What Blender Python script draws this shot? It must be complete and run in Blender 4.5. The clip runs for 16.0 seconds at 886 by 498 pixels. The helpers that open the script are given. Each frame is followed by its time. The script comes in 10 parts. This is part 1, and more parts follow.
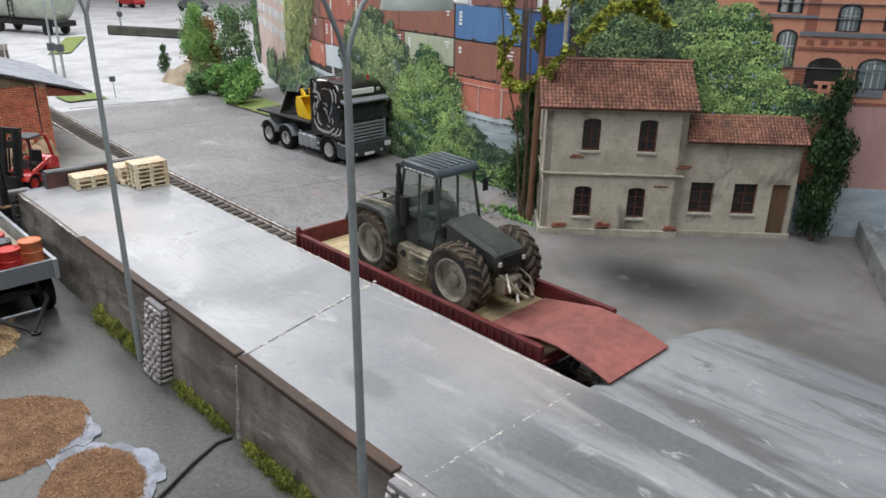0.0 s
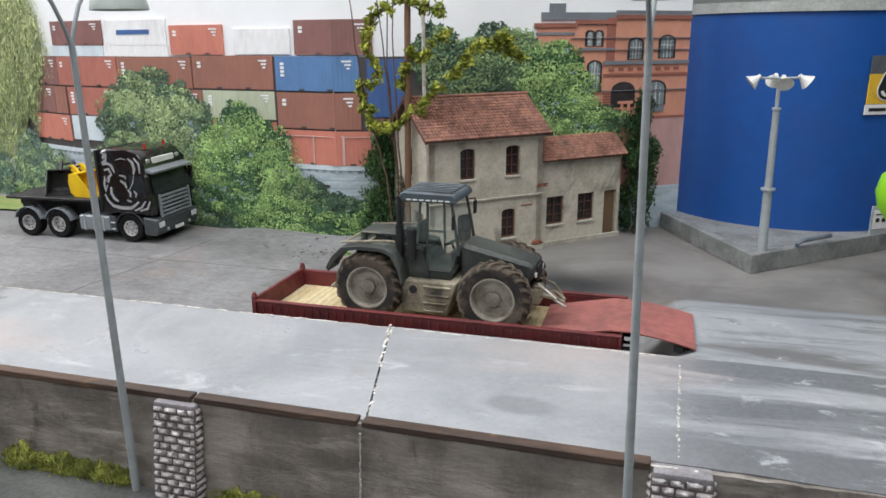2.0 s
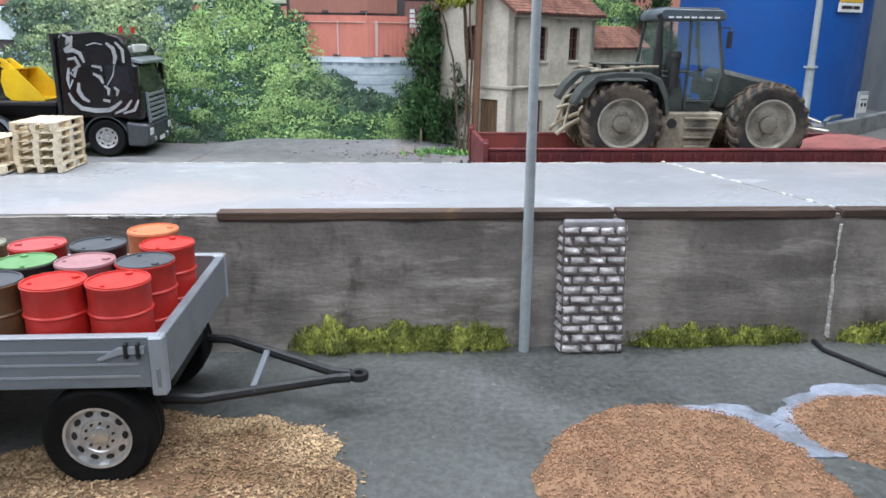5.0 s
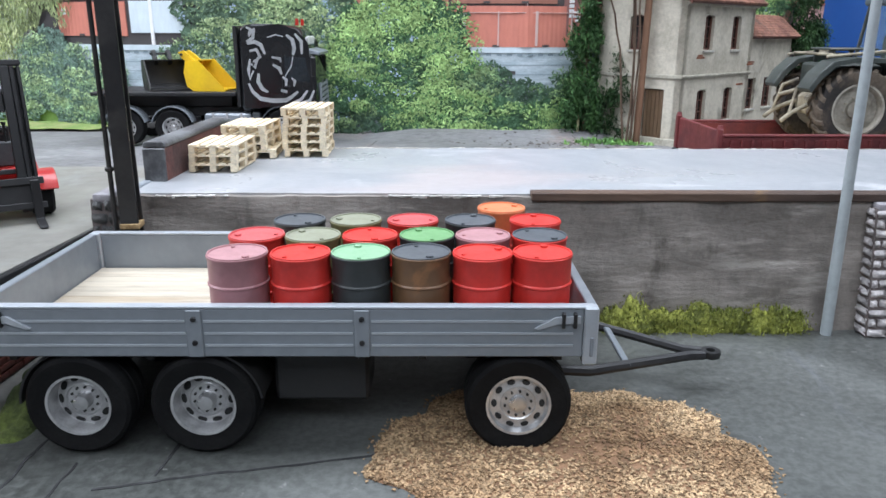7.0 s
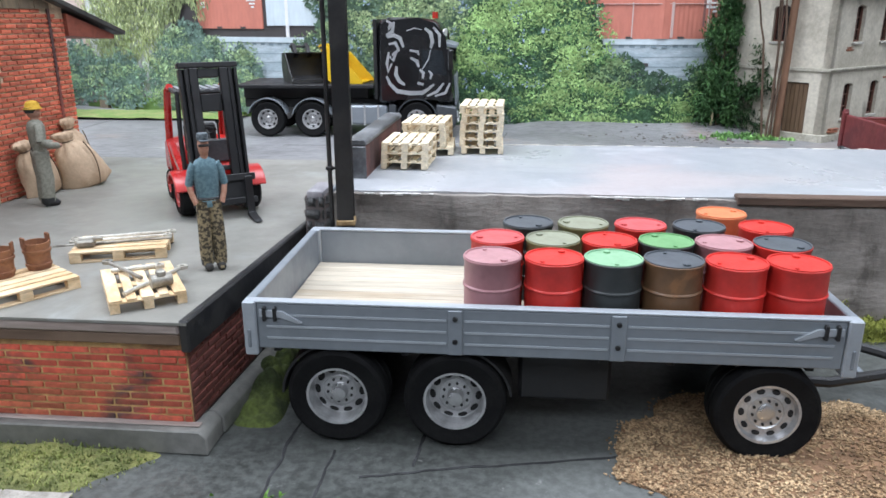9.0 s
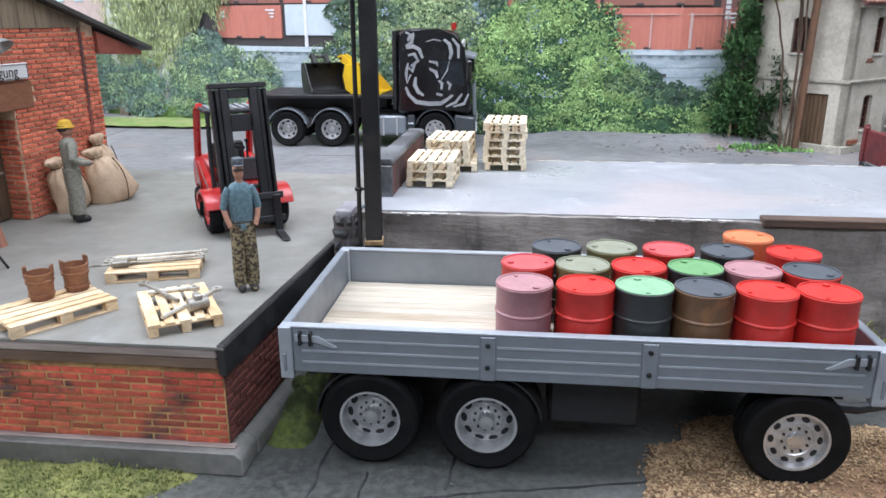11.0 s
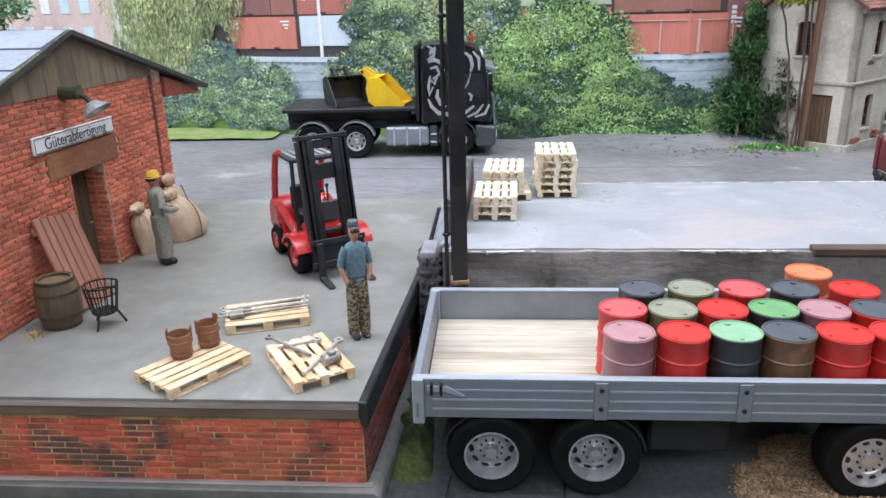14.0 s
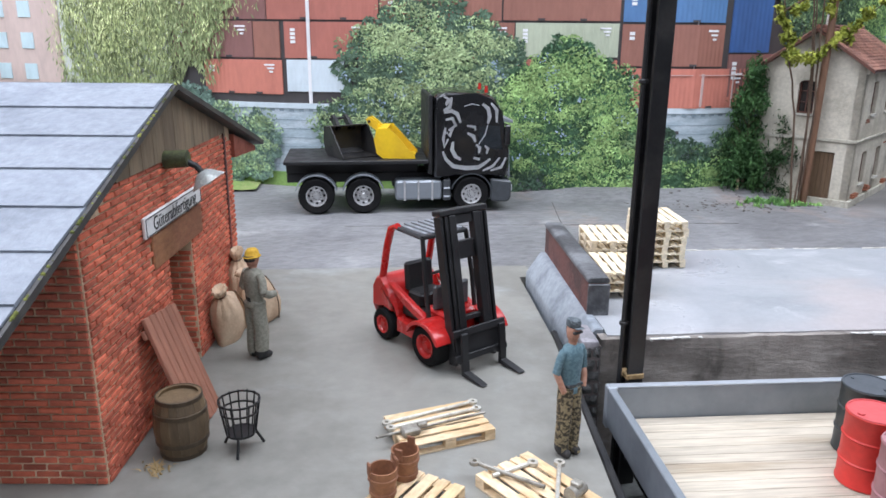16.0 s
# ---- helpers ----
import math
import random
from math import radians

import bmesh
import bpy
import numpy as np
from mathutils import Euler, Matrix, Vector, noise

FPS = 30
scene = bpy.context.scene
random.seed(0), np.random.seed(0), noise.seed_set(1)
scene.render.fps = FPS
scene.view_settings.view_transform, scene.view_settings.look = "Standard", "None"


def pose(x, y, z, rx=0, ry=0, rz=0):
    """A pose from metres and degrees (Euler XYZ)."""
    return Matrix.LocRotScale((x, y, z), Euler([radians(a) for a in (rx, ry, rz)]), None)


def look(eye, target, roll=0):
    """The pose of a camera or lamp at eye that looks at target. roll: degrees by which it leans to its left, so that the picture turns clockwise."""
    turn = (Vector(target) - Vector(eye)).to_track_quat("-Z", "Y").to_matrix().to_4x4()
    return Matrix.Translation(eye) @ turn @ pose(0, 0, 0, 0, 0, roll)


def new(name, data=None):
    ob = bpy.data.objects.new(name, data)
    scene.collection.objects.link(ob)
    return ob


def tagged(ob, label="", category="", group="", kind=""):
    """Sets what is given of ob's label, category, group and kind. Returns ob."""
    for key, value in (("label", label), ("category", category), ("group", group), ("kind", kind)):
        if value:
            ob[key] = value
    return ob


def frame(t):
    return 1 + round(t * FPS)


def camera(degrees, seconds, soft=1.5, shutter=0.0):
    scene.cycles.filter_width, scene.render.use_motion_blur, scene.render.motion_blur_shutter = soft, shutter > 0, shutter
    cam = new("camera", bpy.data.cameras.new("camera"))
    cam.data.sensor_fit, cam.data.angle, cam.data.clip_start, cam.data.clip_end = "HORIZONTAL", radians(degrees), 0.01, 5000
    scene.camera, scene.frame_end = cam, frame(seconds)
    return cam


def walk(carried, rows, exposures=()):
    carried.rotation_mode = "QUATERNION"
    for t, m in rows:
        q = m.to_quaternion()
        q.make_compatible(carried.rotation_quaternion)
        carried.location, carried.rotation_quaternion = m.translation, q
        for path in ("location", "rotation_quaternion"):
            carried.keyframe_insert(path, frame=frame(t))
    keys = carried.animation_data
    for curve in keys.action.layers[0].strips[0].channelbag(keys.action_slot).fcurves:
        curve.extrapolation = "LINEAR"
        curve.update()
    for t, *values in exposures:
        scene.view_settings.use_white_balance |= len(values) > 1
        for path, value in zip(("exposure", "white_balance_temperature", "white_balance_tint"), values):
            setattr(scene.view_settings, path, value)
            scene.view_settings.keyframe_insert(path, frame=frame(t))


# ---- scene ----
U = 1.19  # metres to one unit of the plan, in which all sizes below are drawn

# ---- camera ----
cam = camera(61.9, 16.0, 1.6)
METRES, EYE, TURN = 1.85 * U, 0.515 * U, 46.0
ROWS = [
    (0.0, 0.0, 0.0, 0.0, 0.37, -21.55, -0.94),
    (0.5, -0.0643, 0.0248, -0.0008, -6.94, -21.24, 1.02),
    (1.0, -0.1271, 0.0474, -0.0158, -13.67, -18.08, -0.24),
    (1.5, -0.1626, 0.0535, -0.0281, -21.15, -17.51, -0.67),
    (2.0, -0.2481, 0.0662, -0.0341, -29.66, -15.83, 0.41),
    (2.5, -0.3168, 0.1114, -0.058, -36.56, -16.27, 0.36),
    (3.0, -0.3467, 0.1788, -0.0762, -41.69, -16.35, 0.3),
    (5.5, -0.4842, 0.3363, -0.1561, -50.25, -16.02, -0.8),
    (6.0, -0.5019, 0.3592, -0.1542, -48.98, -16.01, -0.59),
    (6.5, -0.5219, 0.3779, -0.1529, -47.56, -15.78, -0.56),
    (7.0, -0.5415, 0.3894, -0.1563, -46.47, -16.37, -0.23),
    (7.5, -0.5562, 0.3969, -0.1562, -45.27, -17.16, -0.29),
    (8.0, -0.5685, 0.4103, -0.1539, -43.25, -17.3, -0.77),
    (8.5, -0.5796, 0.425, -0.1496, -41.43, -17.36, -0.18),
    (9.0, -0.5826, 0.4242, -0.1495, -40.79, -17.46, 0.09),
    (11.5, -0.5902, 0.4297, -0.1402, -39.83, -17.34, 0.05),
    (12.0, -0.5914, 0.4325, -0.1406, -39.76, -17.43, 0.05),
    (12.5, -0.593, 0.4357, -0.1387, -39.81, -17.58, -0.01),
    (13.0, -0.5951, 0.4375, -0.1365, -40.03, -17.74, 0.25),
    (13.5, -0.6098, 0.4428, -0.1229, -40.8, -17.98, 1.44),
    (14.0, -0.6332, 0.4453, -0.1068, -42.2, -19.14, 1.39),
    (14.5, -0.657, 0.4517, -0.0989, -44.26, -18.02, 0.22),
    (15.0, -0.6707, 0.4802, -0.0921, -45.15, -17.33, 0.82),
    (15.5, -0.6683, 0.5211, -0.0949, -47.09, -16.47, 0.34),
    (16.0, -0.6777, 0.5591, -0.0994, -50.36, -16.34, -0.48),
]
walk(cam, [(t, pose(0, 0, EYE, 0, 0, TURN) @ pose(METRES * x, METRES * y, METRES * z, 90 + pitch, roll, yaw)) for t, x, y, z, yaw, pitch, roll in ROWS],
     ((0.0, -0.38, 6650, 13), (1.0, -0.25, 6650, 13), (3.0, -0.03, 6600, 13), (5.5, 0.29, 6000, 13), (9.0, 0.27, 6000, 13), (11.5, 0.26, 5950, 16), (16.0, 0.09, 6000, 16)))

# ---- light ----
world = bpy.data.worlds.new("hall_air")
world.use_nodes = True
world.node_tree.nodes["Background"].inputs[0].default_value = (0.82, 0.91, 1.0, 1)
world.node_tree.nodes["Background"].inputs[1].default_value = 0.11
scene.world = world
scene.view_settings.exposure = 0.0


def unseen_hall_lamp(x, y, z, sx, sy, power, target, colour=(1.0, 0.97, 0.93)):
    """An unseen area lamp standing in for ceiling tubes of the exhibition hall."""
    data = bpy.data.lights.new("unseen_hall_lamp", "AREA")
    data.shape, data.size, data.size_y, data.energy, data.color = "RECTANGLE", sx, sy, power, colour
    ob = new("unseen_hall_lamp", data)
    ob.matrix_world = look((x, y, z), target)
    return tagged(ob, "unseen area lamp standing in for hall ceiling light", "lamp", "ceiling lamps")


unseen_hall_lamp(-1.2, 0.5, 2.7, 4.5, 1.2, 128, (-1.2, 0.6, 0), (0.93, 0.97, 1.0))
# fill from behind the camera, added to brighten upright faces
unseen_hall_lamp(-1.2, -2.2, 2.6, 5.0, 1.2, 68, (-1.2, 0.8, 0.1), (0.92, 0.965, 1.0))
# two more lamps, added to brighten the far street
unseen_hall_lamp(-5.2, 0.8, 2.8, 3.5, 1.5, 150, (-5.0, 0.9, 0), (0.95, 0.97, 1.0))
unseen_hall_lamp(-7.0, 3.2, 2.8, 3.5, 1.5, 95, (-7.0, 3.0, 0), (0.95, 0.97, 1.0))

# ---- helpers for meshes ----
def box(bm, x0, x1, y0, y1, z0, z1, bev=0.0, m=None, seg=1):
    vs = bmesh.ops.create_cube(bm, size=1.0)["verts"]
    for v in vs:
        v.co = Vector(((x0 + x1) / 2 + v.co.x * (x1 - x0), (y0 + y1) / 2 + v.co.y * (y1 - y0), (z0 + z1) / 2 + v.co.z * (z1 - z0)))
    if bev:
        r = bmesh.ops.bevel(bm, geom=list({e for v in vs for e in v.link_edges}), offset=bev, segments=seg, affect="EDGES", profile=0.5)
        vs = list({v for f in r["faces"] for v in f.verts} | {v for v in vs if v.is_valid})
    if m is not None:
        bmesh.ops.transform(bm, matrix=m, verts=vs)
    return vs


def ring(bm, c, ax, ay, r, seg, ry=None):
    ry = r if ry is None else ry
    return [bm.verts.new(c + ax * (r * math.cos(2 * math.pi * i / seg)) + ay * (ry * math.sin(2 * math.pi * i / seg))) for i in range(seg)]


def skin(bm, a, b):
    n = len(a)
    for i in range(n):
        bm.faces.new((a[i], a[(i + 1) % n], b[(i + 1) % n], b[i]))


def axes(d):
    d = d.normalized()
    a = d.orthogonal().normalized()
    return a, d.cross(a)


def cyl(bm, p, q, r, r2=None, seg=12, cap=True):
    p, q = Vector(p), Vector(q)
    ax, ay = axes(q - p)
    a, b = ring(bm, p, ax, ay, r, seg), ring(bm, q, ax, ay, r if r2 is None else r2, seg)
    skin(bm, a, b)
    if cap:
        bm.faces.new(list(reversed(a))), bm.faces.new(b)
    return a + b


def tube(bm, pts, r, seg=8, r2=None):
    pts = [Vector(p) for p in pts]
    last, first = None, None
    for i, p in enumerate(pts):
        d = pts[min(i + 1, len(pts) - 1)] - pts[max(i - 1, 0)]
        if i == 0:
            ax, ay = axes(d)
        else:
            d.normalize()
            ax = (ax - d * ax.dot(d)).normalized()
            ay = d.cross(ax)
        k = r if r2 is None else r + (r2 - r) * i / (len(pts) - 1)
        now = ring(bm, p, ax, ay, k, seg)
        if last:
            skin(bm, last, now)
        else:
            first = now
        last = now
    bm.faces.new(list(reversed(first))), bm.faces.new(last)


def lathe(bm, profile, seg=24, m=None, closed=False):
    """profile: (radius, height) pairs, turned round z."""
    rings, out = [], []
    for r, z in profile:
        rings.append(ring(bm, Vector((0, 0, z)), Vector((1, 0, 0)), Vector((0, 1, 0)), max(r, 1e-5), seg))
        out += rings[-1]
    for a, b in zip(rings, rings[1:]):
        skin(bm, a, b)
    if closed:
        skin(bm, rings[-1], rings[0])
    else:
        bm.faces.new(list(reversed(rings[0]))), bm.faces.new(rings[-1])
    if m is not None:
        bmesh.ops.transform(bm, matrix=m, verts=out)
    return out


def prism(bm, pts, y0, y1, m=None, bev=0.0):
    """A polygon in x and z, drawn out from y0 to y1."""
    a = [bm.verts.new((x, y0, z)) for x, z in pts]
    b = [bm.verts.new((x, y1, z)) for x, z in pts]
    f1 = bm.faces.new(a)
    f2 = bm.faces.new(list(reversed(b)))
    skin(bm, b, a)
    vs = a + b
    if bev:
        r = bmesh.ops.bevel(bm, geom=list({e for v in vs for e in v.link_edges}), offset=bev, segments=1, affect="EDGES", profile=0.5)
        vs = list({v for f in r["faces"] for v in f.verts} | {v for v in vs if v.is_valid})
    if m is not None:
        bmesh.ops.transform(bm, matrix=m, verts=vs)
    return vs


def strip(bm, pts, w):
    """A flat stripe along points, in their own plane x, z, at each point's y."""
    left, right = [], []
    for i, p in enumerate(pts):
        p = Vector(p)
        d = Vector(pts[min(i + 1, len(pts) - 1)]) - Vector(pts[max(i - 1, 0)])
        n = Vector((-d.z, 0, d.x)).normalized()
        k = w * (0.35 + 0.65 * math.sin(math.pi * (i + 0.35) / (len(pts) - 0.3)))
        left.append(bm.verts.new(p + n * k / 2)), right.append(bm.verts.new(p - n * k / 2))
    for i in range(len(pts) - 1):
        bm.faces.new((left[i], right[i], right[i + 1], left[i + 1]))


def meshed(name, bm, mats, sharp=32):
    bmesh.ops.recalc_face_normals(bm, faces=bm.faces)
    limit = radians(sharp)
    for f in bm.faces:
        f.smooth = True
    for e in bm.edges:
        e.smooth = len(e.link_faces) == 2 and e.calc_face_angle(0) < limit
    for v in bm.verts:
        v.co *= U
    me = bpy.data.meshes.new(name)
    bm.to_mesh(me)
    bm.free()
    for m in mats if isinstance(mats, (list, tuple)) else [mats]:
        me.materials.append(m)
    return me


def part(name, bm, material, parent=None, label="", at=None, sharp=32):
    ob = new(name, meshed(name, bm, material, sharp))
    if parent is not None:
        ob.parent = parent
    if at is not None:
        ob.matrix_basis = spot(at)
    if label:
        ob["label"] = label
    return ob


def spot(m):
    m = m.copy()
    m.translation = m.translation * U
    return m


def thing(name, at, label, category, group=""):
    ob = new(name)
    ob.empty_display_size = 0.02
    ob.matrix_basis = spot(at)
    return tagged(ob, label, category, group)


def setting(name, bm, material, label, category, sharp=32):
    return tagged(part(name, bm, material, sharp=sharp), label, category, kind="structure")


def loose(name, verts, faces, material, parent=None, sm=True):
    me = bpy.data.meshes.new(name)
    me.from_pydata([tuple(c * U for c in v) for v in verts], [], faces)
    me.materials.append(material)
    me.validate()
    ob = new(name, me)
    if parent is not None:
        ob.parent = parent
    return ob


def smooth(t):
    t = min(max(t, 0.0), 1.0)
    return t * t * (3 - 2 * t)


# ---- materials ----
def nodes_of(name):
    m = bpy.data.materials.new(name)
    m.use_nodes = True
    t = m.node_tree
    return m, t.nodes, t.links, t.nodes["Principled BSDF"]


def mixer(n, l, fac, a, b, how="MIX"):
    x = n.new("ShaderNodeMix")
    x.data_type, x.blend_type = "RGBA", how
    for sock, val in ((x.inputs[0], fac), (x.inputs[6], a), (x.inputs[7], b)):
        if isinstance(val, (int, float)):
            sock.default_value = val
        elif isinstance(val, tuple):
            sock.default_value = (*val[:3], 1)
        else:
            l.new(val, sock)
    return x.outputs[2]


def noise_of(n, l, where, scale, detail=5, rough=0.55, stretch=None, warp=0.0):
    if stretch is not None:
        mp = n.new("ShaderNodeMapping")
        mp.inputs["Scale"].default_value = stretch
        l.new(where, mp.inputs[0])
        where = mp.outputs[0]
    x = n.new("ShaderNodeTexNoise")
    x.inputs["Scale"].default_value, x.inputs["Detail"].default_value, x.inputs["Roughness"].default_value = scale, detail, rough
    x.inputs["Distortion"].default_value = warp
    l.new(where, x.inputs["Vector"])
    return x.outputs["Fac"]


def ramp_of(n, l, fac, lo, hi):
    x = n.new("ShaderNodeMapRange")
    x.inputs["From Min"].default_value, x.inputs["From Max"].default_value = lo, hi
    x.interpolation_type = "SMOOTHSTEP"
    l.new(fac, x.inputs["Value"])
    return x.outputs["Result"]


def bump_of(n, l, p, height, strength, dist, before=None):
    b = n.new("ShaderNodeBump")
    b.inputs["Strength"].default_value, b.inputs["Distance"].default_value = strength, dist
    l.new(height, b.inputs["Height"])
    if before is not None:
        l.new(before, b.inputs["Normal"])
    l.new(b.outputs["Normal"], p.inputs["Normal"])
    return b.outputs["Normal"]


def surf(name, col, col2=None, scale=30, rough=0.6, metal=0.0, bump=0.0, bscale=400, cut=(0.42, 0.62), vary=0.18, rand=0.0, stretch=None, rough2=None, coat=0.0, spec=0.5, island=0.0, laid=False, col3=None, cut3=(0.55, 0.7), scale3=8):
    m, n, l, p = nodes_of(name)
    where = n.new("ShaderNodeNewGeometry").outputs["Position"] if laid else n.new("ShaderNodeTexCoord").outputs["Object"]
    big = ramp_of(n, l, noise_of(n, l, where, scale, 6, 0.6, stretch), *cut)
    c = mixer(n, l, big, col, col2 or tuple(k * 0.82 for k in col))
    if col3:
        c = mixer(n, l, ramp_of(n, l, noise_of(n, l, where, scale3, 5, 0.6, None, 0.4), *cut3), c, col3)
    fine = noise_of(n, l, where, scale * 9, 3, 0.6, stretch)
    tone = n.new("ShaderNodeMapRange")
    tone.inputs["To Min"].default_value, tone.inputs["To Max"].default_value = 1 - vary, 1 + vary
    tone.inputs["From Min"].default_value, tone.inputs["From Max"].default_value = 0.3, 0.7
    l.new(fine, tone.inputs["Value"])
    hsv = n.new("ShaderNodeHueSaturation")
    l.new(c, hsv.inputs["Color"])
    if rand or island:
        src = n.new("ShaderNodeObjectInfo").outputs["Random"] if rand else n.new("ShaderNodeNewGeometry").outputs["Random Per Island"]
        k = rand or island
        r = n.new("ShaderNodeMapRange")
        r.inputs["To Min"].default_value, r.inputs["To Max"].default_value = 1 - k, 1 + k
        l.new(src, r.inputs["Value"])
        mul = n.new("ShaderNodeMath")
        mul.operation = "MULTIPLY"
        l.new(r.outputs[0], mul.inputs[0]), l.new(tone.outputs[0], mul.inputs[1])
        l.new(mul.outputs[0], hsv.inputs["Value"])
    else:
        l.new(tone.outputs[0], hsv.inputs["Value"])
    l.new(hsv.outputs[0], p.inputs["Base Color"])
    p.inputs["Metallic"].default_value = metal
    p.inputs["Specular IOR Level"].default_value = spec
    p.inputs["Coat Weight"].default_value = coat
    p.inputs["Coat Roughness"].default_value = 0.08
    rr = n.new("ShaderNodeMapRange")
    rr.inputs["To Min"].default_value, rr.inputs["To Max"].default_value = rough, rough2 if rough2 is not None else min(1, rough + 0.15)
    l.new(big, rr.inputs["Value"]), l.new(rr.outputs[0], p.inputs["Roughness"])
    if bump:
        bump_of(n, l, p, noise_of(n, l, where, bscale, 4, 0.6, stretch), bump, 0.002)
    return m


def leafy(name, dark, light, scale=9, island=0.35, rough=0.65):
    """Leaves: two tones in patches, each leaf a little different."""
    m, n, l, p = nodes_of(name)
    where = n.new("ShaderNodeTexCoord").outputs["Object"]
    f = ramp_of(n, l, noise_of(n, l, where, scale, 4, 0.6), 0.36, 0.66)
    deep = ramp_of(n, l, noise_of(n, l, where, scale * 2.6, 4, 0.6), 0.34, 0.58)
    c = mixer(n, l, deep, tuple(k * 0.75 for k in dark), mixer(n, l, f, dark, light))
    hsv = n.new("ShaderNodeHueSaturation")
    r = n.new("ShaderNodeMapRange")
    r.inputs["To Min"].default_value, r.inputs["To Max"].default_value = 1 - island, 1 + island
    l.new(n.new("ShaderNodeNewGeometry").outputs["Random Per Island"], r.inputs["Value"])
    l.new(r.outputs[0], hsv.inputs["Value"]), l.new(c, hsv.inputs["Color"])
    l.new(hsv.outputs[0], p.inputs["Base Color"])
    p.inputs["Roughness"].default_value = rough
    p.inputs["Specular IOR Level"].default_value = 0.25
    return m


def glassy(name, tint=(0.75, 0.85, 0.82), alpha=0.25):
    m, n, l, p = nodes_of(name)
    p.inputs["Base Color"].default_value = (*tint, 1)
    p.inputs["Roughness"].default_value = 0.06
    p.inputs["Alpha"].default_value = alpha
    return m


def concrete():
    m, n, l, p = nodes_of("platform_concrete")
    where = n.new("ShaderNodeTexCoord").outputs["Object"]
    a = ramp_of(n, l, noise_of(n, l, where, 5, 6, 0.62, None, 0.6), 0.35, 0.68)
    c = mixer(n, l, a, (0.262, 0.275, 0.288), (0.365, 0.375, 0.388))
    pale = ramp_of(n, l, noise_of(n, l, where, 11, 6, 0.65, (0.6, 1.6, 1), 0.8), 0.57, 0.72)
    c = mixer(n, l, pale, c, (0.50, 0.505, 0.515))
    c = mixer(n, l, ramp_of(n, l, noise_of(n, l, where, 2.6, 4, 0.55, (0.7, 1.5, 1), 0.4), 0.52, 0.70), c, (0.395, 0.355, 0.345))
    # tyre and rain streaks across the far end
    sep = n.new("ShaderNodeSeparateXYZ")
    l.new(where, sep.inputs[0])
    right = ramp_of(n, l, sep.outputs["X"], -0.56, -0.36)
    streak = ramp_of(n, l, noise_of(n, l, where, 7, 6, 0.6, (0.34, 2.2, 1), 0.7), 0.36, 0.56)
    mul = n.new("ShaderNodeMath")
    mul.operation = "MULTIPLY"
    l.new(right, mul.inputs[0]), l.new(streak, mul.inputs[1])
    c = mixer(n, l, mul.outputs[0], c, (0.12, 0.127, 0.133))
    brush = n.new("ShaderNodeMath")
    brush.operation = "MULTIPLY"
    l.new(right, brush.inputs[0]), l.new(ramp_of(n, l, noise_of(n, l, where, 20, 7, 0.75, (0.75, 1.5, 1), 0.5), 0.54, 0.66), brush.inputs[1])
    c = mixer(n, l, brush.outputs[0], c, (0.38, 0.40, 0.41))
    wet = n.new("ShaderNodeVectorMath")
    wet.operation = "DISTANCE"
    wet.inputs[1].default_value = (-0.62, 0.955, 0)
    flat = n.new("ShaderNodeMapping")
    flat.inputs["Scale"].default_value = (1, 2.0, 0)
    l.new(where, flat.inputs[0]), l.new(flat.outputs[0], wet.inputs[0])
    ring_ = n.new("ShaderNodeMapRange")
    ring_.interpolation_type = "SMOOTHSTEP"
    ring_.inputs["From Min"].default_value, ring_.inputs["From Max"].default_value = 0.055, 0.03
    ring_.inputs["To Max"].default_value = 0.6
    l.new(wet.outputs["Value"], ring_.inputs["Value"])
    c = mixer(n, l, ring_.outputs[0], c, (0.15, 0.16, 0.165))
    spots = ramp_of(n, l, noise_of(n, l, where, 3.2, 5, 0.6), 0.66, 0.76)
    c = mixer(n, l, spots, c, (0.24, 0.22, 0.20))
    grit = noise_of(n, l, where, 160, 4, 0.7)
    c = mixer(n, l, 0.10, c, mixer(n, l, ramp_of(n, l, grit, 0.3, 0.7), (0.25, 0.27, 0.28), (0.6, 0.62, 0.64)))
    l.new(c, p.inputs["Base Color"])
    r = n.new("ShaderNodeMapRange")
    r.inputs["To Min"].default_value, r.inputs["To Max"].default_value = 0.46, 0.26
    l.new(a, r.inputs["Value"]), l.new(r.outputs[0], p.inputs["Roughness"])
    b = bump_of(n, l, p, noise_of(n, l, where, 60, 5, 0.6, (0.5, 1.6, 1)), 0.22, 0.003)
    bump_of(n, l, p, grit, 0.2, 0.001, b)
    return m


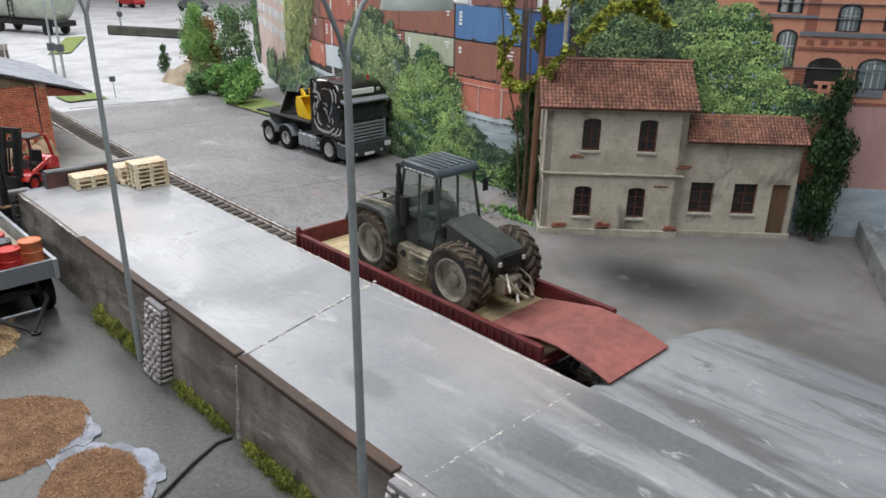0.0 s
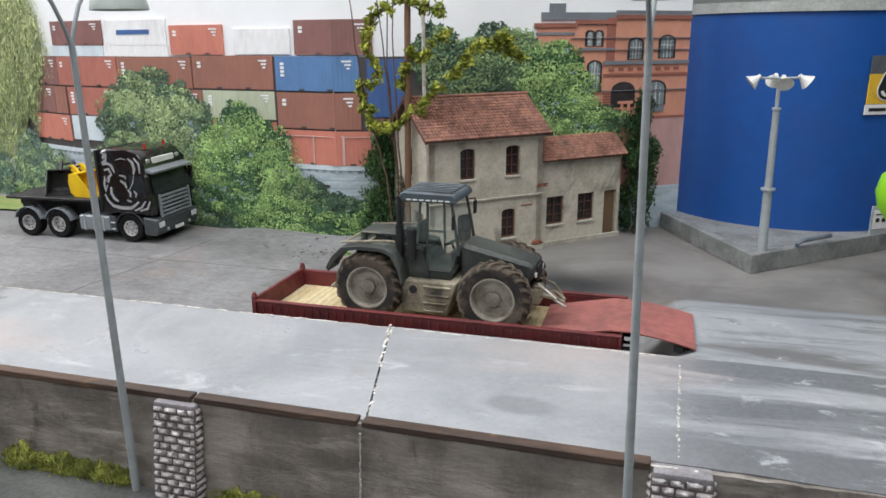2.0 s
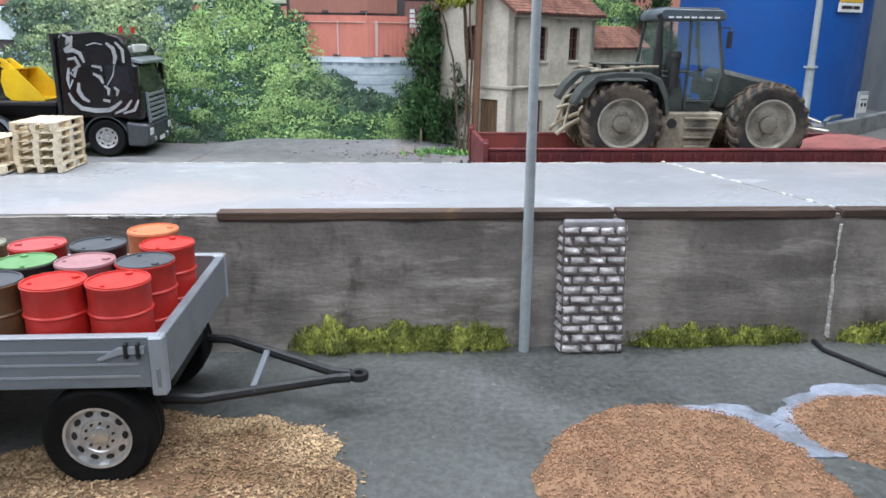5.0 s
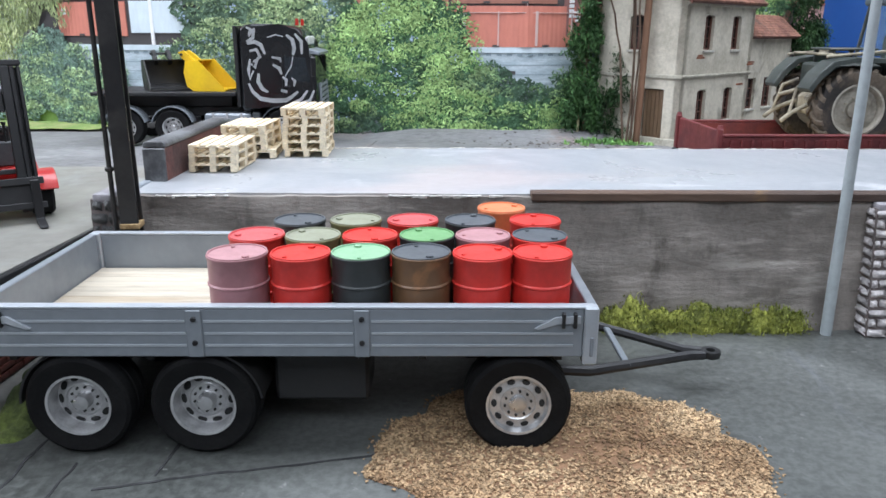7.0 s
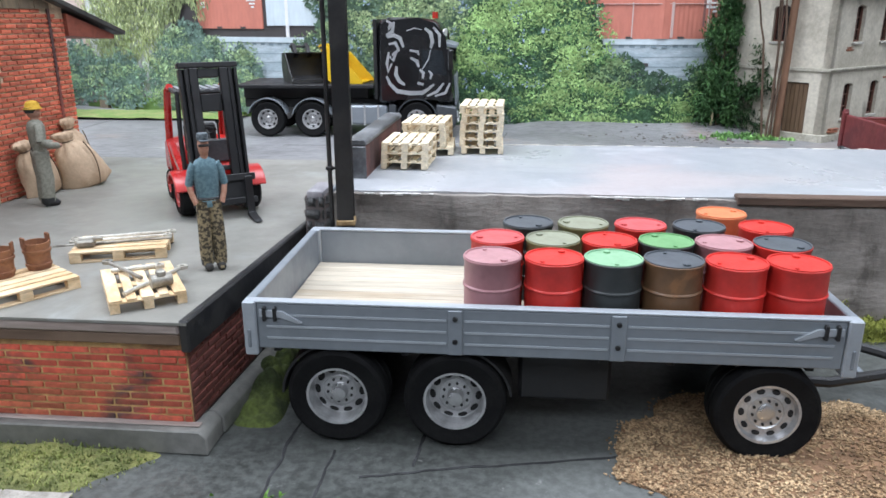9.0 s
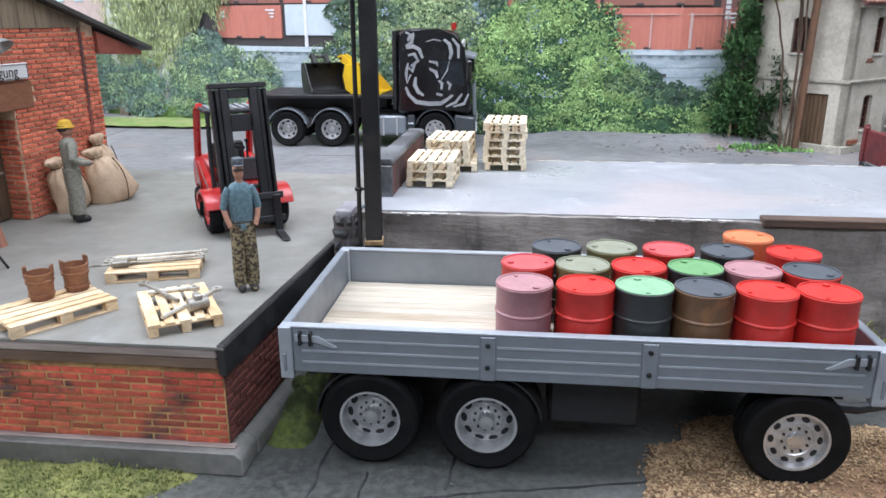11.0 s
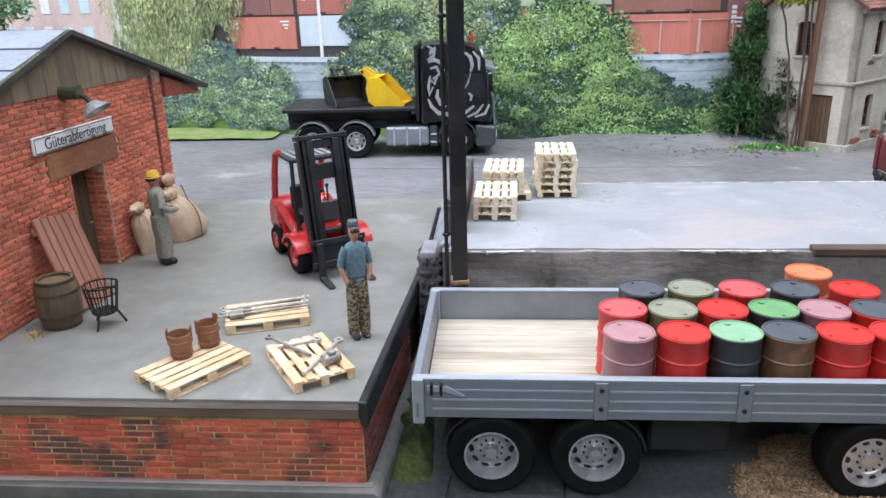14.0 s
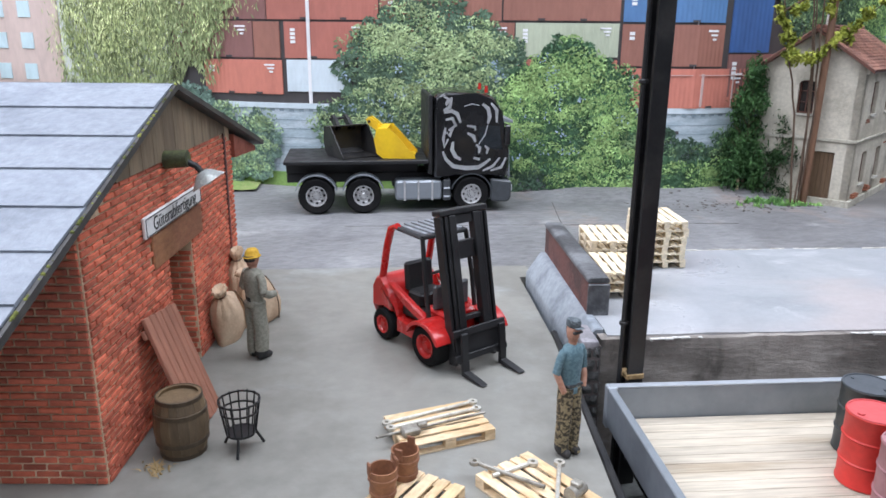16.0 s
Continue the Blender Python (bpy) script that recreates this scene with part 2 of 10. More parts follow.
def cobbles():
    m, n, l, p = nodes_of("cobbled_road")
    where = n.new("ShaderNodeTexCoord").outputs["Object"]
    vor = n.new("ShaderNodeTexVoronoi")
    mp = n.new("ShaderNodeMapping")
    mp.inputs["Scale"].default_value = (75, 130, 60)
    l.new(where, mp.inputs[0]), l.new(mp.outputs[0], vor.inputs["Vector"])
    vor.inputs["Scale"].default_value, vor.inputs["Randomness"].default_value = 1.0, 0.75
    a = ramp_of(n, l, noise_of(n, l, where, 4.5, 6, 0.65, None, 0.5), 0.36, 0.66)
    c = mixer(n, l, a, (0.15, 0.15, 0.155), (0.26, 0.262, 0.268))
    c = mixer(n, l, ramp_of(n, l, noise_of(n, l, where, 5.5, 6, 0.7), 0.55, 0.70), c, (0.27, 0.215, 0.19))
    c = mixer(n, l, ramp_of(n, l, noise_of(n, l, where, 9, 5, 0.6), 0.62, 0.74), c, (0.36, 0.36, 0.36))
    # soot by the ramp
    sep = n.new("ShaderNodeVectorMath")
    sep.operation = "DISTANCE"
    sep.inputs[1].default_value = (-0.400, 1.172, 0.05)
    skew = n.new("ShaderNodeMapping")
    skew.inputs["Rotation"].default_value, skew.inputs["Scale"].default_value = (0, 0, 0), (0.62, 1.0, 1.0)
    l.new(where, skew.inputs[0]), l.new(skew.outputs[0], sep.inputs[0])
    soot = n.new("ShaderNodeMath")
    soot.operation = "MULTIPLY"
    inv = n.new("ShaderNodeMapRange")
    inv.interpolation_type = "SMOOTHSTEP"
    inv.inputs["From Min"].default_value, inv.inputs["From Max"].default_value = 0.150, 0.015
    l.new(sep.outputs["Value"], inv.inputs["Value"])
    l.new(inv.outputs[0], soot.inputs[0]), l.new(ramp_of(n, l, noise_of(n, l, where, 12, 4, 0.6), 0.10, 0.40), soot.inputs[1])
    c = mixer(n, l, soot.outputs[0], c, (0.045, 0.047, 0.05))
    joint = ramp_of(n, l, vor.outputs["Distance"], 0.35, 0.75)
    half = n.new("ShaderNodeMath")
    half.operation = "MULTIPLY"
    half.inputs[1].default_value = 0.22
    l.new(joint, half.inputs[0])
    c = mixer(n, l, half.outputs[0], c, (0.13, 0.13, 0.13))
    c = mixer(n, l, 0.30, c, mixer(n, l, ramp_of(n, l, noise_of(n, l, where, 58, 5, 0.7, (0.7, 1.4, 1), 0.4), 0.34, 0.64), (0.10, 0.096, 0.094), (0.31, 0.305, 0.30)))
    # smooth concrete towards the house and the ramp
    xyz = n.new("ShaderNodeSeparateXYZ")
    l.new(where, xyz.inputs[0])
    plain = ramp_of(n, l, xyz.outputs["X"], -1.02, -0.82)
    c2 = mixer(n, l, a, (0.150, 0.142, 0.133), (0.235, 0.226, 0.215))
    c2 = mixer(n, l, ramp_of(n, l, noise_of(n, l, where, 3.5, 5, 0.6), 0.55, 0.75), c2, (0.135, 0.115, 0.10))
    c2 = mixer(n, l, ramp_of(n, l, noise_of(n, l, where, 18, 5, 0.6, (0.6, 1.3, 1), 0.5), 0.62, 0.74), c2, (0.28, 0.265, 0.25))
    # pale brushed concrete in front of the ramp, with a wavering far edge
    waver = n.new("ShaderNodeMath")
    waver.operation = "MULTIPLY_ADD"
    waver.inputs[1].default_value = 0.10
    l.new(noise_of(n, l, where, 9, 4, 0.6), waver.inputs[0]), l.new(xyz.outputs["Y"], waver.inputs[2])
    near = n.new("ShaderNodeMath")
    near.operation = "SUBTRACT"
    near.inputs[0].default_value = 1.0
    l.new(ramp_of(n, l, waver.outputs[0], 1.045, 1.105), near.inputs[1])
    pale = n.new("ShaderNodeMath")
    pale.operation = "MULTIPLY"
    l.new(near.outputs[0], pale.inputs[0]), l.new(ramp_of(n, l, xyz.outputs["X"], -0.56, -0.40), pale.inputs[1])
    c3 = mixer(n, l, a, (0.245, 0.262, 0.275), (0.325, 0.342, 0.355))
    c3 = mixer(n, l, ramp_of(n, l, noise_of(n, l, where, 7, 6, 0.62, (0.34, 2.0, 1), 0.8), 0.50, 0.66), c3, (0.145, 0.145, 0.145))
    c3 = mixer(n, l, ramp_of(n, l, noise_of(n, l, where, 22, 6, 0.7, (0.4, 1.6, 1), 0.6), 0.56, 0.68), c3, (0.17, 0.172, 0.175))
    c3 = mixer(n, l, ramp_of(n, l, noise_of(n, l, where, 30, 7, 0.75, (0.7, 1.5, 1), 0.6), 0.58, 0.68), c3, (0.43, 0.44, 0.45))
    c2 = mixer(n, l, pale.outputs[0], c2, c3)
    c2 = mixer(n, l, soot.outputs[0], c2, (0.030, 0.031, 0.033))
    c = mixer(n, l, plain, c, c2)
    l.new(c, p.inputs["Base Color"])
    p.inputs["Roughness"].default_value = 0.5
    neg = n.new("ShaderNodeMath")
    neg.operation = "SUBTRACT"
    neg.inputs[0].default_value = 1.0
    l.new(vor.outputs["Distance"], neg.inputs[1])
    rest = n.new("ShaderNodeMath")
    rest.operation = "SUBTRACT"
    rest.inputs[0].default_value = 1.0
    l.new(plain, rest.inputs[1])
    b = bump_of(n, l, p, neg.outputs[0], 0.35, 0.0014)
    l.new(rest.outputs[0], b.node.inputs["Strength"])
    bump_of(n, l, p, noise_of(n, l, where, 45, 5, 0.6), 0.35, 0.003, b)
    return m


def asphalt():
    m, n, l, p = nodes_of("yard_asphalt")
    where = n.new("ShaderNodeTexCoord").outputs["Object"]
    a = ramp_of(n, l, noise_of(n, l, where, 4, 6, 0.6, None, 0.6), 0.30, 0.70)
    c = mixer(n, l, a, (0.035, 0.037, 0.034), (0.115, 0.120, 0.113))
    c = mixer(n, l, ramp_of(n, l, noise_of(n, l, where, 13, 6, 0.7, (1, 0.5, 1), 1.0), 0.60, 0.76), c, (0.125, 0.132, 0.14))
    c = mixer(n, l, ramp_of(n, l, noise_of(n, l, where, 70, 4, 0.7), 0.64, 0.74), c, (0.26, 0.265, 0.25))
    c = mixer(n, l, 0.22, c, mixer(n, l, ramp_of(n, l, noise_of(n, l, where, 150, 4, 0.7), 0.34, 0.66), (0.012, 0.014, 0.013), (0.20, 0.215, 0.20)))
    l.new(c, p.inputs["Base Color"])
    r = n.new("ShaderNodeMapRange")
    r.inputs["To Min"].default_value, r.inputs["To Max"].default_value = 0.30, 0.52
    l.new(a, r.inputs["Value"]), l.new(r.outputs[0], p.inputs["Roughness"])
    bump_of(n, l, p, noise_of(n, l, where, 110, 5, 0.65), 0.3, 0.0015)
    return m


def wall_plaster():
    m, n, l, p = nodes_of("rough_wall_plaster")
    where = n.new("ShaderNodeTexCoord").outputs["Object"]
    a = ramp_of(n, l, noise_of(n, l, where, 8, 7, 0.66, (1, 1, 0.8), 0.0), 0.36, 0.66)
    c = mixer(n, l, a, (0.150, 0.133, 0.116), (0.350, 0.312, 0.275))
    trowel = ramp_of(n, l, noise_of(n, l, where, 22, 5, 0.65, (0.40, 1, 2.0), 0.0), 0.54, 0.68)
    some = n.new("ShaderNodeMath")
    some.operation = "MULTIPLY"
    l.new(trowel, some.inputs[0]), l.new(ramp_of(n, l, noise_of(n, l, where, 7, 3, 0.5), 0.42, 0.60), some.inputs[1])
    c = mixer(n, l, some.outputs[0], c, (0.42, 0.385, 0.345))
    c = mixer(n, l, ramp_of(n, l, noise_of(n, l, where, 17, 6, 0.65, (1.2, 1, 0.55)), 0.56, 0.70), c, (0.095, 0.080, 0.067))
    grit = noise_of(n, l, where, 300, 4, 0.7)
    c = mixer(n, l, 0.12, c, mixer(n, l, ramp_of(n, l, grit, 0.35, 0.68), (0.05, 0.048, 0.045), (0.30, 0.285, 0.265)))
    l.new(c, p.inputs["Base Color"])
    p.inputs["Roughness"].default_value = 0.66
    b = bump_of(n, l, p, noise_of(n, l, where, 34, 7, 0.66, (0.5, 1, 1.5), 0.0), 0.6, 0.006)
    bump_of(n, l, p, grit, 0.12, 0.001, b)
    return m


CONCRETE, COBBLES, ASPHALT, PLASTER = concrete(), cobbles(), asphalt(), wall_plaster()
FLOOR_GREY = surf("painted_platform_floor", (0.250, 0.244, 0.216), (0.198, 0.192, 0.168), 6, 0.42, bump=0.15, bscale=120, vary=0.08, col3=(0.31, 0.32, 0.305), cut3=(0.55, 0.75))
ROAD_FAR = surf("pale_pavement", (0.50, 0.51, 0.525), (0.40, 0.41, 0.42), 4, 0.6, bump=0.3, bscale=60, vary=0.12)
TIMBER_DARK = surf("weathered_edge_timber", (0.062, 0.040, 0.030), (0.115, 0.072, 0.050), 18, 0.65, bump=0.4, bscale=160, stretch=(0.25, 1, 1.5), col3=(0.22, 0.13, 0.05), cut3=(0.62, 0.70))
COPING = surf("brown_coping_beam", (0.185, 0.125, 0.085), (0.115, 0.072, 0.048), 14, 0.6, bump=0.3, bscale=150, stretch=(0.2, 1, 1))
COPING_PALE = surf("pale_edge_band", (0.40, 0.335, 0.30), (0.30, 0.24, 0.21), 22, 0.6, bump=0.3, bscale=150, stretch=(0.2, 1, 1.5))
BRICK = surf("red_brick", (0.59, 0.150, 0.080), (0.46, 0.115, 0.064), 16, 0.7, bump=0.4, bscale=300, rand=0.3, laid=True, col3=(0.16, 0.075, 0.05), cut3=(0.63, 0.80), scale3=9)
BRICK_FAR = surf("red_brick_rest", (0.59, 0.150, 0.080), (0.46, 0.115, 0.064), 16, 0.7, bump=0.4, bscale=300, island=0.3, laid=True, col3=(0.16, 0.075, 0.05), cut3=(0.63, 0.80), scale3=9)
MORTAR = surf("pale_mortar", (0.72, 0.56, 0.38), (0.52, 0.38, 0.25), 40, 0.85, bump=0.4, bscale=300)
PLINTH = surf("grey_plinth", (0.15, 0.148, 0.135), (0.20, 0.196, 0.178), 12, 0.55, bump=0.2, bscale=120)
BLACK_STEEL = surf("black_painted_steel", (0.012, 0.012, 0.013), (0.022, 0.021, 0.02), 30, 0.38, bump=0.1, bscale=200, spec=0.5, col3=(0.07, 0.055, 0.03), cut3=(0.66, 0.72), scale3=30)
BLACK = surf("matt_black_plastic", (0.011, 0.011, 0.012), (0.016, 0.016, 0.016), 40, 0.48, vary=0.1)
RUBBER = surf("tyre_rubber", (0.0065, 0.0065, 0.007), (0.012, 0.012, 0.012), 60, 0.7, bump=0.1, bscale=500)
RUBBER_MUD = surf("muddy_tyre_rubber", (0.035, 0.032, 0.03), (0.115, 0.092, 0.07), 28, 0.8, bump=0.3, bscale=300, cut=(0.40, 0.62))
LAMP_GREY = surf("grey_lamp_post_paint", (0.36, 0.40, 0.41), (0.30, 0.33, 0.34), 20, 0.45, vary=0.06)
STONE = surf("grey_block_stone", (0.43, 0.405, 0.40), (0.62, 0.59, 0.58), 60, 0.55, bump=0.8, bscale=220, rand=0.2, laid=True, col3=(0.20, 0.17, 0.18), cut3=(0.58, 0.72), scale3=60)
STONE_JOINT = surf("dark_stone_joint", (0.155, 0.13, 0.122), None, 40, 0.8, bump=0.3)
STONE_WET = surf("dark_glossy_stone", (0.05, 0.052, 0.052), (0.12, 0.12, 0.115), 40, 0.3, bump=0.6, bscale=160, rand=0.3)
MOSS = leafy("moss", (0.12, 0.145, 0.025), (0.37, 0.39, 0.08), 26, 0.35)
MOSS_CUSHION = surf("moss_cushion", (0.10, 0.115, 0.022), (0.32, 0.34, 0.07), 30, 0.9, bump=0.9, bscale=420, vary=0.35)
SILVER = surf("silver_trailer_paint", (0.25, 0.275, 0.30), (0.215, 0.238, 0.258), 12, 0.4, metal=0.25, vary=0.05)
SILVER_EDGE = surf("bright_trailer_edge", (0.43, 0.46, 0.49), (0.37, 0.40, 0.43), 20, 0.35, metal=0.3, vary=0.05)
RIM = surf("wheel_rim_silver", (0.60, 0.60, 0.60), (0.46, 0.46, 0.46), 60, 0.32, metal=0.6, vary=0.1)
HUB = surf("polished_hub", (0.72, 0.72, 0.72), (0.60, 0.60, 0.60), 40, 0.18, metal=0.85, vary=0.05)
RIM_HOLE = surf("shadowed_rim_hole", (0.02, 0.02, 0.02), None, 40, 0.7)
DECK = surf("pale_deck_plank", (0.516, 0.456, 0.361), (0.361, 0.292, 0.206), 26, 0.6, bump=0.2, bscale=180, stretch=(0.12, 1.4, 1), rand=0.12, cut=(0.5, 0.75))
PALLET_WOOD = surf("new_pallet_wood", (0.74, 0.57, 0.36), (0.60, 0.42, 0.23), 40, 0.62, bump=0.2, bscale=260, stretch=(0.4, 1, 1), rand=0.10)
PALLET_PALE = surf("pale_pallet_wood", (0.80, 0.70, 0.52), (0.70, 0.57, 0.38), 40, 0.62, bump=0.2, bscale=260, rand=0.10)
IRON = surf("grey_tool_iron", (0.38, 0.36, 0.31), (0.22, 0.20, 0.17), 60, 0.45, metal=0.5)
ROD = surf("pale_rod_metal", (0.62, 0.60, 0.53), (0.45, 0.42, 0.36), 60, 0.4, metal=0.4)
WAGON_RED = surf("wagon_oxide_red", (0.145, 0.022, 0.022), (0.10, 0.018, 0.02), 24, 0.55, bump=0.15, bscale=200)
PLATE_RED = surf("worn_red_ramp_plate", (0.34, 0.115, 0.098), (0.26, 0.095, 0.082), 9, 0.55, bump=0.15, bscale=150, col3=(0.42, 0.17, 0.145), cut3=(0.58, 0.75))
WAGON_DECK = surf("pale_wagon_planks", (0.60, 0.50, 0.30), (0.46, 0.36, 0.2), 30, 0.6, stretch=(1, 0.2, 1), rand=0.1, bump=0.2)
for dull in (RUBBER, RUBBER_MUD):
    dull.node_tree.nodes["Principled BSDF"].inputs["Specular IOR Level"].default_value = 0.16


# ---- the setting: ground, walls, platforms, backdrop ----
def sheet(x0, x1, y0, y1, nx, ny, height, skirt=0.0):
    bm = bmesh.new()
    rows = [[bm.verts.new((x0 + (x1 - x0) * i / nx, y0 + (y1 - y0) * j / ny, height(x0 + (x1 - x0) * i / nx, y0 + (y1 - y0) * j / ny))) for i in range(nx + 1)] for j in range(ny + 1)]
    for j in range(ny):
        for i in range(nx):
            bm.faces.new((rows[j][i], rows[j][i + 1], rows[j + 1][i + 1], rows[j + 1][i]))
    if skirt:
        rim = rows[0] + [r[-1] for r in rows[1:]] + list(reversed(rows[-1][:-1])) + [r[0] for r in reversed(rows[1:-1])]
        low = [bm.verts.new((v.co.x, v.co.y, -skirt)) for v in rim]
        skin(bm, rim, low)
    return bm


def wob(x, y, s, k):
    return k * noise.noise(Vector((x * s, y * s, 3.1)))


ROAD, TOP, YARD = 0.04, 0.108, 0.08
WALL_Y, EDGE_Y = 0.331, 0.558


def road_height(x, y):
    up = smooth((x + 0.41) / 0.05) * (1 - smooth((y - 0.70) / 0.32))
    return ROAD + (TOP - 0.001 - ROAD) * up + wob(x, y, 9, 0.0012) * (1 - up) + 0.013 * smooth((y - 1.085) / 0.06) * smooth((x + 1.36) / 0.12) * smooth((-0.84 - x) / 0.06)


setting("ground", sheet(-2.9, 0.45, -0.06, 0.36, 120, 16, lambda x, y: wob(x, y, 12, 0.0012), 0.06), ASPHALT, "dark wet asphalt of the lower yard with pale scuffs", "yard")
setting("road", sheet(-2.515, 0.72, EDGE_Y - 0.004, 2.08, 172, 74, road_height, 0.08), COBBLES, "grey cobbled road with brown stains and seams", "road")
setting("pavement", sheet(-10.9, -2.510, -0.6, 5.9, 40, 30, lambda x, y: ROAD - 0.001 + wob(x, y, 3, 0.003), 0.08), ROAD_FAR, "pale concrete street leading away between grass verges", "street")

# the long loading platform of concrete slabs, cracked apart at two joints
SLABS = [(-1.4455, -0.6575), (-0.6555, 0.45)]
platform = new("platform_slabs")
tagged(platform, "grey concrete loading platform with a crumbled joint and tyre streaks", "platform", kind="structure")
for x0, x1 in SLABS:
    bm = bmesh.new()
    n = max(6, int((x1 - x0) / 0.02))
    back = EDGE_Y if x1 < -0.1 else EDGE_Y + 0.004
    rows = []
    for j, y in enumerate((WALL_Y + 0.005, WALL_Y + 0.012, 0.42, 0.50, back)):
        row = []
        for i in range(n + 1):
            x = x0 + (x1 - x0) * i / n
            lean = -0.052 * (y - 0.34) / 0.2 * max(0.0, 1 - abs(x + 0.6565) / 0.15)
            edge = wob(x, 0.3, 40, 0.0022) if j in (0, 4) else 0.0
            jag = wob(0.3, y, 90, 0.002) if i in (0, n) and x1 < 0.2 else 0.0
            z = TOP - (0.0012 if j == 0 else 0.0) + wob(x, y, 14, 0.0008)
            row.append(bm.verts.new((x + lean + jag, y + edge, z)))
        rows.append(row)
    for j in range(4):
        for i in range(n):
            bm.faces.new((rows[j][i], rows[j][i + 1], rows[j + 1][i + 1], rows[j + 1][i]))
    rim = rows[0] + [r[-1] for r in rows[1:]] + list(reversed(rows[-1][:-1])) + [r[0] for r in reversed(rows[1:-1])]
    low = [bm.verts.new((v.co.x, v.co.y, 0.03)) for v in rim]
    skin(bm, rim, low)
    part("slab", bm, CONCRETE, platform, sharp=50)
CRUMB = surf("crumbled_filler", (0.72, 0.69, 0.62), (0.42, 0.39, 0.34), 60, 0.8, bump=0.5, bscale=300)
bm = bmesh.new()
for i in range(48):
    f = random.random()
    y = 0.345 + 0.22 * f
    x = -0.6565 - 0.052 * (y - 0.34) / 0.2 + random.gauss(0, 0.0016)
    r = random.uniform(0.0004, 0.0018)
    box(bm, x - r, x + r, y - r * 1.6, y + r * 1.6, TOP - 0.001, TOP + r * 0.5, r * 0.3)
for i in range(70):
    y = 0.345 + 0.195 * random.random()
    x, r = -0.372 + 0.02 * (y - 0.44) + random.gauss(0, 0.0007), random.uniform(0.0003, 0.0009)
    box(bm, x - r, x + r, y - r * 1.8, y + r * 1.8, TOP - 0.001, TOP + r * 0.5, r * 0.3)
tagged(part("joint_crumbs", bm, CRUMB), "crumbled pale filler along the platform joint", "rubble", kind="stuff")
bm = bmesh.new()
x = -1.44
while x < -0.40:
    w = random.uniform(0.004, 0.02)
    if random.random() < 0.8:
        y = EDGE_Y - 0.001 + wob(x, 0.3, 40, 0.0022)
        box(bm, x, x + w, y - random.uniform(0.0002, 0.0014), y + 0.001, TOP - 0.002, TOP + random.uniform(0.0002, 0.0010))
    x += w
tagged(part("edge_filler", bm, CRUMB), "pale chipped filler along the platform's rear edge", "filler", kind="stuff")

# retaining wall: a rough face with a worn top
bm = bmesh.new()
n, k = 260, 14
rows = []
for j in range(k + 1):
    row = []
    for i in range(n + 1):
        x, z = -1.452 + 1.9 * i / n, -0.01 + (TOP + 0.0075) * j / k
        y = WALL_Y - 0.010 + 0.010 * j / k + 0.0032 * noise.fractal(Vector((x * 16, z * 46, 0.7)), 1.0, 2.0, 4)
        if j == k:
            z += 0.0014 * noise.noise(Vector((x * 60, 1.0, 0)))
        row.append(bm.verts.new((x, y, z)))
    rows.append(row)
for j in range(k):
    for i in range(n):
        bm.faces.new((rows[j][i], rows[j][i + 1], rows[j + 1][i + 1], rows[j + 1][i]))
back = [bm.verts.new((v.co.x, WALL_Y + 0.012, v.co.z)) for v in rows[-1]]
foot = [bm.verts.new((v.co.x, WALL_Y + 0.012, v.co.z)) for v in rows[0]]
for i in range(n):
    bm.faces.new((rows[-1][i], rows[-1][i + 1], back[i + 1], back[i]))
    bm.faces.new((back[i], back[i + 1], foot[i + 1], foot[i]))
setting("wall_front", bm, PLASTER, "rough grey plastered retaining wall below the platform", "wall", 60)
WHITE_CHIP = surf("white_chipped_plaster", (0.60, 0.585, 0.55), (0.38, 0.37, 0.34), 60, 0.8, bump=0.4)
bm = bmesh.new()
x = -1.43
while x < -0.36:
    w = random.uniform(0.0015, 0.007)
    if noise.noise(Vector((x * 9, 4.2, 0))) + 0.5 * noise.noise(Vector((x * 90, 1.2, 0))) > 0.10:
        y = WALL_Y + 0.0032 * noise.fractal(Vector((x * 16, 4.9, 0.7)), 1.0, 2.0, 4)
        box(bm, x, x + w, y - 0.001, y + 0.002, TOP - 0.0018 - random.uniform(0, 0.0022), TOP - 0.0012 - random.uniform(0, 0.0004), 0.0003)
    x += w
for i in range(16):
    z = 0.004 + 0.094 * i / 16
    box(bm, -0.6588 + wob(0.1, z, 90, 0.002), -0.6575 + wob(0.1, z, 90, 0.002), WALL_Y - 0.0135 + 0.010 * z / TOP, WALL_Y - 0.006, z, z + 0.0055, 0.0005)
tagged(part("plaster_chips", bm, WHITE_CHIP), "white chipped plaster line along the wall top", "plaster", kind="stuff")

# edge timbers on the platform's front
for i, (x0, x1) in enumerate(((-1.142, -0.841), (-0.838, -0.662), (-0.657, -0.396))):
    bm = bmesh.new()
    box(bm, x0, x1, WALL_Y - 0.0042, WALL_Y + 0.0085, TOP - 0.0052, TOP + 0.0016, 0.0009)
    for v in bm.verts:
        v.co.y += wob(v.co.x, i, 14, 0.002)
    tagged(part("edge_timber", bm, TIMBER_DARK), "worn dark brown edge timber on the platform rim", "timber", "edge timbers")

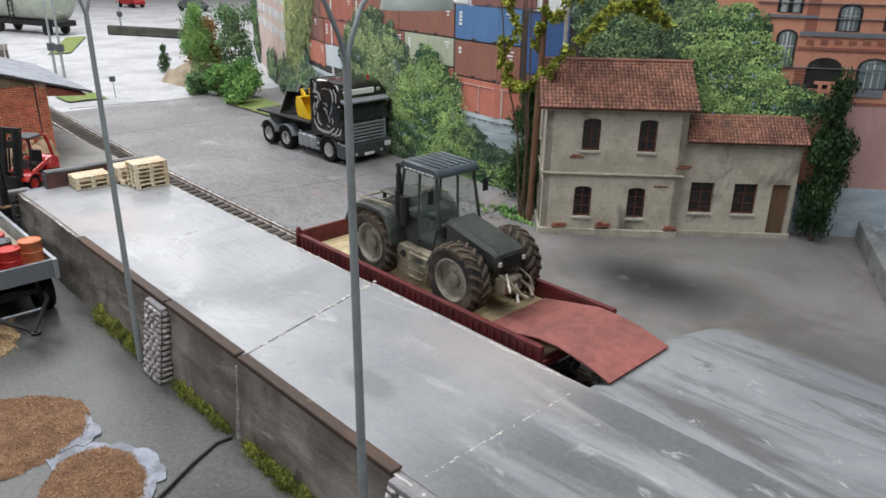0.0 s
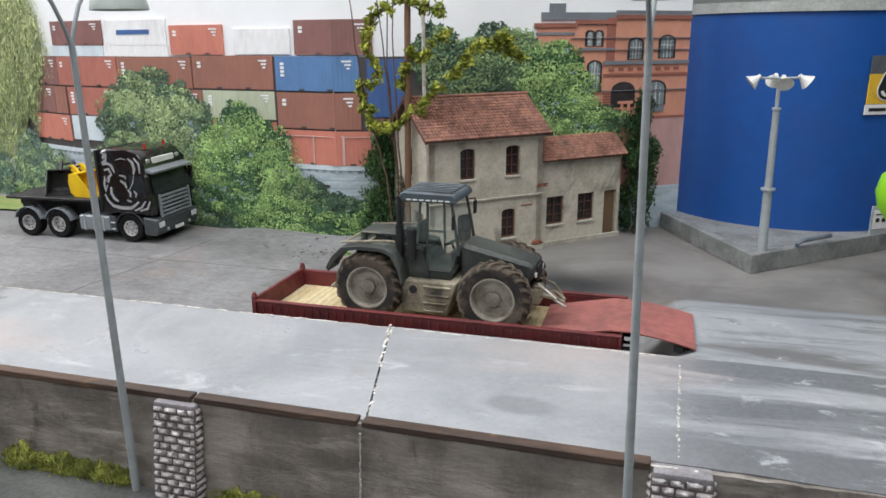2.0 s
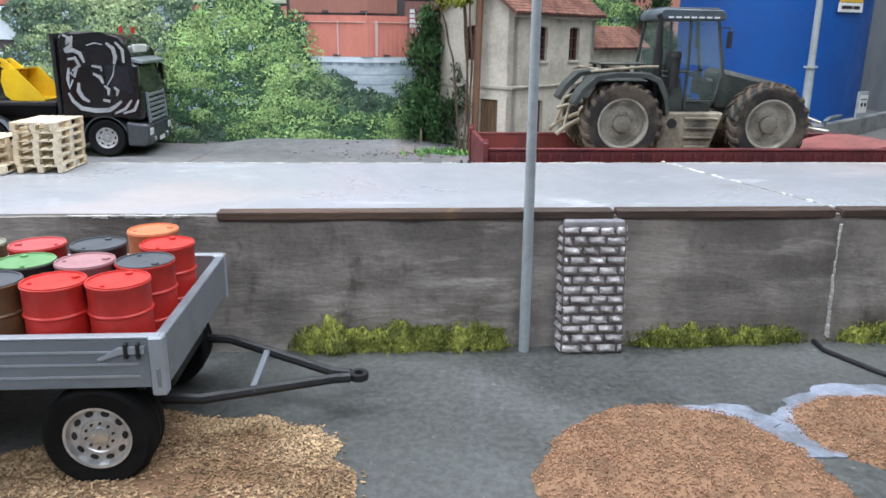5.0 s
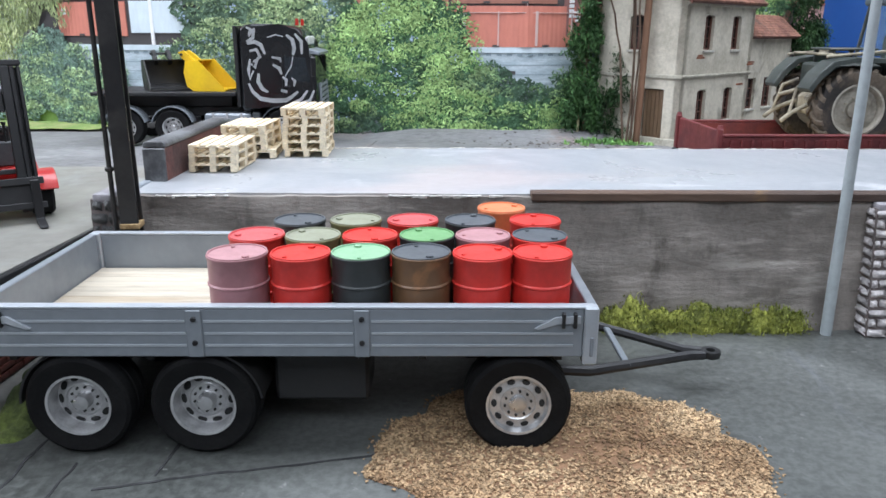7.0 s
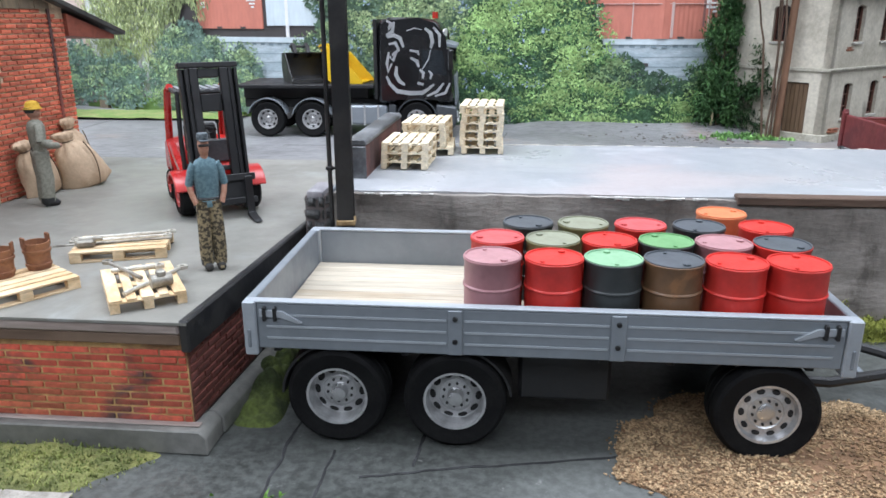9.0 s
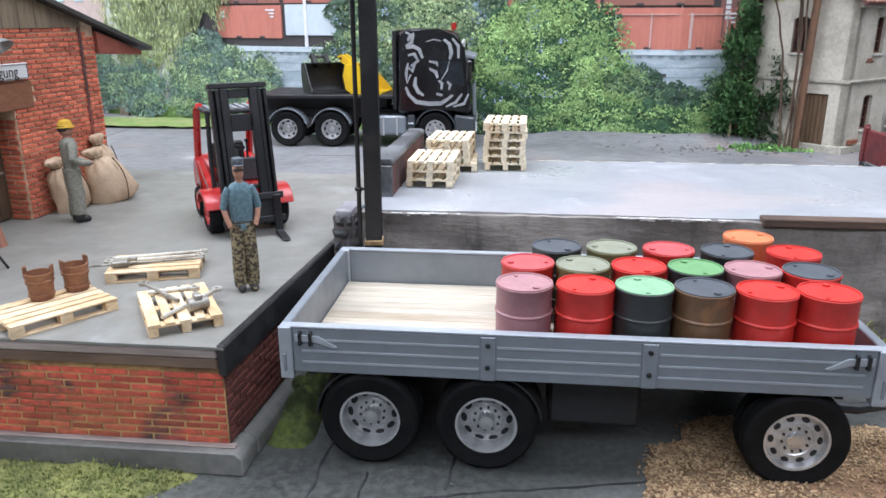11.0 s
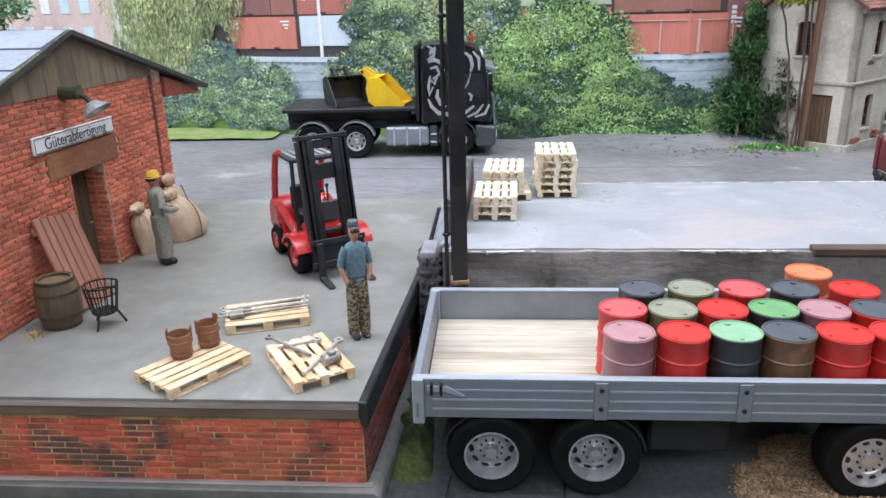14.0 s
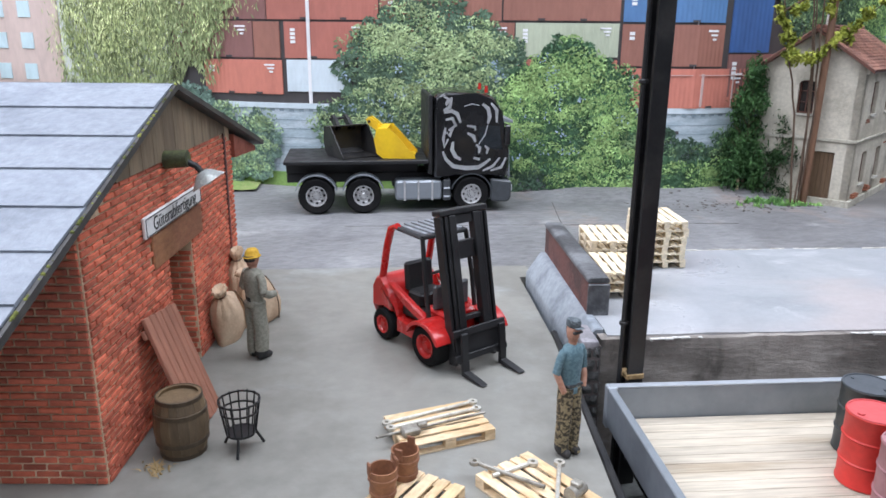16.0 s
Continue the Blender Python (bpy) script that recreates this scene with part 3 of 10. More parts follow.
# lower left: the brick-faced freight platform with its coping and plinth
PX1, PY0 = -1.490, 0.134
bm = bmesh.new()
pts = [(-2.75, PY0 - 0.0085), (PX1 + 0.004, PY0 - 0.0085), (PX1 + 0.014, 0.30), (-1.474, 0.40), (-1.474, 0.560), (-1.460, 0.562), (-1.460, 0.600), (-2.75, 0.600)]
top = [bm.verts.new((x, y, YARD)) for x, y in pts]
lip = [bm.verts.new((x, y, YARD - 0.0016)) for x, y in pts]
bm.faces.new(top), skin(bm, lip, top), bm.faces.new(list(reversed(lip)))
body = [(x - 0.008 if y < 0.35 and x > PX1 - 0.02 else x, max(y, PY0 + 0.006)) for x, y in pts]
mid = [bm.verts.new((x, y, YARD - 0.0018)) for x, y in body]
low = [bm.verts.new((x, y, 0.0)) for x, y in body]
bm.faces.new(mid), skin(bm, low, mid)
setting("floor", bm, FLOOR_GREY, "smooth grey-green painted freight platform floor", "floor")
bm = bmesh.new()
box(bm, -2.75, PX1 - 0.0012, PY0 - 0.0070, PY0 + 0.004, YARD - 0.0145, YARD - 0.0078, 0.0008)
setting("trim_front", bm, COPING, "dark brown timber coping along the platform edge", "coping")
bm = bmesh.new()
box(bm, -2.75, PX1 - 0.0012, PY0 - 0.0080, PY0 + 0.004, YARD - 0.0076, YARD - 0.0018, 0.0010)
setting("trim_upper", bm, COPING_PALE, "pale upper band of the platform coping", "coping")
# thin strip along the plinth top, paler than the plinth
bm = bmesh.new()
box(bm, -2.75, PX1 + 0.0045, PY0 - 0.0072, PY0 - 0.0024, 0.0151, 0.0160, 0.0003)
setting("ledge_line", bm, COPING_PALE, "thin pale line along the brick foot", "mortar line")
bm = bmesh.new()
prism(bm, [(0, YARD - 0.018), (0.0055, YARD - 0.018), (0.0055, YARD + 0.0012), (0, YARD + 0.0012)], 0.0, 0.285, pose(PX1 - 0.0008, PY0 - 0.0082, 0, 0, 0, -3.6), 0.001)
setting("trim_side", bm, BLACK_STEEL, "black tarred edge strip beside the trailer", "coping")
bm = bmesh.new()
prism(bm, [(-2.75, 0), (PX1 + 0.010, 0), (PX1 + 0.010, 0.011), (PX1 + 0.006, 0.015), (-2.75, 0.015)], PY0 - 0.012, PY0 + 0.012, None, 0.0008)
prism(bm, [(0, 0), (0.010, 0), (0.010, 0.011), (0.006, 0.015), (0, 0.015)], 0.0, 0.18, pose(PX1 + 0.001, PY0 + 0.0125, 0, 0, 0, -4), 0.0008)
setting("plinth", bm, PLINTH, "grey concrete plinth below the brick platform", "plinth")

# earth and grass strip in front of the plinth
VERGE = leafy("verge_grass", (0.13, 0.165, 0.045), (0.32, 0.345, 0.11), 26, 0.45)


def tufts(name, spots_, blades, height, mat, label, width=0.0011, lean=0.5):
    vs, fs = [], []
    for x, y, z, s in spots_:
        for _ in range(blades):
            a = random.uniform(0, 6.283)
            b = random.uniform(0, lean)
            h = height * s * random.uniform(0.45, 1.1)
            px, py = x + random.gauss(0, 0.003), y + random.gauss(0, 0.003)
            wx, wy = width * math.sin(a), -width * math.cos(a)
            tip = (px + h * b * math.cos(a), py + h * b * math.sin(a), z + h)
            mid = (px + h * 0.25 * b * math.cos(a), py + h * 0.25 * b * math.sin(a), z + h * 0.6)
            i = len(vs)
            vs += [(px - wx, py - wy, z), (px + wx, py + wy, z), (mid[0] + wx * 0.7, mid[1] + wy * 0.7, mid[2]), (mid[0] - wx * 0.7, mid[1] - wy * 0.7, mid[2]), tip]
            fs += [(i, i + 1, i + 2, i + 3), (i + 3, i + 2, i + 4)]
    return tagged(loose(name, vs, fs, mat), label, "grass", kind="stuff")


def verge_height(x, y):
    right = smooth((-1.490 - x - 0.9 * (0.122 - y)) / 0.03)
    return (0.0022 + 0.0045 * abs(noise.fractal(Vector((x * 34, y * 60, 0.4)), 1.0, 2.0, 4))) * min(1, (0.124 - y) / 0.006, (y - 0.078) / 0.008) * right - 0.0025 * (1 - right) + 0.0002


VERGE_SOD = surf("verge_sod", (0.13, 0.14, 0.045), (0.25, 0.25, 0.08), 24, 0.9, bump=0.9, bscale=420, vary=0.35, col3=(0.16, 0.085, 0.035), cut3=(0.62, 0.72), scale3=16)
setting("verge", sheet(-2.3, -1.488, 0.078, 0.1225, 260, 16, verge_height), VERGE_SOD, "mossy yellow-green sod by the plinth", "soil", 80)
tufts("grass_verge", [(x, y, verge_height(x, y) - 0.001, 1.0) for x, y in ((random.uniform(-2.2, -1.51), random.uniform(0.084, 0.118)) for _ in range(4600))], 6, 0.0024, VERGE, "short green and yellow grass verge by the plinth", 0.00045, 1.3)
PALE_COBBLE = surf("pale_cobble_strip", (0.36, 0.33, 0.29), (0.25, 0.23, 0.20), 60, 0.7, bump=0.8, bscale=140)
bm = sheet(-2.6, -1.535, -0.05, 0.079, 90, 12, lambda x, y: 0.0025 + 0.0015 * (noise.noise(Vector((x * 120, y * 120, 0)))))
setting("cobble_strip", bm, PALE_COBBLE, "pale cobbled strip beside the grass", "paving")

# grass and moss along the wall foot
def moss_run(x0, x1, y, h):
    """A lumpy cushion along the wall, furred with short blades."""
    bm = bmesh.new()
    n, last, spots_ = int((x1 - x0) / 0.0022), None, []
    for i in range(n + 1):
        x = x0 + (x1 - x0) * i / n
        end = min(1, 8 * i / n, 8 * (n - i) / n) ** 0.5
        g = (0.70 + 0.60 * abs(noise.fractal(Vector((x * 26, 1.7, 0)), 1.0, 2.0, 3))) * end
        now = []
        for k in range(8):
            a = math.pi / 2 * k / 7
            q = g * (1 + 0.30 * noise.noise(Vector((x * 150, k * 0.55, 2.2))) + 0.12 * noise.noise(Vector((x * 500, k * 1.7, 5))))
            p = (x, y + 0.004 - (0.0185 * math.cos(a)) * q, h * math.sin(a) * q - 0.0005)
            now.append(bm.verts.new(p))
            if end > 0.3:
                spots_.append((p[0], p[1], p[2] - 0.0012, 0.6 + 0.8 * random.random()))
        if last:
            for k in range(7):
                bm.faces.new((last[k], last[k + 1], now[k + 1], now[k]))
        last = now
    tagged(part("moss_bank", bm, MOSS_CUSHION, sharp=80), "yellow-green moss cushion at the foot of the wall", "moss", kind="stuff")
    tufts("moss_fur", spots_, 7, 0.0034, MOSS, "short moss blades on the cushion by the wall", 0.0006, 1.3)


moss_run(-1.095, -0.915, 0.327, 0.024)
moss_run(-0.828, -0.672, 0.327, 0.0195)
moss_run(-0.655, -0.405, 0.327, 0.020)
moss_run(-1.36, -1.30, 0.327, 0.010)
def side_moss(x, y):
    f = max(0.0, 1 - ((x + 1.468 + 0.06 * (y - 0.21)) / 0.016) ** 2) * max(0.0, 1 - ((y - 0.215) / 0.062) ** 2)
    return (0.026 * f * (0.7 + 0.5 * noise.fractal(Vector((x * 70, y * 70, 0.9)), 1.0, 2.0, 3))) - 0.001


MOSS_DARK = surf("dark_moss_cushion", (0.028, 0.04, 0.01), (0.085, 0.11, 0.025), 30, 0.95, bump=0.9, bscale=420, vary=0.35)
tagged(part("moss_bank", sheet(-1.486, -1.448, 0.15, 0.28, 30, 70, side_moss), MOSS_DARK, sharp=80), "dark green moss cushion between platform and trailer", "moss", kind="stuff")
tufts("weed", [(-1.43 + random.gauss(0, 0.002), 0.085, 0, 1), (-1.395, 0.084, 0, 0.6), (-1.36, 0.078, 0, 1.0), (-1.455, 0.08, 0, 0.5)], 9, 0.005, leafy("weed_leaf", (0.08, 0.16, 0.03), (0.14, 0.26, 0.05)), "small green weeds growing in the asphalt", 0.0013, 1.4)

# kerb wall at the platform's left end, and the sloped strip beside it
KERB_TOP = surf("tarred_kerb_top", (0.055, 0.056, 0.06), (0.16, 0.165, 0.17), 22, 0.45, bump=0.4, bscale=200)
KERB_RED = surf("brick_red_kerb_side", (0.15, 0.06, 0.05), (0.09, 0.05, 0.045), 24, 0.7, bump=0.4, bscale=160)
kerb = thing("kerb_wall", pose(-1.4425, 0.378, TOP, 0, 0, -1), "low red-sided kerb wall with a tarred grey top", "kerb")
bm = bmesh.new()
prism(bm, [(-0.0085, -0.002), (0.0085, -0.002), (0.0085, 0.027), (-0.0085, 0.027)], 0.0, 0.182, None, 0.0006)
part("core", bm, KERB_RED, kerb)
bm = bmesh.new()
prism(bm, [(-0.0091, 0.0272), (0.0091, 0.0272), (0.0093, 0.0300), (0.0070, 0.0322), (-0.0070, 0.0322), (-0.0093, 0.0300)], -0.0008, 0.1830, None, 0.0006)
part("coping", bm, KERB_TOP, kerb, "tarred grey coping")
bm = bmesh.new()
prism(bm, [(-0.0091, -0.001), (0.0091, -0.001), (0.0091, 0.0269), (-0.0091, 0.0269)], -0.0032, -0.0003, None, 0.0008)
part("end_face", bm, KERB_TOP, kerb)
END_RENDER = surf("pale_end_render", (0.30, 0.33, 0.36), (0.20, 0.225, 0.25), 14, 0.5, bump=0.3, bscale=120)
STRIP = surf("blue_grey_render", (0.135, 0.16, 0.19), (0.085, 0.10, 0.12), 14, 0.5, bump=0.3, bscale=120)
bm = bmesh.new()
prism(bm, [(-1.468, 0.0), (-1.446, 0.0), (-1.446, TOP + 0.001), (-1.4535, TOP + 0.001), (-1.4672, 0.088), (-1.468, 0.0835)], WALL_Y + 0.0135, 0.556, None, 0.001)
setting("end_strip", bm, END_RENDER, "sloped pale blue-grey rendered end of the platform", "wall")

# rails and sleepers behind the platform
RAIL = surf("worn_bright_rail", (0.55, 0.52, 0.49), (0.36, 0.31, 0.27), 40, 0.35, metal=0.5)
SLEEPER = surf("dark_sleeper", (0.05, 0.04, 0.032), (0.09, 0.075, 0.06), 40, 0.85, bump=0.3, rand=0.2)
def track_y(x):
    far, bend = max(0.0, -x - 1.8), max(0.0, -x - 2.8)
    return 0.638 + 0.016 * min(1, max(0, (-0.4 - x) / 1.4)) + 0.055 * far + 0.11 * bend + 0.03 * bend * bend


track = thing("railway_track", pose(0, 0, 0), "rusty rails on dark sleepers along the loading platform", "track")
for off in (-0.026, 0.026):
    bm = bmesh.new()
    last = None
    for i in range(90):
        x = -0.385 - 4.2 * i / 89
        y = track_y(x) + off
        now = [bm.verts.new((x, y + a, ROAD + b)) for a, b in ((-0.0032, 0.003), (0.0032, 0.003), (0.0012, 0.005), (0.0018, 0.0105), (-0.0018, 0.0105), (-0.0012, 0.005))]
        if last:
            skin(bm, last, now)
        else:
            bm.faces.new(now)
        last = now
    bm.faces.new(list(reversed(last)))
    part("rail", bm, RAIL, track)
bm = bmesh.new()
box(bm, -0.0055, 0.0055, -0.041, 0.041, 0, 0.0035, 0.0006)
sleeper_mesh = meshed("sleeper", bm, SLEEPER)
for i in range(150):
    x = -0.40 - 0.0262 * i
    ob = new("sleeper", sleeper_mesh)
    ob.parent = track
    ob.matrix_basis = spot(pose(x, track_y(x), ROAD + 0.0005, 0, 0, math.degrees(math.atan2(track_y(x + 0.02) - track_y(x - 0.02), 0.04))))
BALLAST = surf("dark_ballast", (0.10, 0.09, 0.08), (0.18, 0.165, 0.15), 60, 0.9, bump=1.0, bscale=180)
bm = bmesh.new()
last = None
for i in range(120):
    x = -0.39 - 4.2 * i / 119
    y = track_y(x)
    now = [bm.verts.new((x, y + a, ROAD + 0.0014 + wob(x * 3, a * 9, 40, 0.0006))) for a in (-0.05, -0.025, 0, 0.025, 0.040)]
    if last:
        for k in range(4):
            bm.faces.new((last[k], last[k + 1], now[k + 1], now[k]))
    last = now
setting("ballast", bm, BALLAST, "dark ballast bed under the rails", "ballast")

# backdrop: the printed photograph behind the layout
BACK = [(-3.4, 1.95), (-2.2, 1.40), (-1.8, 1.262), (-1.52, 1.212), (-1.05, 1.163), (-0.8, 1.225), (-0.52, 1.375), (-0.30, 1.53), (0.45, 2.06)]


def back_y(x):
    for (a, b), (c, d) in zip(BACK, BACK[1:]):
        if x <= c:
            return b + (d - b) * (x - a) / (c - a)
    return BACK[-1][1]


def back_n(x):
    d = Vector((0.02, back_y(x + 0.01) - back_y(x - 0.01), 0)).normalized()
    return Vector((d.y, -d.x, 0))


SKY = surf("printed_white_sky", (0.88, 0.89, 0.90), (0.84, 0.86, 0.87), 2, 0.55, vary=0.02)
bm = bmesh.new()
xs = [-3.4 + 3.038 * i / 110 for i in range(111)]
rows = [[bm.verts.new((x, back_y(x) + (0.012 if side else 0), z)) for x in xs] for z, side in ((0.0, 0), (0.82, 0), (0.82, 1), (0.0, 1))]
for a, b in zip(rows, rows[1:] + rows[:1]):
    for i in range(110):
        bm.faces.new((a[i], a[i + 1], b[i + 1], b[i]))
backdrop = setting("backdrop", bm, SKY, "printed photo backdrop with containers, trees and pale sky", "backdrop", 60)


def printed(name, x0, x1, z0, z1, depth, material, label="", out=0.001, ribs=0):
    """A flat motif of the print that follows the backdrop, raised a little."""
    bm = bmesh.new()
    n = max(2, ribs * 4 if ribs else int((x1 - x0) / 0.03) + 1)
    front, rear = [], []
    for k, z in enumerate((z0, z1)):
        front.append([]), rear.append([])
        for i in range(n + 1):
            x = x0 + (x1 - x0) * i / n
            nn = back_n(x)
            o = out + depth - (0.0005 if ribs and (i % 4 in (1, 2)) else 0)
            base = Vector((x, back_y(x), z))
            front[k].append(bm.verts.new(base + nn * o)), rear[k].append(bm.verts.new(base + nn * (out - 0.0008)))
    for i in range(n):
        bm.faces.new((front[0][i], front[0][i + 1], front[1][i + 1], front[1][i]))
        bm.faces.new((front[1][i], front[1][i + 1], rear[1][i + 1], rear[1][i]))
        bm.faces.new((rear[0][i], rear[0][i + 1], front[0][i + 1], front[0][i]))
    bm.faces.new((front[0][0], front[1][0], rear[1][0], rear[0][0]))
    bm.faces.new((front[0][n], rear[0][n], rear[1][n], front[1][n]))
    return part(name, bm, material, backdrop, label, sharp=20)


def print_ink(name, col, k=0.86, sc=10):
    return surf(name, col, tuple(c * k for c in col), sc, 0.5, vary=0.05, stretch=(1, 1, 0.4))


INK = {
    "brown": print_ink("printed_brown", (0.335, 0.150, 0.110)), "maroon": print_ink("printed_maroon", (0.26, 0.125, 0.112)),
    "red": print_ink("printed_red", (0.46, 0.165, 0.125)), "orange": print_ink("printed_orange_red", (0.60, 0.215, 0.155)),
    "blue": print_ink("printed_blue", (0.105, 0.225, 0.44)), "navy": print_ink("printed_dark_blue", (0.055, 0.13, 0.33)),
    "white": print_ink("printed_pale_grey", (0.860, 0.860, 0.860)), "grey": print_ink("printed_blue_grey", (0.667, 0.754, 0.797)),
    "green": print_ink("printed_grey_green", (0.50, 0.545, 0.40)), "ink": print_ink("printed_white_ink", (0.860, 0.860, 0.860)),
    "dark": print_ink("printed_dark_gap", (0.072, 0.065, 0.065)), "quay": surf("printed_quay_wall", (0.38, 0.46, 0.50), (0.50, 0.57, 0.61), 26, 0.55, stretch=(0.5, 0.5, 2.2), vary=0.15),
    "quay_top": print_ink("printed_quay_coping", (0.638, 0.725, 0.768)), "brick": print_ink("printed_salmon_brick", (0.50, 0.215, 0.145), 0.80, 9),
    "brick_dark": print_ink("printed_dark_brick", (0.33, 0.125, 0.088)), "slate": print_ink("printed_slate_roof", (0.189, 0.210, 0.232)), "pane": print_ink("printed_window_blue", (0.609, 0.754, 0.797)),
    "lawn": surf("printed_lawn", (0.24, 0.38, 0.10), (0.18, 0.31, 0.08), 30, 0.6), "pink": print_ink("printed_pink_render", (0.55, 0.33, 0.30)), "facade": print_ink("printed_pale_pink_facade", (0.68, 0.53, 0.475)),
}
# stacked containers, row by row: x from, x to, z from, z to, colour
CONTAINERS = [
    (-1.836, -1.660, 0.445, 0.500, "maroon"), (-1.646, -1.465, 0.445, 0.500, "white"), (-1.455, -1.314, 0.424, 0.486, "orange"), (-1.288, -1.148, 0.425, 0.476, "white"), (-1.137, -0.972, 0.424, 0.492, "maroon"),
    (-1.851, -1.660, 0.420, 0.444, "grey"), (-1.657, -1.463, 0.420, 0.444, "white"),
    (-2.02, -1.832, 0.352, 0.419, "maroon"), (-1.830, -1.625, 0.352, 0.419, "red"), (-1.622, -1.404, 0.352, 0.419, "brown"), (-1.401, -1.193, 0.353, 0.422, "brown"), (-1.187, -1.000, 0.352, 0.421, "blue"), (-0.985, -0.900, 0.300, 0.415, "navy"),
    (-2.02, -1.860, 0.283, 0.349, "maroon"), (-1.858, -1.808, 0.283, 0.348, "brown"), (-1.799, -1.640, 0.283, 0.348, "red"), (-1.637, -1.38, 0.283, 0.349, "brown"), (-1.378, -1.193, 0.290, 0.349, "green"), (-1.187, -0.999, 0.275, 0.348, "brown"), (-0.985, -0.86, 0.22, 0.297, "maroon"),
    (-1.96, -1.806, 0.216, 0.279, "orange"), (-1.797, -1.690, 0.222, 0.280, "grey"), (-1.39, -1.193, 0.21, 0.285, "orange"), (-1.187, -0.94, 0.200, 0.271, "orange"),
]
printed("dark_gaps", -2.03, -0.86, 0.20, 0.420, 0.0010, INK["dark"])
for i, (x0, x1, z0, z1, ink) in enumerate(CONTAINERS):
    printed("container", x0, x1, z0, z1, 0.0035, INK[ink], ribs=int((x1 - x0) / 0.0085))
    w = x1 - x0
    if ink not in ("white", "grey") and w > 0.1:
        zt, h = z1, z1 - z0
        for k in range(4 if i % 2 else 2):
            printed("painted_mark", x0 + w * 0.07, x0 + w * 0.07 + 0.009, zt - h * (0.26 + 0.11 * k), zt - h * (0.18 + 0.11 * k), 0.0042, INK["ink"])
        for k, (dx, ww) in enumerate(((0.0, 0.020), (0.006, 0.013), (0.010, 0.007))):
            printed("painted_mark", x1 - 0.034 + dx, x1 - 0.034 + dx + ww, zt - h * (0.17 + 0.10 * k), zt - h * (0.12 + 0.10 * k), 0.0042, INK["ink"])
        printed("shadow_gap", x0 + w * 0.30, x0 + w * 0.30 + 0.012, z0 + 0.0002, z0 + 0.004, 0.0042, INK["dark"])
        printed("shadow_gap", x0 + w * 0.66, x0 + w * 0.66 + 0.012, z0 + 0.0002, z0 + 0.004, 0.0042, INK["dark"])
printed("painted_mark", -1.61, -1.51, 0.468, 0.478, 0.0042, INK["navy"])
printed("lamp_mast", -1.757, -1.751, 0.20, 0.44, 0.0046, INK["white"])
printed("quay_wall", -2.05, -0.83, 0.050, 0.190, 0.0012, INK["quay"])
printed("quay_coping", -2.05, -0.83, 0.190, 0.200, 0.0030, INK["quay_top"])
printed("lawn", -2.3, -1.45, 0.0, 0.068, 0.0022, INK["lawn"])
# site fence in front of the lowest containers
INK["wire"] = print_ink("printed_fence_wire", (0.62, 0.46, 0.42))
for k in range(4):
    printed("fence_post", -1.17 + 0.066 * k, -1.1678 + 0.066 * k + (0.0022 if k == 2 else 0), 0.202, 0.262, 0.0048, INK["wire"])
printed("fence_rail", -1.18, -0.945, 0.2588, 0.2600, 0.0050, INK["wire"])
# dark dashes printed as the shade below the quay coping, and a drain hole
INK["quay_dark"] = print_ink("printed_joint_and_shade", (0.26, 0.33, 0.37))
for k in range(64):
    x = -2.04 + 0.0187 * k
    printed("coping_shade", x, x + 0.009, 0.1845, 0.1890, 0.0018, INK["quay_dark"])
for r in range(7):
    printed("stone_joint", -2.05, -0.83, 0.066 + 0.0170 * r, 0.0670 + 0.0170 * r, 0.0016, INK["quay_dark"])
printed("drain_hole", -1.095, -1.070, 0.152, 0.158, 0.0020, INK["dark"])

# the printed brick station building
INK["brick_lit"] = print_ink("printed_sunlit_brick", (0.66, 0.305, 0.205), 0.86, 9)
INK["pane_dim"] = print_ink("printed_dim_pane", (0.30, 0.38, 0.385))
printed("building_wall", -0.5135, -0.364, 0.05, 0.492, 0.0025, INK["brick_lit"])
printed("building_wing", -0.662, -0.514, 0.05, 0.478, 0.0025, INK["brick_lit"])
printed("shaded_return", -0.5300, -0.5135, 0.405, 0.492, 0.0034, INK["brick_dark"])
printed("roof", -0.655, -0.5140, 0.4885, 0.503, 0.0030, INK["slate"])
printed("turret", -0.640, -0.610, 0.503, 0.520, 0.0030, INK["slate"])
printed("roof", -0.5130, -0.364, 0.4985, 0.507, 0.0030, INK["slate"])
printed("cornice", -0.668, -0.589, 0.474, 0.482, 0.0060, INK["brick_dark"])
printed("cornice", -0.589, -0.514, 0.480, 0.488, 0.0060, INK["brick_dark"])
printed("cornice", -0.5135, -0.364, 0.490, 0.498, 0.0060, INK["brick_dark"])
printed("cornice", -0.664, -0.592, 0.459, 0.464, 0.0040, INK["slate"])
printed("cornice", -0.585, -0.514, 0.4285, 0.4330, 0.0055, INK["slate"])
printed("cornice", -0.534, -0.364, 0.399, 0.4065, 0.0060, INK["slate"])
printed("cornice", -0.534, -0.364, 0.376, 0.381, 0.0050, INK["brick_dark"])
for k in range(8):
    printed("frieze_block", -0.523 + 0.0185 * k, -0.513 + 0.0185 * k, 0.386, 0.393, 0.0040, INK["brick_dark"])
for k in range(5):
    printed("shadow_step", -0.5320, -0.5170, 0.316 + 0.0055 * k, 0.3185 + 0.0055 * k, 0.0040, INK["brick_dark"])
for x0, x1, z in ((-0.60, -0.364, 0.428), (-0.60, -0.364, 0.452), (-0.60, -0.364, 0.345)):
    printed("overhead_wire", x0, x1, z, z + 0.0012, 0.0062, INK["slate"])


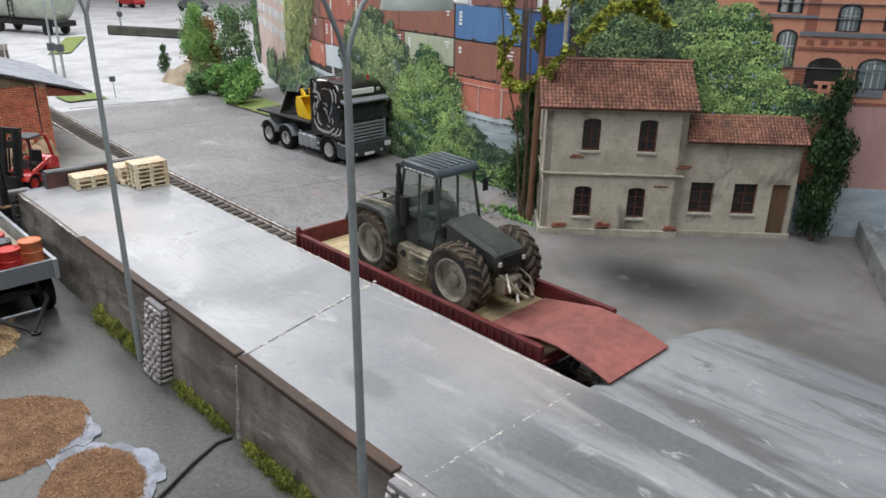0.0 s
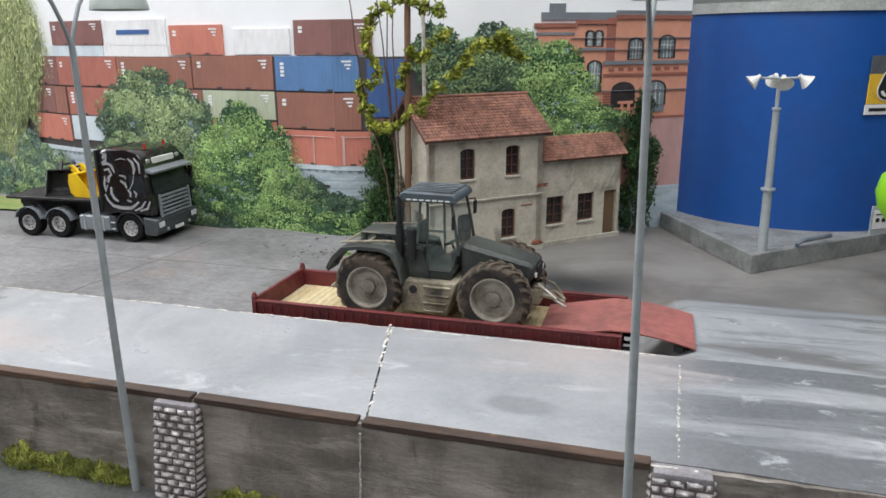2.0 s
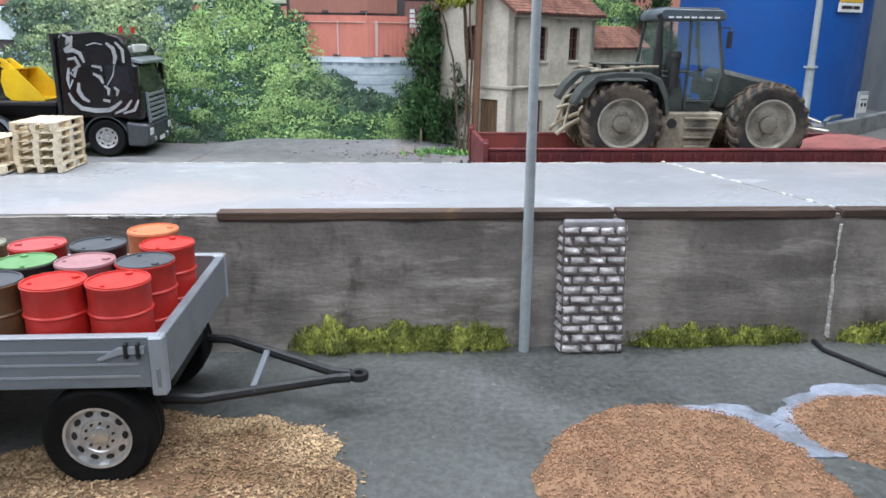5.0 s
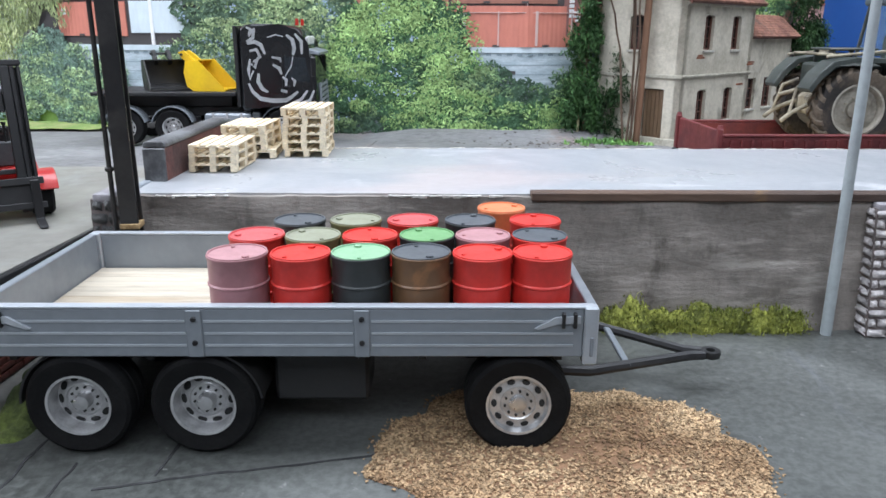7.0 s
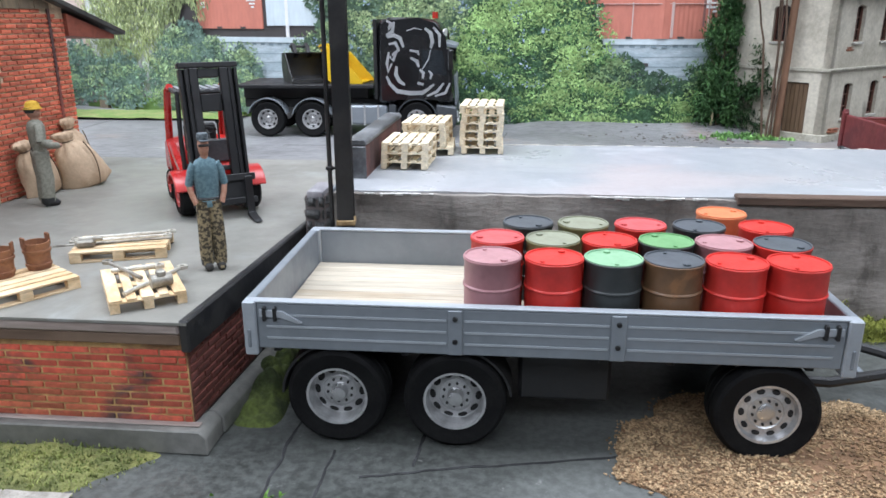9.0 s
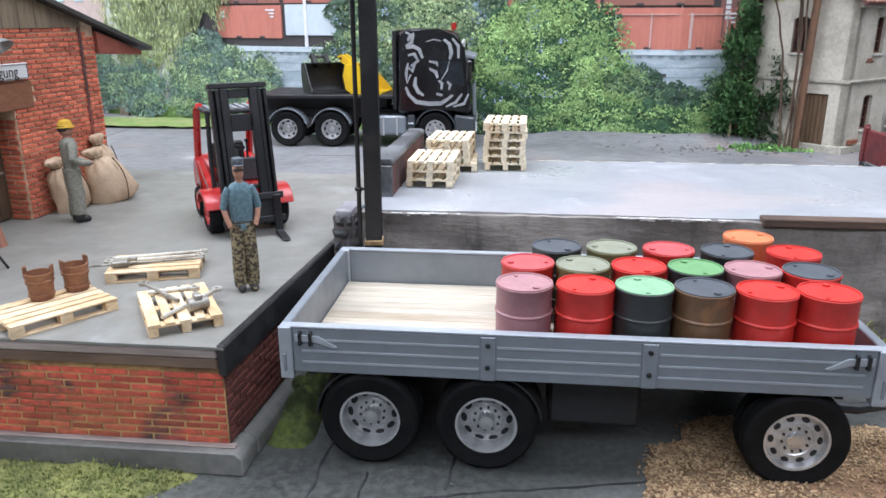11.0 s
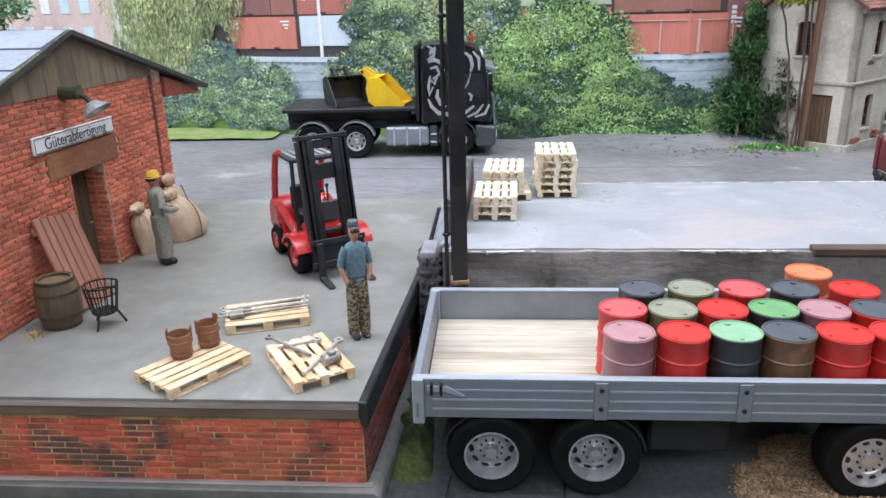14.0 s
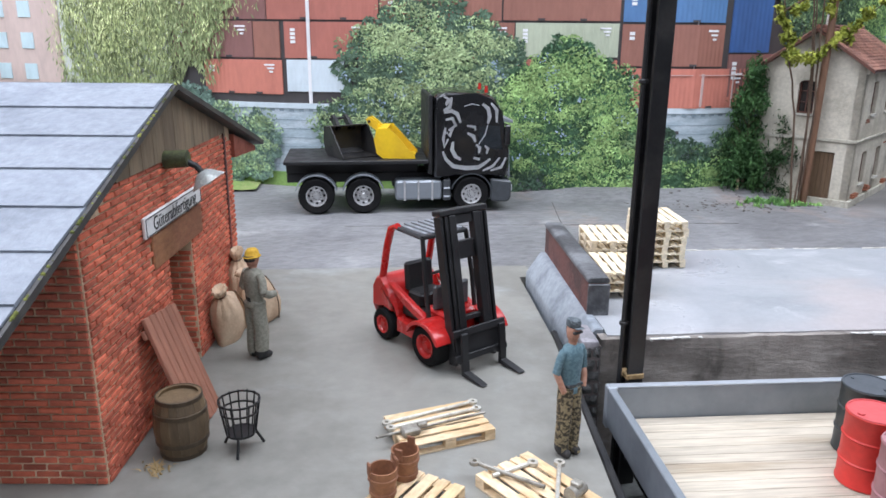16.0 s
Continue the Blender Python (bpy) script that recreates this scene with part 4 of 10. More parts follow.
def printed_window(x0, x1, z0, z1, arch=True, fill="pane"):
    bm = bmesh.new()
    cx, hw = (x0 + x1) / 2, (x1 - x0) / 2
    nn = back_n(cx)
    for grow, out, idx in ((0.004, 0.0042, 0), (0.0, 0.0048, 1)):
        pts = [(-hw - grow, z0 - grow * 0.3), (hw + grow, z0 - grow * 0.3), (hw + grow, z1 - hw * 0.7)]
        pts += [((hw + grow) * math.cos(a), z1 - hw * 0.7 + (hw * 0.7 + grow) * math.sin(a)) for a in (0.5, 1.05, 1.57, 2.09, 2.64)] + [(-hw - grow, z1 - hw * 0.7)]
        f = bm.faces.new([bm.verts.new(Vector((cx + px, back_y(cx + px), pz)) + nn * out) for px, pz in pts])
        f.material_index = idx
    if fill == "pane":
        for px, pz0, pz1 in ((-0.0012, z0, z1),):
            f = bm.faces.new([bm.verts.new(Vector((cx + a, back_y(cx + a), b)) + nn * 0.0054) for a, b in ((-0.0012, z0), (0.0012, z0), (0.0012, z1), (-0.0012, z1))])
            f.material_index = 2
        zm = z0 + (z1 - z0) * 0.6
        f = bm.faces.new([bm.verts.new(Vector((cx + a, back_y(cx + a), b)) + nn * 0.0054) for a, b in ((-hw, zm - 0.001), (hw, zm - 0.001), (hw, zm + 0.001), (-hw, zm + 0.001))])
        f.material_index = 2
    if fill == "pane":
        for k in (-1, 1):
            f = bm.faces.new([bm.verts.new(Vector((cx + a, back_y(cx + a), b)) + nn * 0.0053) for a, b in ((k * hw * 0.5 - 0.0007, z0), (k * hw * 0.5 + 0.0007, z0), (k * hw * 0.5 + 0.0007, z1 - hw * 0.5), (k * hw * 0.5 - 0.0007, z1 - hw * 0.5))])
            f.material_index = 2
    bmesh.ops.solidify(bm, geom=bm.faces[:], thickness=0.0003)
    part("window", bm, [INK["dark"], INK["pane_dim" if fill == "pane" else fill], INK["ink"]], backdrop)


for w in ((-0.485, -0.461, 0.4095, 0.450), (-0.424, -0.397, 0.4115, 0.455), (-0.446, -0.410, 0.314, 0.362), (-0.562, -0.540, 0.345, 0.405), (-0.568, -0.557, 0.437, 0.465), (-0.551, -0.540, 0.437, 0.465)):
    printed_window(*w)
printed_window(-0.513, -0.473, 0.312, 0.360, True, "dark")
printed("window_apron", -0.447, -0.409, 0.299, 0.3125, 0.0044, INK["slate"])
printed("porch_pillar", -0.497, -0.492, 0.290, 0.322, 0.0060, INK["brick_lit"])
printed("porch_pillar", -0.484, -0.479, 0.290, 0.322, 0.0060, INK["brick_lit"])
printed("porch_rail", -0.503, -0.474, 0.318, 0.3235, 0.0066, INK["brick_lit"])
printed("pink_render", -0.47, -0.364, 0.06, 0.285, 0.0032, INK["pink"])
printed("mortar_band", -0.47, -0.364, 0.285, 0.290, 0.0042, INK["brick_dark"])
printed("grey_plinth", -0.50, -0.364, 0.03, 0.135, 0.0040, INK["quay"])
bm = bmesh.new()
prism(bm, [(0.0, 0.0), (0.44, 0.0), (0.44, 0.82), (0.0, 0.82)], 0.0, 0.012, pose(0.265, 1.80, 0, 0, 0, 25))
setting("backdrop_end", bm, INK["slate"], "dark grey printed panel behind the oil tank", "backdrop")
# the printed block of flats at the far end
printed("flats_wall", -3.12, -2.27, 0.05, 0.62, 0.0025, INK["facade"])
for i in range(12):
    for j in range(6):
        printed("flats_window", -3.09 + 0.066 * i, -3.06 + 0.066 * i, 0.23 + 0.062 * j, 0.262 + 0.062 * j, 0.0040, INK["pane"] if (i % 3) else INK["ink"])


# printed foliage, leaf by leaf in a thin layer
def leaf_cloud(rng, blobs, n, size, flat=None, droop=0.0, tight=0.55, aspect=0.62):
    """Many small leaves in lobes: blobs are (x, y, z, rx, ry, rz)."""
    bl = np.array(blobs)
    vol = bl[:, 3] * bl[:, 5]
    pick = rng.choice(len(blobs), n, p=vol / vol.sum())
    unit = lambda q: q / np.linalg.norm(q, axis=1)[:, None]
    d = unit(rng.normal(size=(n, 3)))
    rad = rng.uniform(tight, 1.06, n)[:, None] * (1 + 0.22 * np.sin(d[:, :1] * 9 + d[:, 2:] * 7))
    c = bl[pick, :3] + d * rad * bl[pick, 3:]
    s = (size * rng.uniform(0.55, 1.25, n))[:, None]
    a = unit(rng.normal(size=(n, 3)))
    if flat is not None:
        a = unit(a + 1.9 * np.array(flat) + 0.5 * d)
    t = np.cross(a, rng.normal(size=(n, 3)))
    t[:, 2] -= droop
    t = unit(t - a * (t * a).sum(1)[:, None])
    b = np.cross(a, t) * aspect
    vs = np.stack([c - t * s, c - b * s * 0.55 + a * s * 0.12, c + t * s, c + b * s * 0.55 + a * s * 0.12], 1).reshape(-1, 3).tolist()
    k = 4 * np.arange(n)
    fs = np.stack([k, k + 1, k + 2, k, k + 2, k + 3], 1).reshape(-1, 3).tolist()
    return vs, fs


GREEN_MID = leafy("hedge_leaf_green", (0.13, 0.29, 0.085), (0.37, 0.60, 0.19), 10, 0.25)
GREEN_DEEP = leafy("hedge_leaf_deep", (0.095, 0.20, 0.095), (0.29, 0.45, 0.20), 10, 0.3)


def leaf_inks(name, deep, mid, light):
    """Three inks of a printed crown, light painted in: shaded ground, leaves, sunlit sprays."""
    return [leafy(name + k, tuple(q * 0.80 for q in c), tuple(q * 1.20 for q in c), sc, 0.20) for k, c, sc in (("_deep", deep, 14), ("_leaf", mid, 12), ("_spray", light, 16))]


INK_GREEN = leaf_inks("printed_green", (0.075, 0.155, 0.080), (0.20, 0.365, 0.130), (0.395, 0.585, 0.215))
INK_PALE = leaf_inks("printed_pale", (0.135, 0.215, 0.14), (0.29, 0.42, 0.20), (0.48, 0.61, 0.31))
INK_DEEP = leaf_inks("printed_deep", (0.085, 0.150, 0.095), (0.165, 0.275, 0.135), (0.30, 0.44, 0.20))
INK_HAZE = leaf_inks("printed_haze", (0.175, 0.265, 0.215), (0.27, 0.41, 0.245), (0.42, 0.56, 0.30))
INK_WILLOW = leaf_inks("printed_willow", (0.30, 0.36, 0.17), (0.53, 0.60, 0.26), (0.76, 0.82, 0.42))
SKY_GAP = surf("printed_blue_gap", (0.34, 0.44, 0.58), (0.24, 0.34, 0.42), 30, 0.6)
rng = np.random.default_rng(5)


def flat_leaves(px, pz, out, size, aspect, droop):
    """Small leaves at places (x, z) of the print, each lying nearly flat on it."""
    n = len(px)
    nn = np.array([tuple(back_n(x)) for x in px])
    base = np.stack([px, [back_y(x) for x in px], pz], 1) + nn * out[:, None]
    a = rng.uniform(0, 6.283, n) if droop == 0 else rng.normal(-1.57, 0.35, n)
    right = np.stack([-nn[:, 1], nn[:, 0], np.zeros(n)], 1)
    up = np.array((0.0, 0.0, 1.0))
    s_ = (size * rng.uniform(0.55, 1.35, n))[:, None]
    t = right * np.cos(a)[:, None] + up * np.sin(a)[:, None] + nn * rng.normal(0, 0.25, n)[:, None]
    b = (-right * np.sin(a)[:, None] + up * np.cos(a)[:, None] + nn * rng.normal(0, 0.25, n)[:, None]) * aspect
    vs = np.stack([base - t * s_, base - b * s_ * 0.55 + t * s_ * 0.1, base + t * s_, base + b * s_ * 0.55 + t * s_ * 0.1], 1).reshape(-1, 3).tolist()
    k = 4 * np.arange(n)
    return vs, np.stack([k, k + 1, k + 2, k, k + 2, k + 3], 1).reshape(-1, 3).tolist()


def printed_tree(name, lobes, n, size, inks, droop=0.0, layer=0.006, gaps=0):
    """A printed crown: lobes (x, z, rx, rz) filled with a shaded ground, then clumps of leaves whose inks paint light
    on top and shade below.
    """
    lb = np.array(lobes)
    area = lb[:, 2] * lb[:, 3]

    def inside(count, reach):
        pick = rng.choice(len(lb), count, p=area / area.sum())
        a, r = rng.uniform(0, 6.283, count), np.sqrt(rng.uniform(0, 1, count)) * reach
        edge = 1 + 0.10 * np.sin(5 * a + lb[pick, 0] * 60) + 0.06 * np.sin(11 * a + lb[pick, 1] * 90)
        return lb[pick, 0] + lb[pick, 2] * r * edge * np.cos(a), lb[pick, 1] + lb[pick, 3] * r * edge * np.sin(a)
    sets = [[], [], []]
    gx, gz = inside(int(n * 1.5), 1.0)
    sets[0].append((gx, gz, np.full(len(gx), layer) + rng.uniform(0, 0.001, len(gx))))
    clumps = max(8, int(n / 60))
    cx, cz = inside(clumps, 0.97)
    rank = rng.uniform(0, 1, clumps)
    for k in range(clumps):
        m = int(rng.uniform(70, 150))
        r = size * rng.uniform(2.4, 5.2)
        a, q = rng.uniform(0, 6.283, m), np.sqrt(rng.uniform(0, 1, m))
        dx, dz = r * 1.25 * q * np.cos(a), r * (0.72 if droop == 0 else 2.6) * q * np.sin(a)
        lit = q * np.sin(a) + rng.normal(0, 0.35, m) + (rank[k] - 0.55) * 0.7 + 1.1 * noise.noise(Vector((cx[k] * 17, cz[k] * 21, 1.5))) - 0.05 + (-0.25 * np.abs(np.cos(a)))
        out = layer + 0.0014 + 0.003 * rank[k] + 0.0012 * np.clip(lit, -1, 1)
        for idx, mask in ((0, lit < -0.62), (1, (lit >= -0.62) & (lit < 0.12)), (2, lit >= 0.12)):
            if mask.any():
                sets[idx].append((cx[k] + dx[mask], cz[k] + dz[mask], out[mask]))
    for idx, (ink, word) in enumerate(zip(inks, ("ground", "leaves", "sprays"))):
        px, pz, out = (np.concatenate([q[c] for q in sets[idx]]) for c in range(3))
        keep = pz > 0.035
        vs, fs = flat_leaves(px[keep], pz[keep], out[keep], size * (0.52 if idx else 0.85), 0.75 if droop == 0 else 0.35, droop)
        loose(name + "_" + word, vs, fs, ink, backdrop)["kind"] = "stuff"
    if gaps:
        px, pz = inside(gaps, 0.85)
        sel = np.repeat(np.arange(gaps), 9)
        px, pz = px[sel] + rng.normal(0, size * 1.0, len(sel)), pz[sel] + rng.normal(0, size * 0.8, len(sel))
        vs, fs = flat_leaves(px, pz, np.full(len(px), layer + 0.0036), size * 0.45, 0.9, 0)
        loose(name + "_gaps", vs, fs, SKY_GAP, backdrop)["kind"] = "stuff"


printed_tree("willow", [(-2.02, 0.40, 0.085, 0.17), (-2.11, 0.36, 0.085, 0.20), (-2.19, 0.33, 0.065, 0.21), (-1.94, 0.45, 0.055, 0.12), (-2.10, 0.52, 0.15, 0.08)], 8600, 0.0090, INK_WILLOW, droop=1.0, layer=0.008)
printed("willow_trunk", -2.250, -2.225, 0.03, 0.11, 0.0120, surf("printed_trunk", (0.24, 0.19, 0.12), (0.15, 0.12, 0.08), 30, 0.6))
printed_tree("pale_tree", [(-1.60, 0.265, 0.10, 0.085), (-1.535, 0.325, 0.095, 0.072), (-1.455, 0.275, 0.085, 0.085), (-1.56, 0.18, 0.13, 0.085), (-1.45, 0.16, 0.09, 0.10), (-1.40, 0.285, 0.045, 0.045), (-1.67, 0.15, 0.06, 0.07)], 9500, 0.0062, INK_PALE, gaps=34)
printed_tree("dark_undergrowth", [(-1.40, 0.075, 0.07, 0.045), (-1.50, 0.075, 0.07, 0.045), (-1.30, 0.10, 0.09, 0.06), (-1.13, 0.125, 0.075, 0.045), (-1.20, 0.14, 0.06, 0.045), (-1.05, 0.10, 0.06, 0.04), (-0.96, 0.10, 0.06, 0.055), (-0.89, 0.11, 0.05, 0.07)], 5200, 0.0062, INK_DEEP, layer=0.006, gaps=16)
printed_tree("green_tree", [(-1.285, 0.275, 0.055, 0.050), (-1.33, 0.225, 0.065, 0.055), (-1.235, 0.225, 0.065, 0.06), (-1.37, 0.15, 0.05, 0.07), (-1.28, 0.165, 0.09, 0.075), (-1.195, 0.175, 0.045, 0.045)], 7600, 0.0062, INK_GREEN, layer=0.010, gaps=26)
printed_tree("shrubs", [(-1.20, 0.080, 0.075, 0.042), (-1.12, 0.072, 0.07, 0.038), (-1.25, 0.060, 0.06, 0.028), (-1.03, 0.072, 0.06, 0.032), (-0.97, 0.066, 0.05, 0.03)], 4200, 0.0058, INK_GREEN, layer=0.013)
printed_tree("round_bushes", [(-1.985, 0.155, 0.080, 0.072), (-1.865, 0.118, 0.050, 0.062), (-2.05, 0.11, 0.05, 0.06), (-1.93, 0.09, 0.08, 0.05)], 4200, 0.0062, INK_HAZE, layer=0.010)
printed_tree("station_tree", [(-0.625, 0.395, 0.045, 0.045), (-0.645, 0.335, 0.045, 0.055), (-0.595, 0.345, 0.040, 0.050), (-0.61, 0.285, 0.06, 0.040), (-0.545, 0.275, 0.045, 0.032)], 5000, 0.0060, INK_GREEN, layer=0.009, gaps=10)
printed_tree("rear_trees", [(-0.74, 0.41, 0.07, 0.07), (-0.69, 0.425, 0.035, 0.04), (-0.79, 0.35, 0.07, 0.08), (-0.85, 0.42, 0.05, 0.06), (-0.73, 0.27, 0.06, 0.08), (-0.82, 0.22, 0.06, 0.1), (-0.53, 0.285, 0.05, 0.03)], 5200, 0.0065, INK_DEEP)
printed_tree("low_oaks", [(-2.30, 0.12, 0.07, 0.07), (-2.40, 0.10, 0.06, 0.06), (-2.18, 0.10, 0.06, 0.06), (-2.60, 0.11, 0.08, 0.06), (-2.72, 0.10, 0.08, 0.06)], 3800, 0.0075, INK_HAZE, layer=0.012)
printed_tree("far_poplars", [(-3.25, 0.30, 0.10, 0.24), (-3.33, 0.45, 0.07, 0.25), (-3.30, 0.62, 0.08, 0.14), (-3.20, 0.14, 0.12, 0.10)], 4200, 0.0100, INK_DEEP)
SEAMS = [(-2.10, 0.70, -2.115, 1.19), (-2.56, 0.78, -2.50, 1.16), (-1.68, 0.940, -1.05, 0.930), (-1.365, 0.70, -1.320, 1.09)]
SEAM = surf("tarred_seam", (0.10, 0.095, 0.09), (0.20, 0.195, 0.19), 60, 0.7, bump=0.4)
for x0, y0, x1, y1 in SEAMS:
    bm = bmesh.new()
    last = None
    n = 40
    d = Vector((x1 - x0, y1 - y0, 0)).normalized()
    for i in range(n + 1):
        x, y = x0 + (x1 - x0) * i / n, y0 + (y1 - y0) * i / n
        x, y = x + wob(x, y, 60, 0.0012), y + wob(y, x, 60, 0.0012)
        z, h = road_height(x, y), 0.0010 + wob(x, y, 150, 0.0007)
        now = [bm.verts.new((x - d.y * q, y + d.x * q, z + up)) for q, up in ((-h, -0.001), (-h, 0.0004), (h, 0.0004), (h, -0.001))]
        if last:
            skin(bm, last, now)
        else:
            bm.faces.new(now)
        last = now
    bm.faces.new(list(reversed(last)))
    setting("road_seam", bm, SEAM, "dark tarred seam between the road's slabs", "seam", 60)
CRACKS = [((-1.437, 0.070), (-1.438, 0.163)), ((-1.41, 0.072), (-1.41, 0.134)), ((-1.39, 0.108), (-1.352, 0.118), (-1.247, 0.142)), ((-1.363, 0.12), (-1.36, 0.155))]
CRACK = surf("yard_crack", (0.014, 0.014, 0.015), (0.04, 0.04, 0.042), 60, 0.8)
for pts in CRACKS:
    bm = bmesh.new()
    last = None
    for (x0, y0), (x1, y1) in zip(pts, pts[1:]):
        d = Vector((x1 - x0, y1 - y0, 0)).normalized()
        for i in range(24):
            x, y = x0 + (x1 - x0) * i / 23, y0 + (y1 - y0) * i / 23
            h = 0.0006 + abs(wob(x, y, 110, 0.0009))
            x, y = x + wob(x, y, 70, 0.002), y + wob(y, x, 70, 0.002)
            z = wob(x, y, 12, 0.0012)
            now = [bm.verts.new((x - d.y * q, y + d.x * q, z + up)) for q, up in ((-h, -0.001), (-h, 0.00035), (h, 0.00035), (h, -0.001))]
            if last:
                skin(bm, last, now)
            last = now
    setting("yard_crack", bm, CRACK, "thin dark crack in the yard asphalt", "crack", 60)

# ---- lamp posts, pillars, steel post ----
def street_lamp(x, y, lean, back=0.0):
    t = thing("street_lamp", pose(x, y, 0, back, lean, 0) @ pose(0, 0, 0, 0, 0, 80), "slender grey street lamp with two bowl-shaped heads", "lamp post", "street lamps")
    bm = bmesh.new()
    cyl(bm, (0, 0, 0), (0, 0, 0.452), 0.0042, 0.0028, 16)
    part("pole", bm, LAMP_GREY, t)
    for s in (-1, 1):
        bm = bmesh.new()
        tube(bm, [(0, 0, 0.446), (s * 0.004, 0, 0.462), (s * 0.013, 0, 0.484), (s * 0.027, 0, 0.504 - s * 0.003), (s * 0.043, 0, 0.512 - s * 0.0045), (s * 0.057, 0, 0.509 - s * 0.0045)], 0.0019, 8)
        part("arm", bm, LAMP_GREY, t)
        bm = bmesh.new()
        lathe(bm, [(0.0030, 0.0205), (0.0050, 0.0198), (0.0105, 0.0170), (0.0190, 0.0105), (0.0250, 0.0025), (0.0266, -0.0055), (0.0257, -0.0055), (0.0232, 0.0015), (0.0172, 0.0085), (0.0030, 0.0140)], 28, pose(s * 0.057, 0, 0.4905 - s * 0.0045), True)
        head = part("lamp_head", bm, SAUCER, t, "grey-green bowl shaped lamp head", None, 50)
        bm = bmesh.new()
        lathe(bm, [(0.0004, 0.0145), (0.0060, 0.0120), (0.0080, 0.0050), (0.0050, 0.0000), (0.0004, -0.0012)], 16, pose(s * 0.057, 0, 0.4905 - s * 0.0045))
        part("bulb", bm, WHITE_BULB, head, "white bulb")


SAUCER = surf("grey_green_saucer", (0.42, 0.47, 0.44), (0.36, 0.41, 0.38), 20, 0.35, vary=0.05)
WHITE_BULB = surf("frosted_bulb", (0.75, 0.75, 0.72), None, 20, 0.3, vary=0.03)
street_lamp(-0.9093, 0.3137, -0.46, 0.1)
street_lamp(-0.4113, 0.3085, -1.03, -0.2)


PILLAR_CAP = surf("smooth_pillar_cap", (0.30, 0.285, 0.30), (0.22, 0.21, 0.22), 40, 0.5, bump=0.4, bscale=160)


def stone_pillar(x, y, w, h, label, mat, group="", tilt=8.0, rows=13, cols=3, depth=0.026):
    """A battered buttress of small blocks against the wall."""
    t = thing("stone_pillar", pose(x, y, 0), label, "pillar", group)
    bm = bmesh.new()
    lean = math.tan(radians(tilt)) * h
    prism(bm, [(-depth, 0), (0.012, 0), (0.012, h), (-depth + lean, h), (-depth + lean * 0.9, h * 0.92)], -w / 2, w / 2, pose(0, 0, 0, 0, 0, 90))
    for v in bm.verts:
        v.co.x *= -1
    part("core", bm, STONE_JOINT, t)
    bm = bmesh.new()
    box(bm, -w / 2 + 0.001, w / 2 - 0.001, -depth + lean * 0.90, 0.012, h - 0.004, h + 0.004, 0.0022, None, 2)
    part("cap", bm, PILLAR_CAP, t)
    blocks = []
    for v in range(6):
        bm = bmesh.new()
        box(bm, -0.5, 0.5, -0.0022, 0.0035, -0.5, 0.5)
        bmesh.ops.subdivide_edges(bm, edges=bm.edges[:], cuts=2, use_grid_fill=True)
        for q in bm.verts:
            if q.co.y < 0:
                e = max(abs(q.co.x), abs(q.co.z))
                q.co.y += (0.0016 if e > 0.45 else -0.0010) + random.uniform(-0.0011, 0.0011)
                q.co.z += random.uniform(-0.10, 0.10)
                q.co.x += random.uniform(-0.05, 0.05)
        blocks.append(meshed("block", bm, mat, 60))
    bh = h / rows
    for r in range(rows):
        z = (r + 0.5) * bh
        x0 = -w / 2
        cuts = [0] + sorted(random.uniform(0.22, 0.78) if cols == 2 else (k - 0.5 * (r % 2) + random.uniform(-0.14, 0.14)) / (cols - 0.5) for k in range(1, cols)) + [1]
        for a, b in zip(cuts, cuts[1:]):
            ob = new("block", random.choice(blocks))
            ob.parent = t
            ww = (b - a) * w - 0.0022
            ob.matrix_basis = spot(pose(-w / 2 + (a + b) / 2 * w, -depth + lean * (r + 0.5) / rows - 0.0004, z, -tilt, random.uniform(-3, 3), 0)) @ Matrix.Diagonal((ww, 1, (bh - 0.0020) * random.uniform(0.86, 1.06), 1))
        for s in (-1, 1):
            d0, d1 = -depth + lean * (r + 0.5) / rows, 0.012
            for k in range(2):
                ob = new("block", random.choice(blocks))
                ob.parent = t
                dw = (d1 - d0) / 2
                ob.matrix_basis = spot(pose(s * (w / 2 - 0.0008), d0 + dw * (k + 0.5), z, 0, 0, 90 * s)) @ Matrix.Diagonal((dw - 0.0018, 1, bh - 0.0020, 1))
    return t


stone_pillar(-0.857, 0.333, 0.049, 0.099, "battered grey block-stone buttress against the wall", STONE, "buttresses", 8.0, 13, 4)
stone_pillar(-0.370, 0.333, 0.050, 0.102, "battered grey block-stone buttress against the wall", STONE, "buttresses", 8.0, 13, 4)
stone_pillar(-1.4635, 0.342, 0.016, 0.1055, "dark glossy stone corner buttress beside the steel post", STONE_WET, "", 4, 11, 2, 0.03)

post = thing("steel_post", pose(-1.436, 0.304, 0, 0, 0, 8), "tall black steel girder post with a thin pipe", "post")
for nm, a in (("flange", (-0.0062, 0.0062, -0.0068, -0.0046)), ("flange", (-0.0062, 0.0062, 0.0046, 0.0068)), ("web", (-0.0022, 0.0022, -0.0047, 0.0047))):
    bm = bmesh.new()
    box(bm, *a, 0.0, 0.62, 0.0004)
    part(nm, bm, BLACK_STEEL, post)
bm = bmesh.new()
box(bm, -0.0070, 0.0070, -0.0075, 0.0075, 0.088, 0.0925, 0.0008)
part("wooden_wedge", bm, surf("split_wood", (0.42, 0.29, 0.14), (0.25, 0.16, 0.07), 60, 0.8), post, "split wooden wedge")
bm = bmesh.new()
cyl(bm, (-0.0105, -0.002, 0.0), (-0.0105, -0.002, 0.60), 0.0017, None, 10)
pipe = part("pipe", bm, BLACK_STEEL, post)
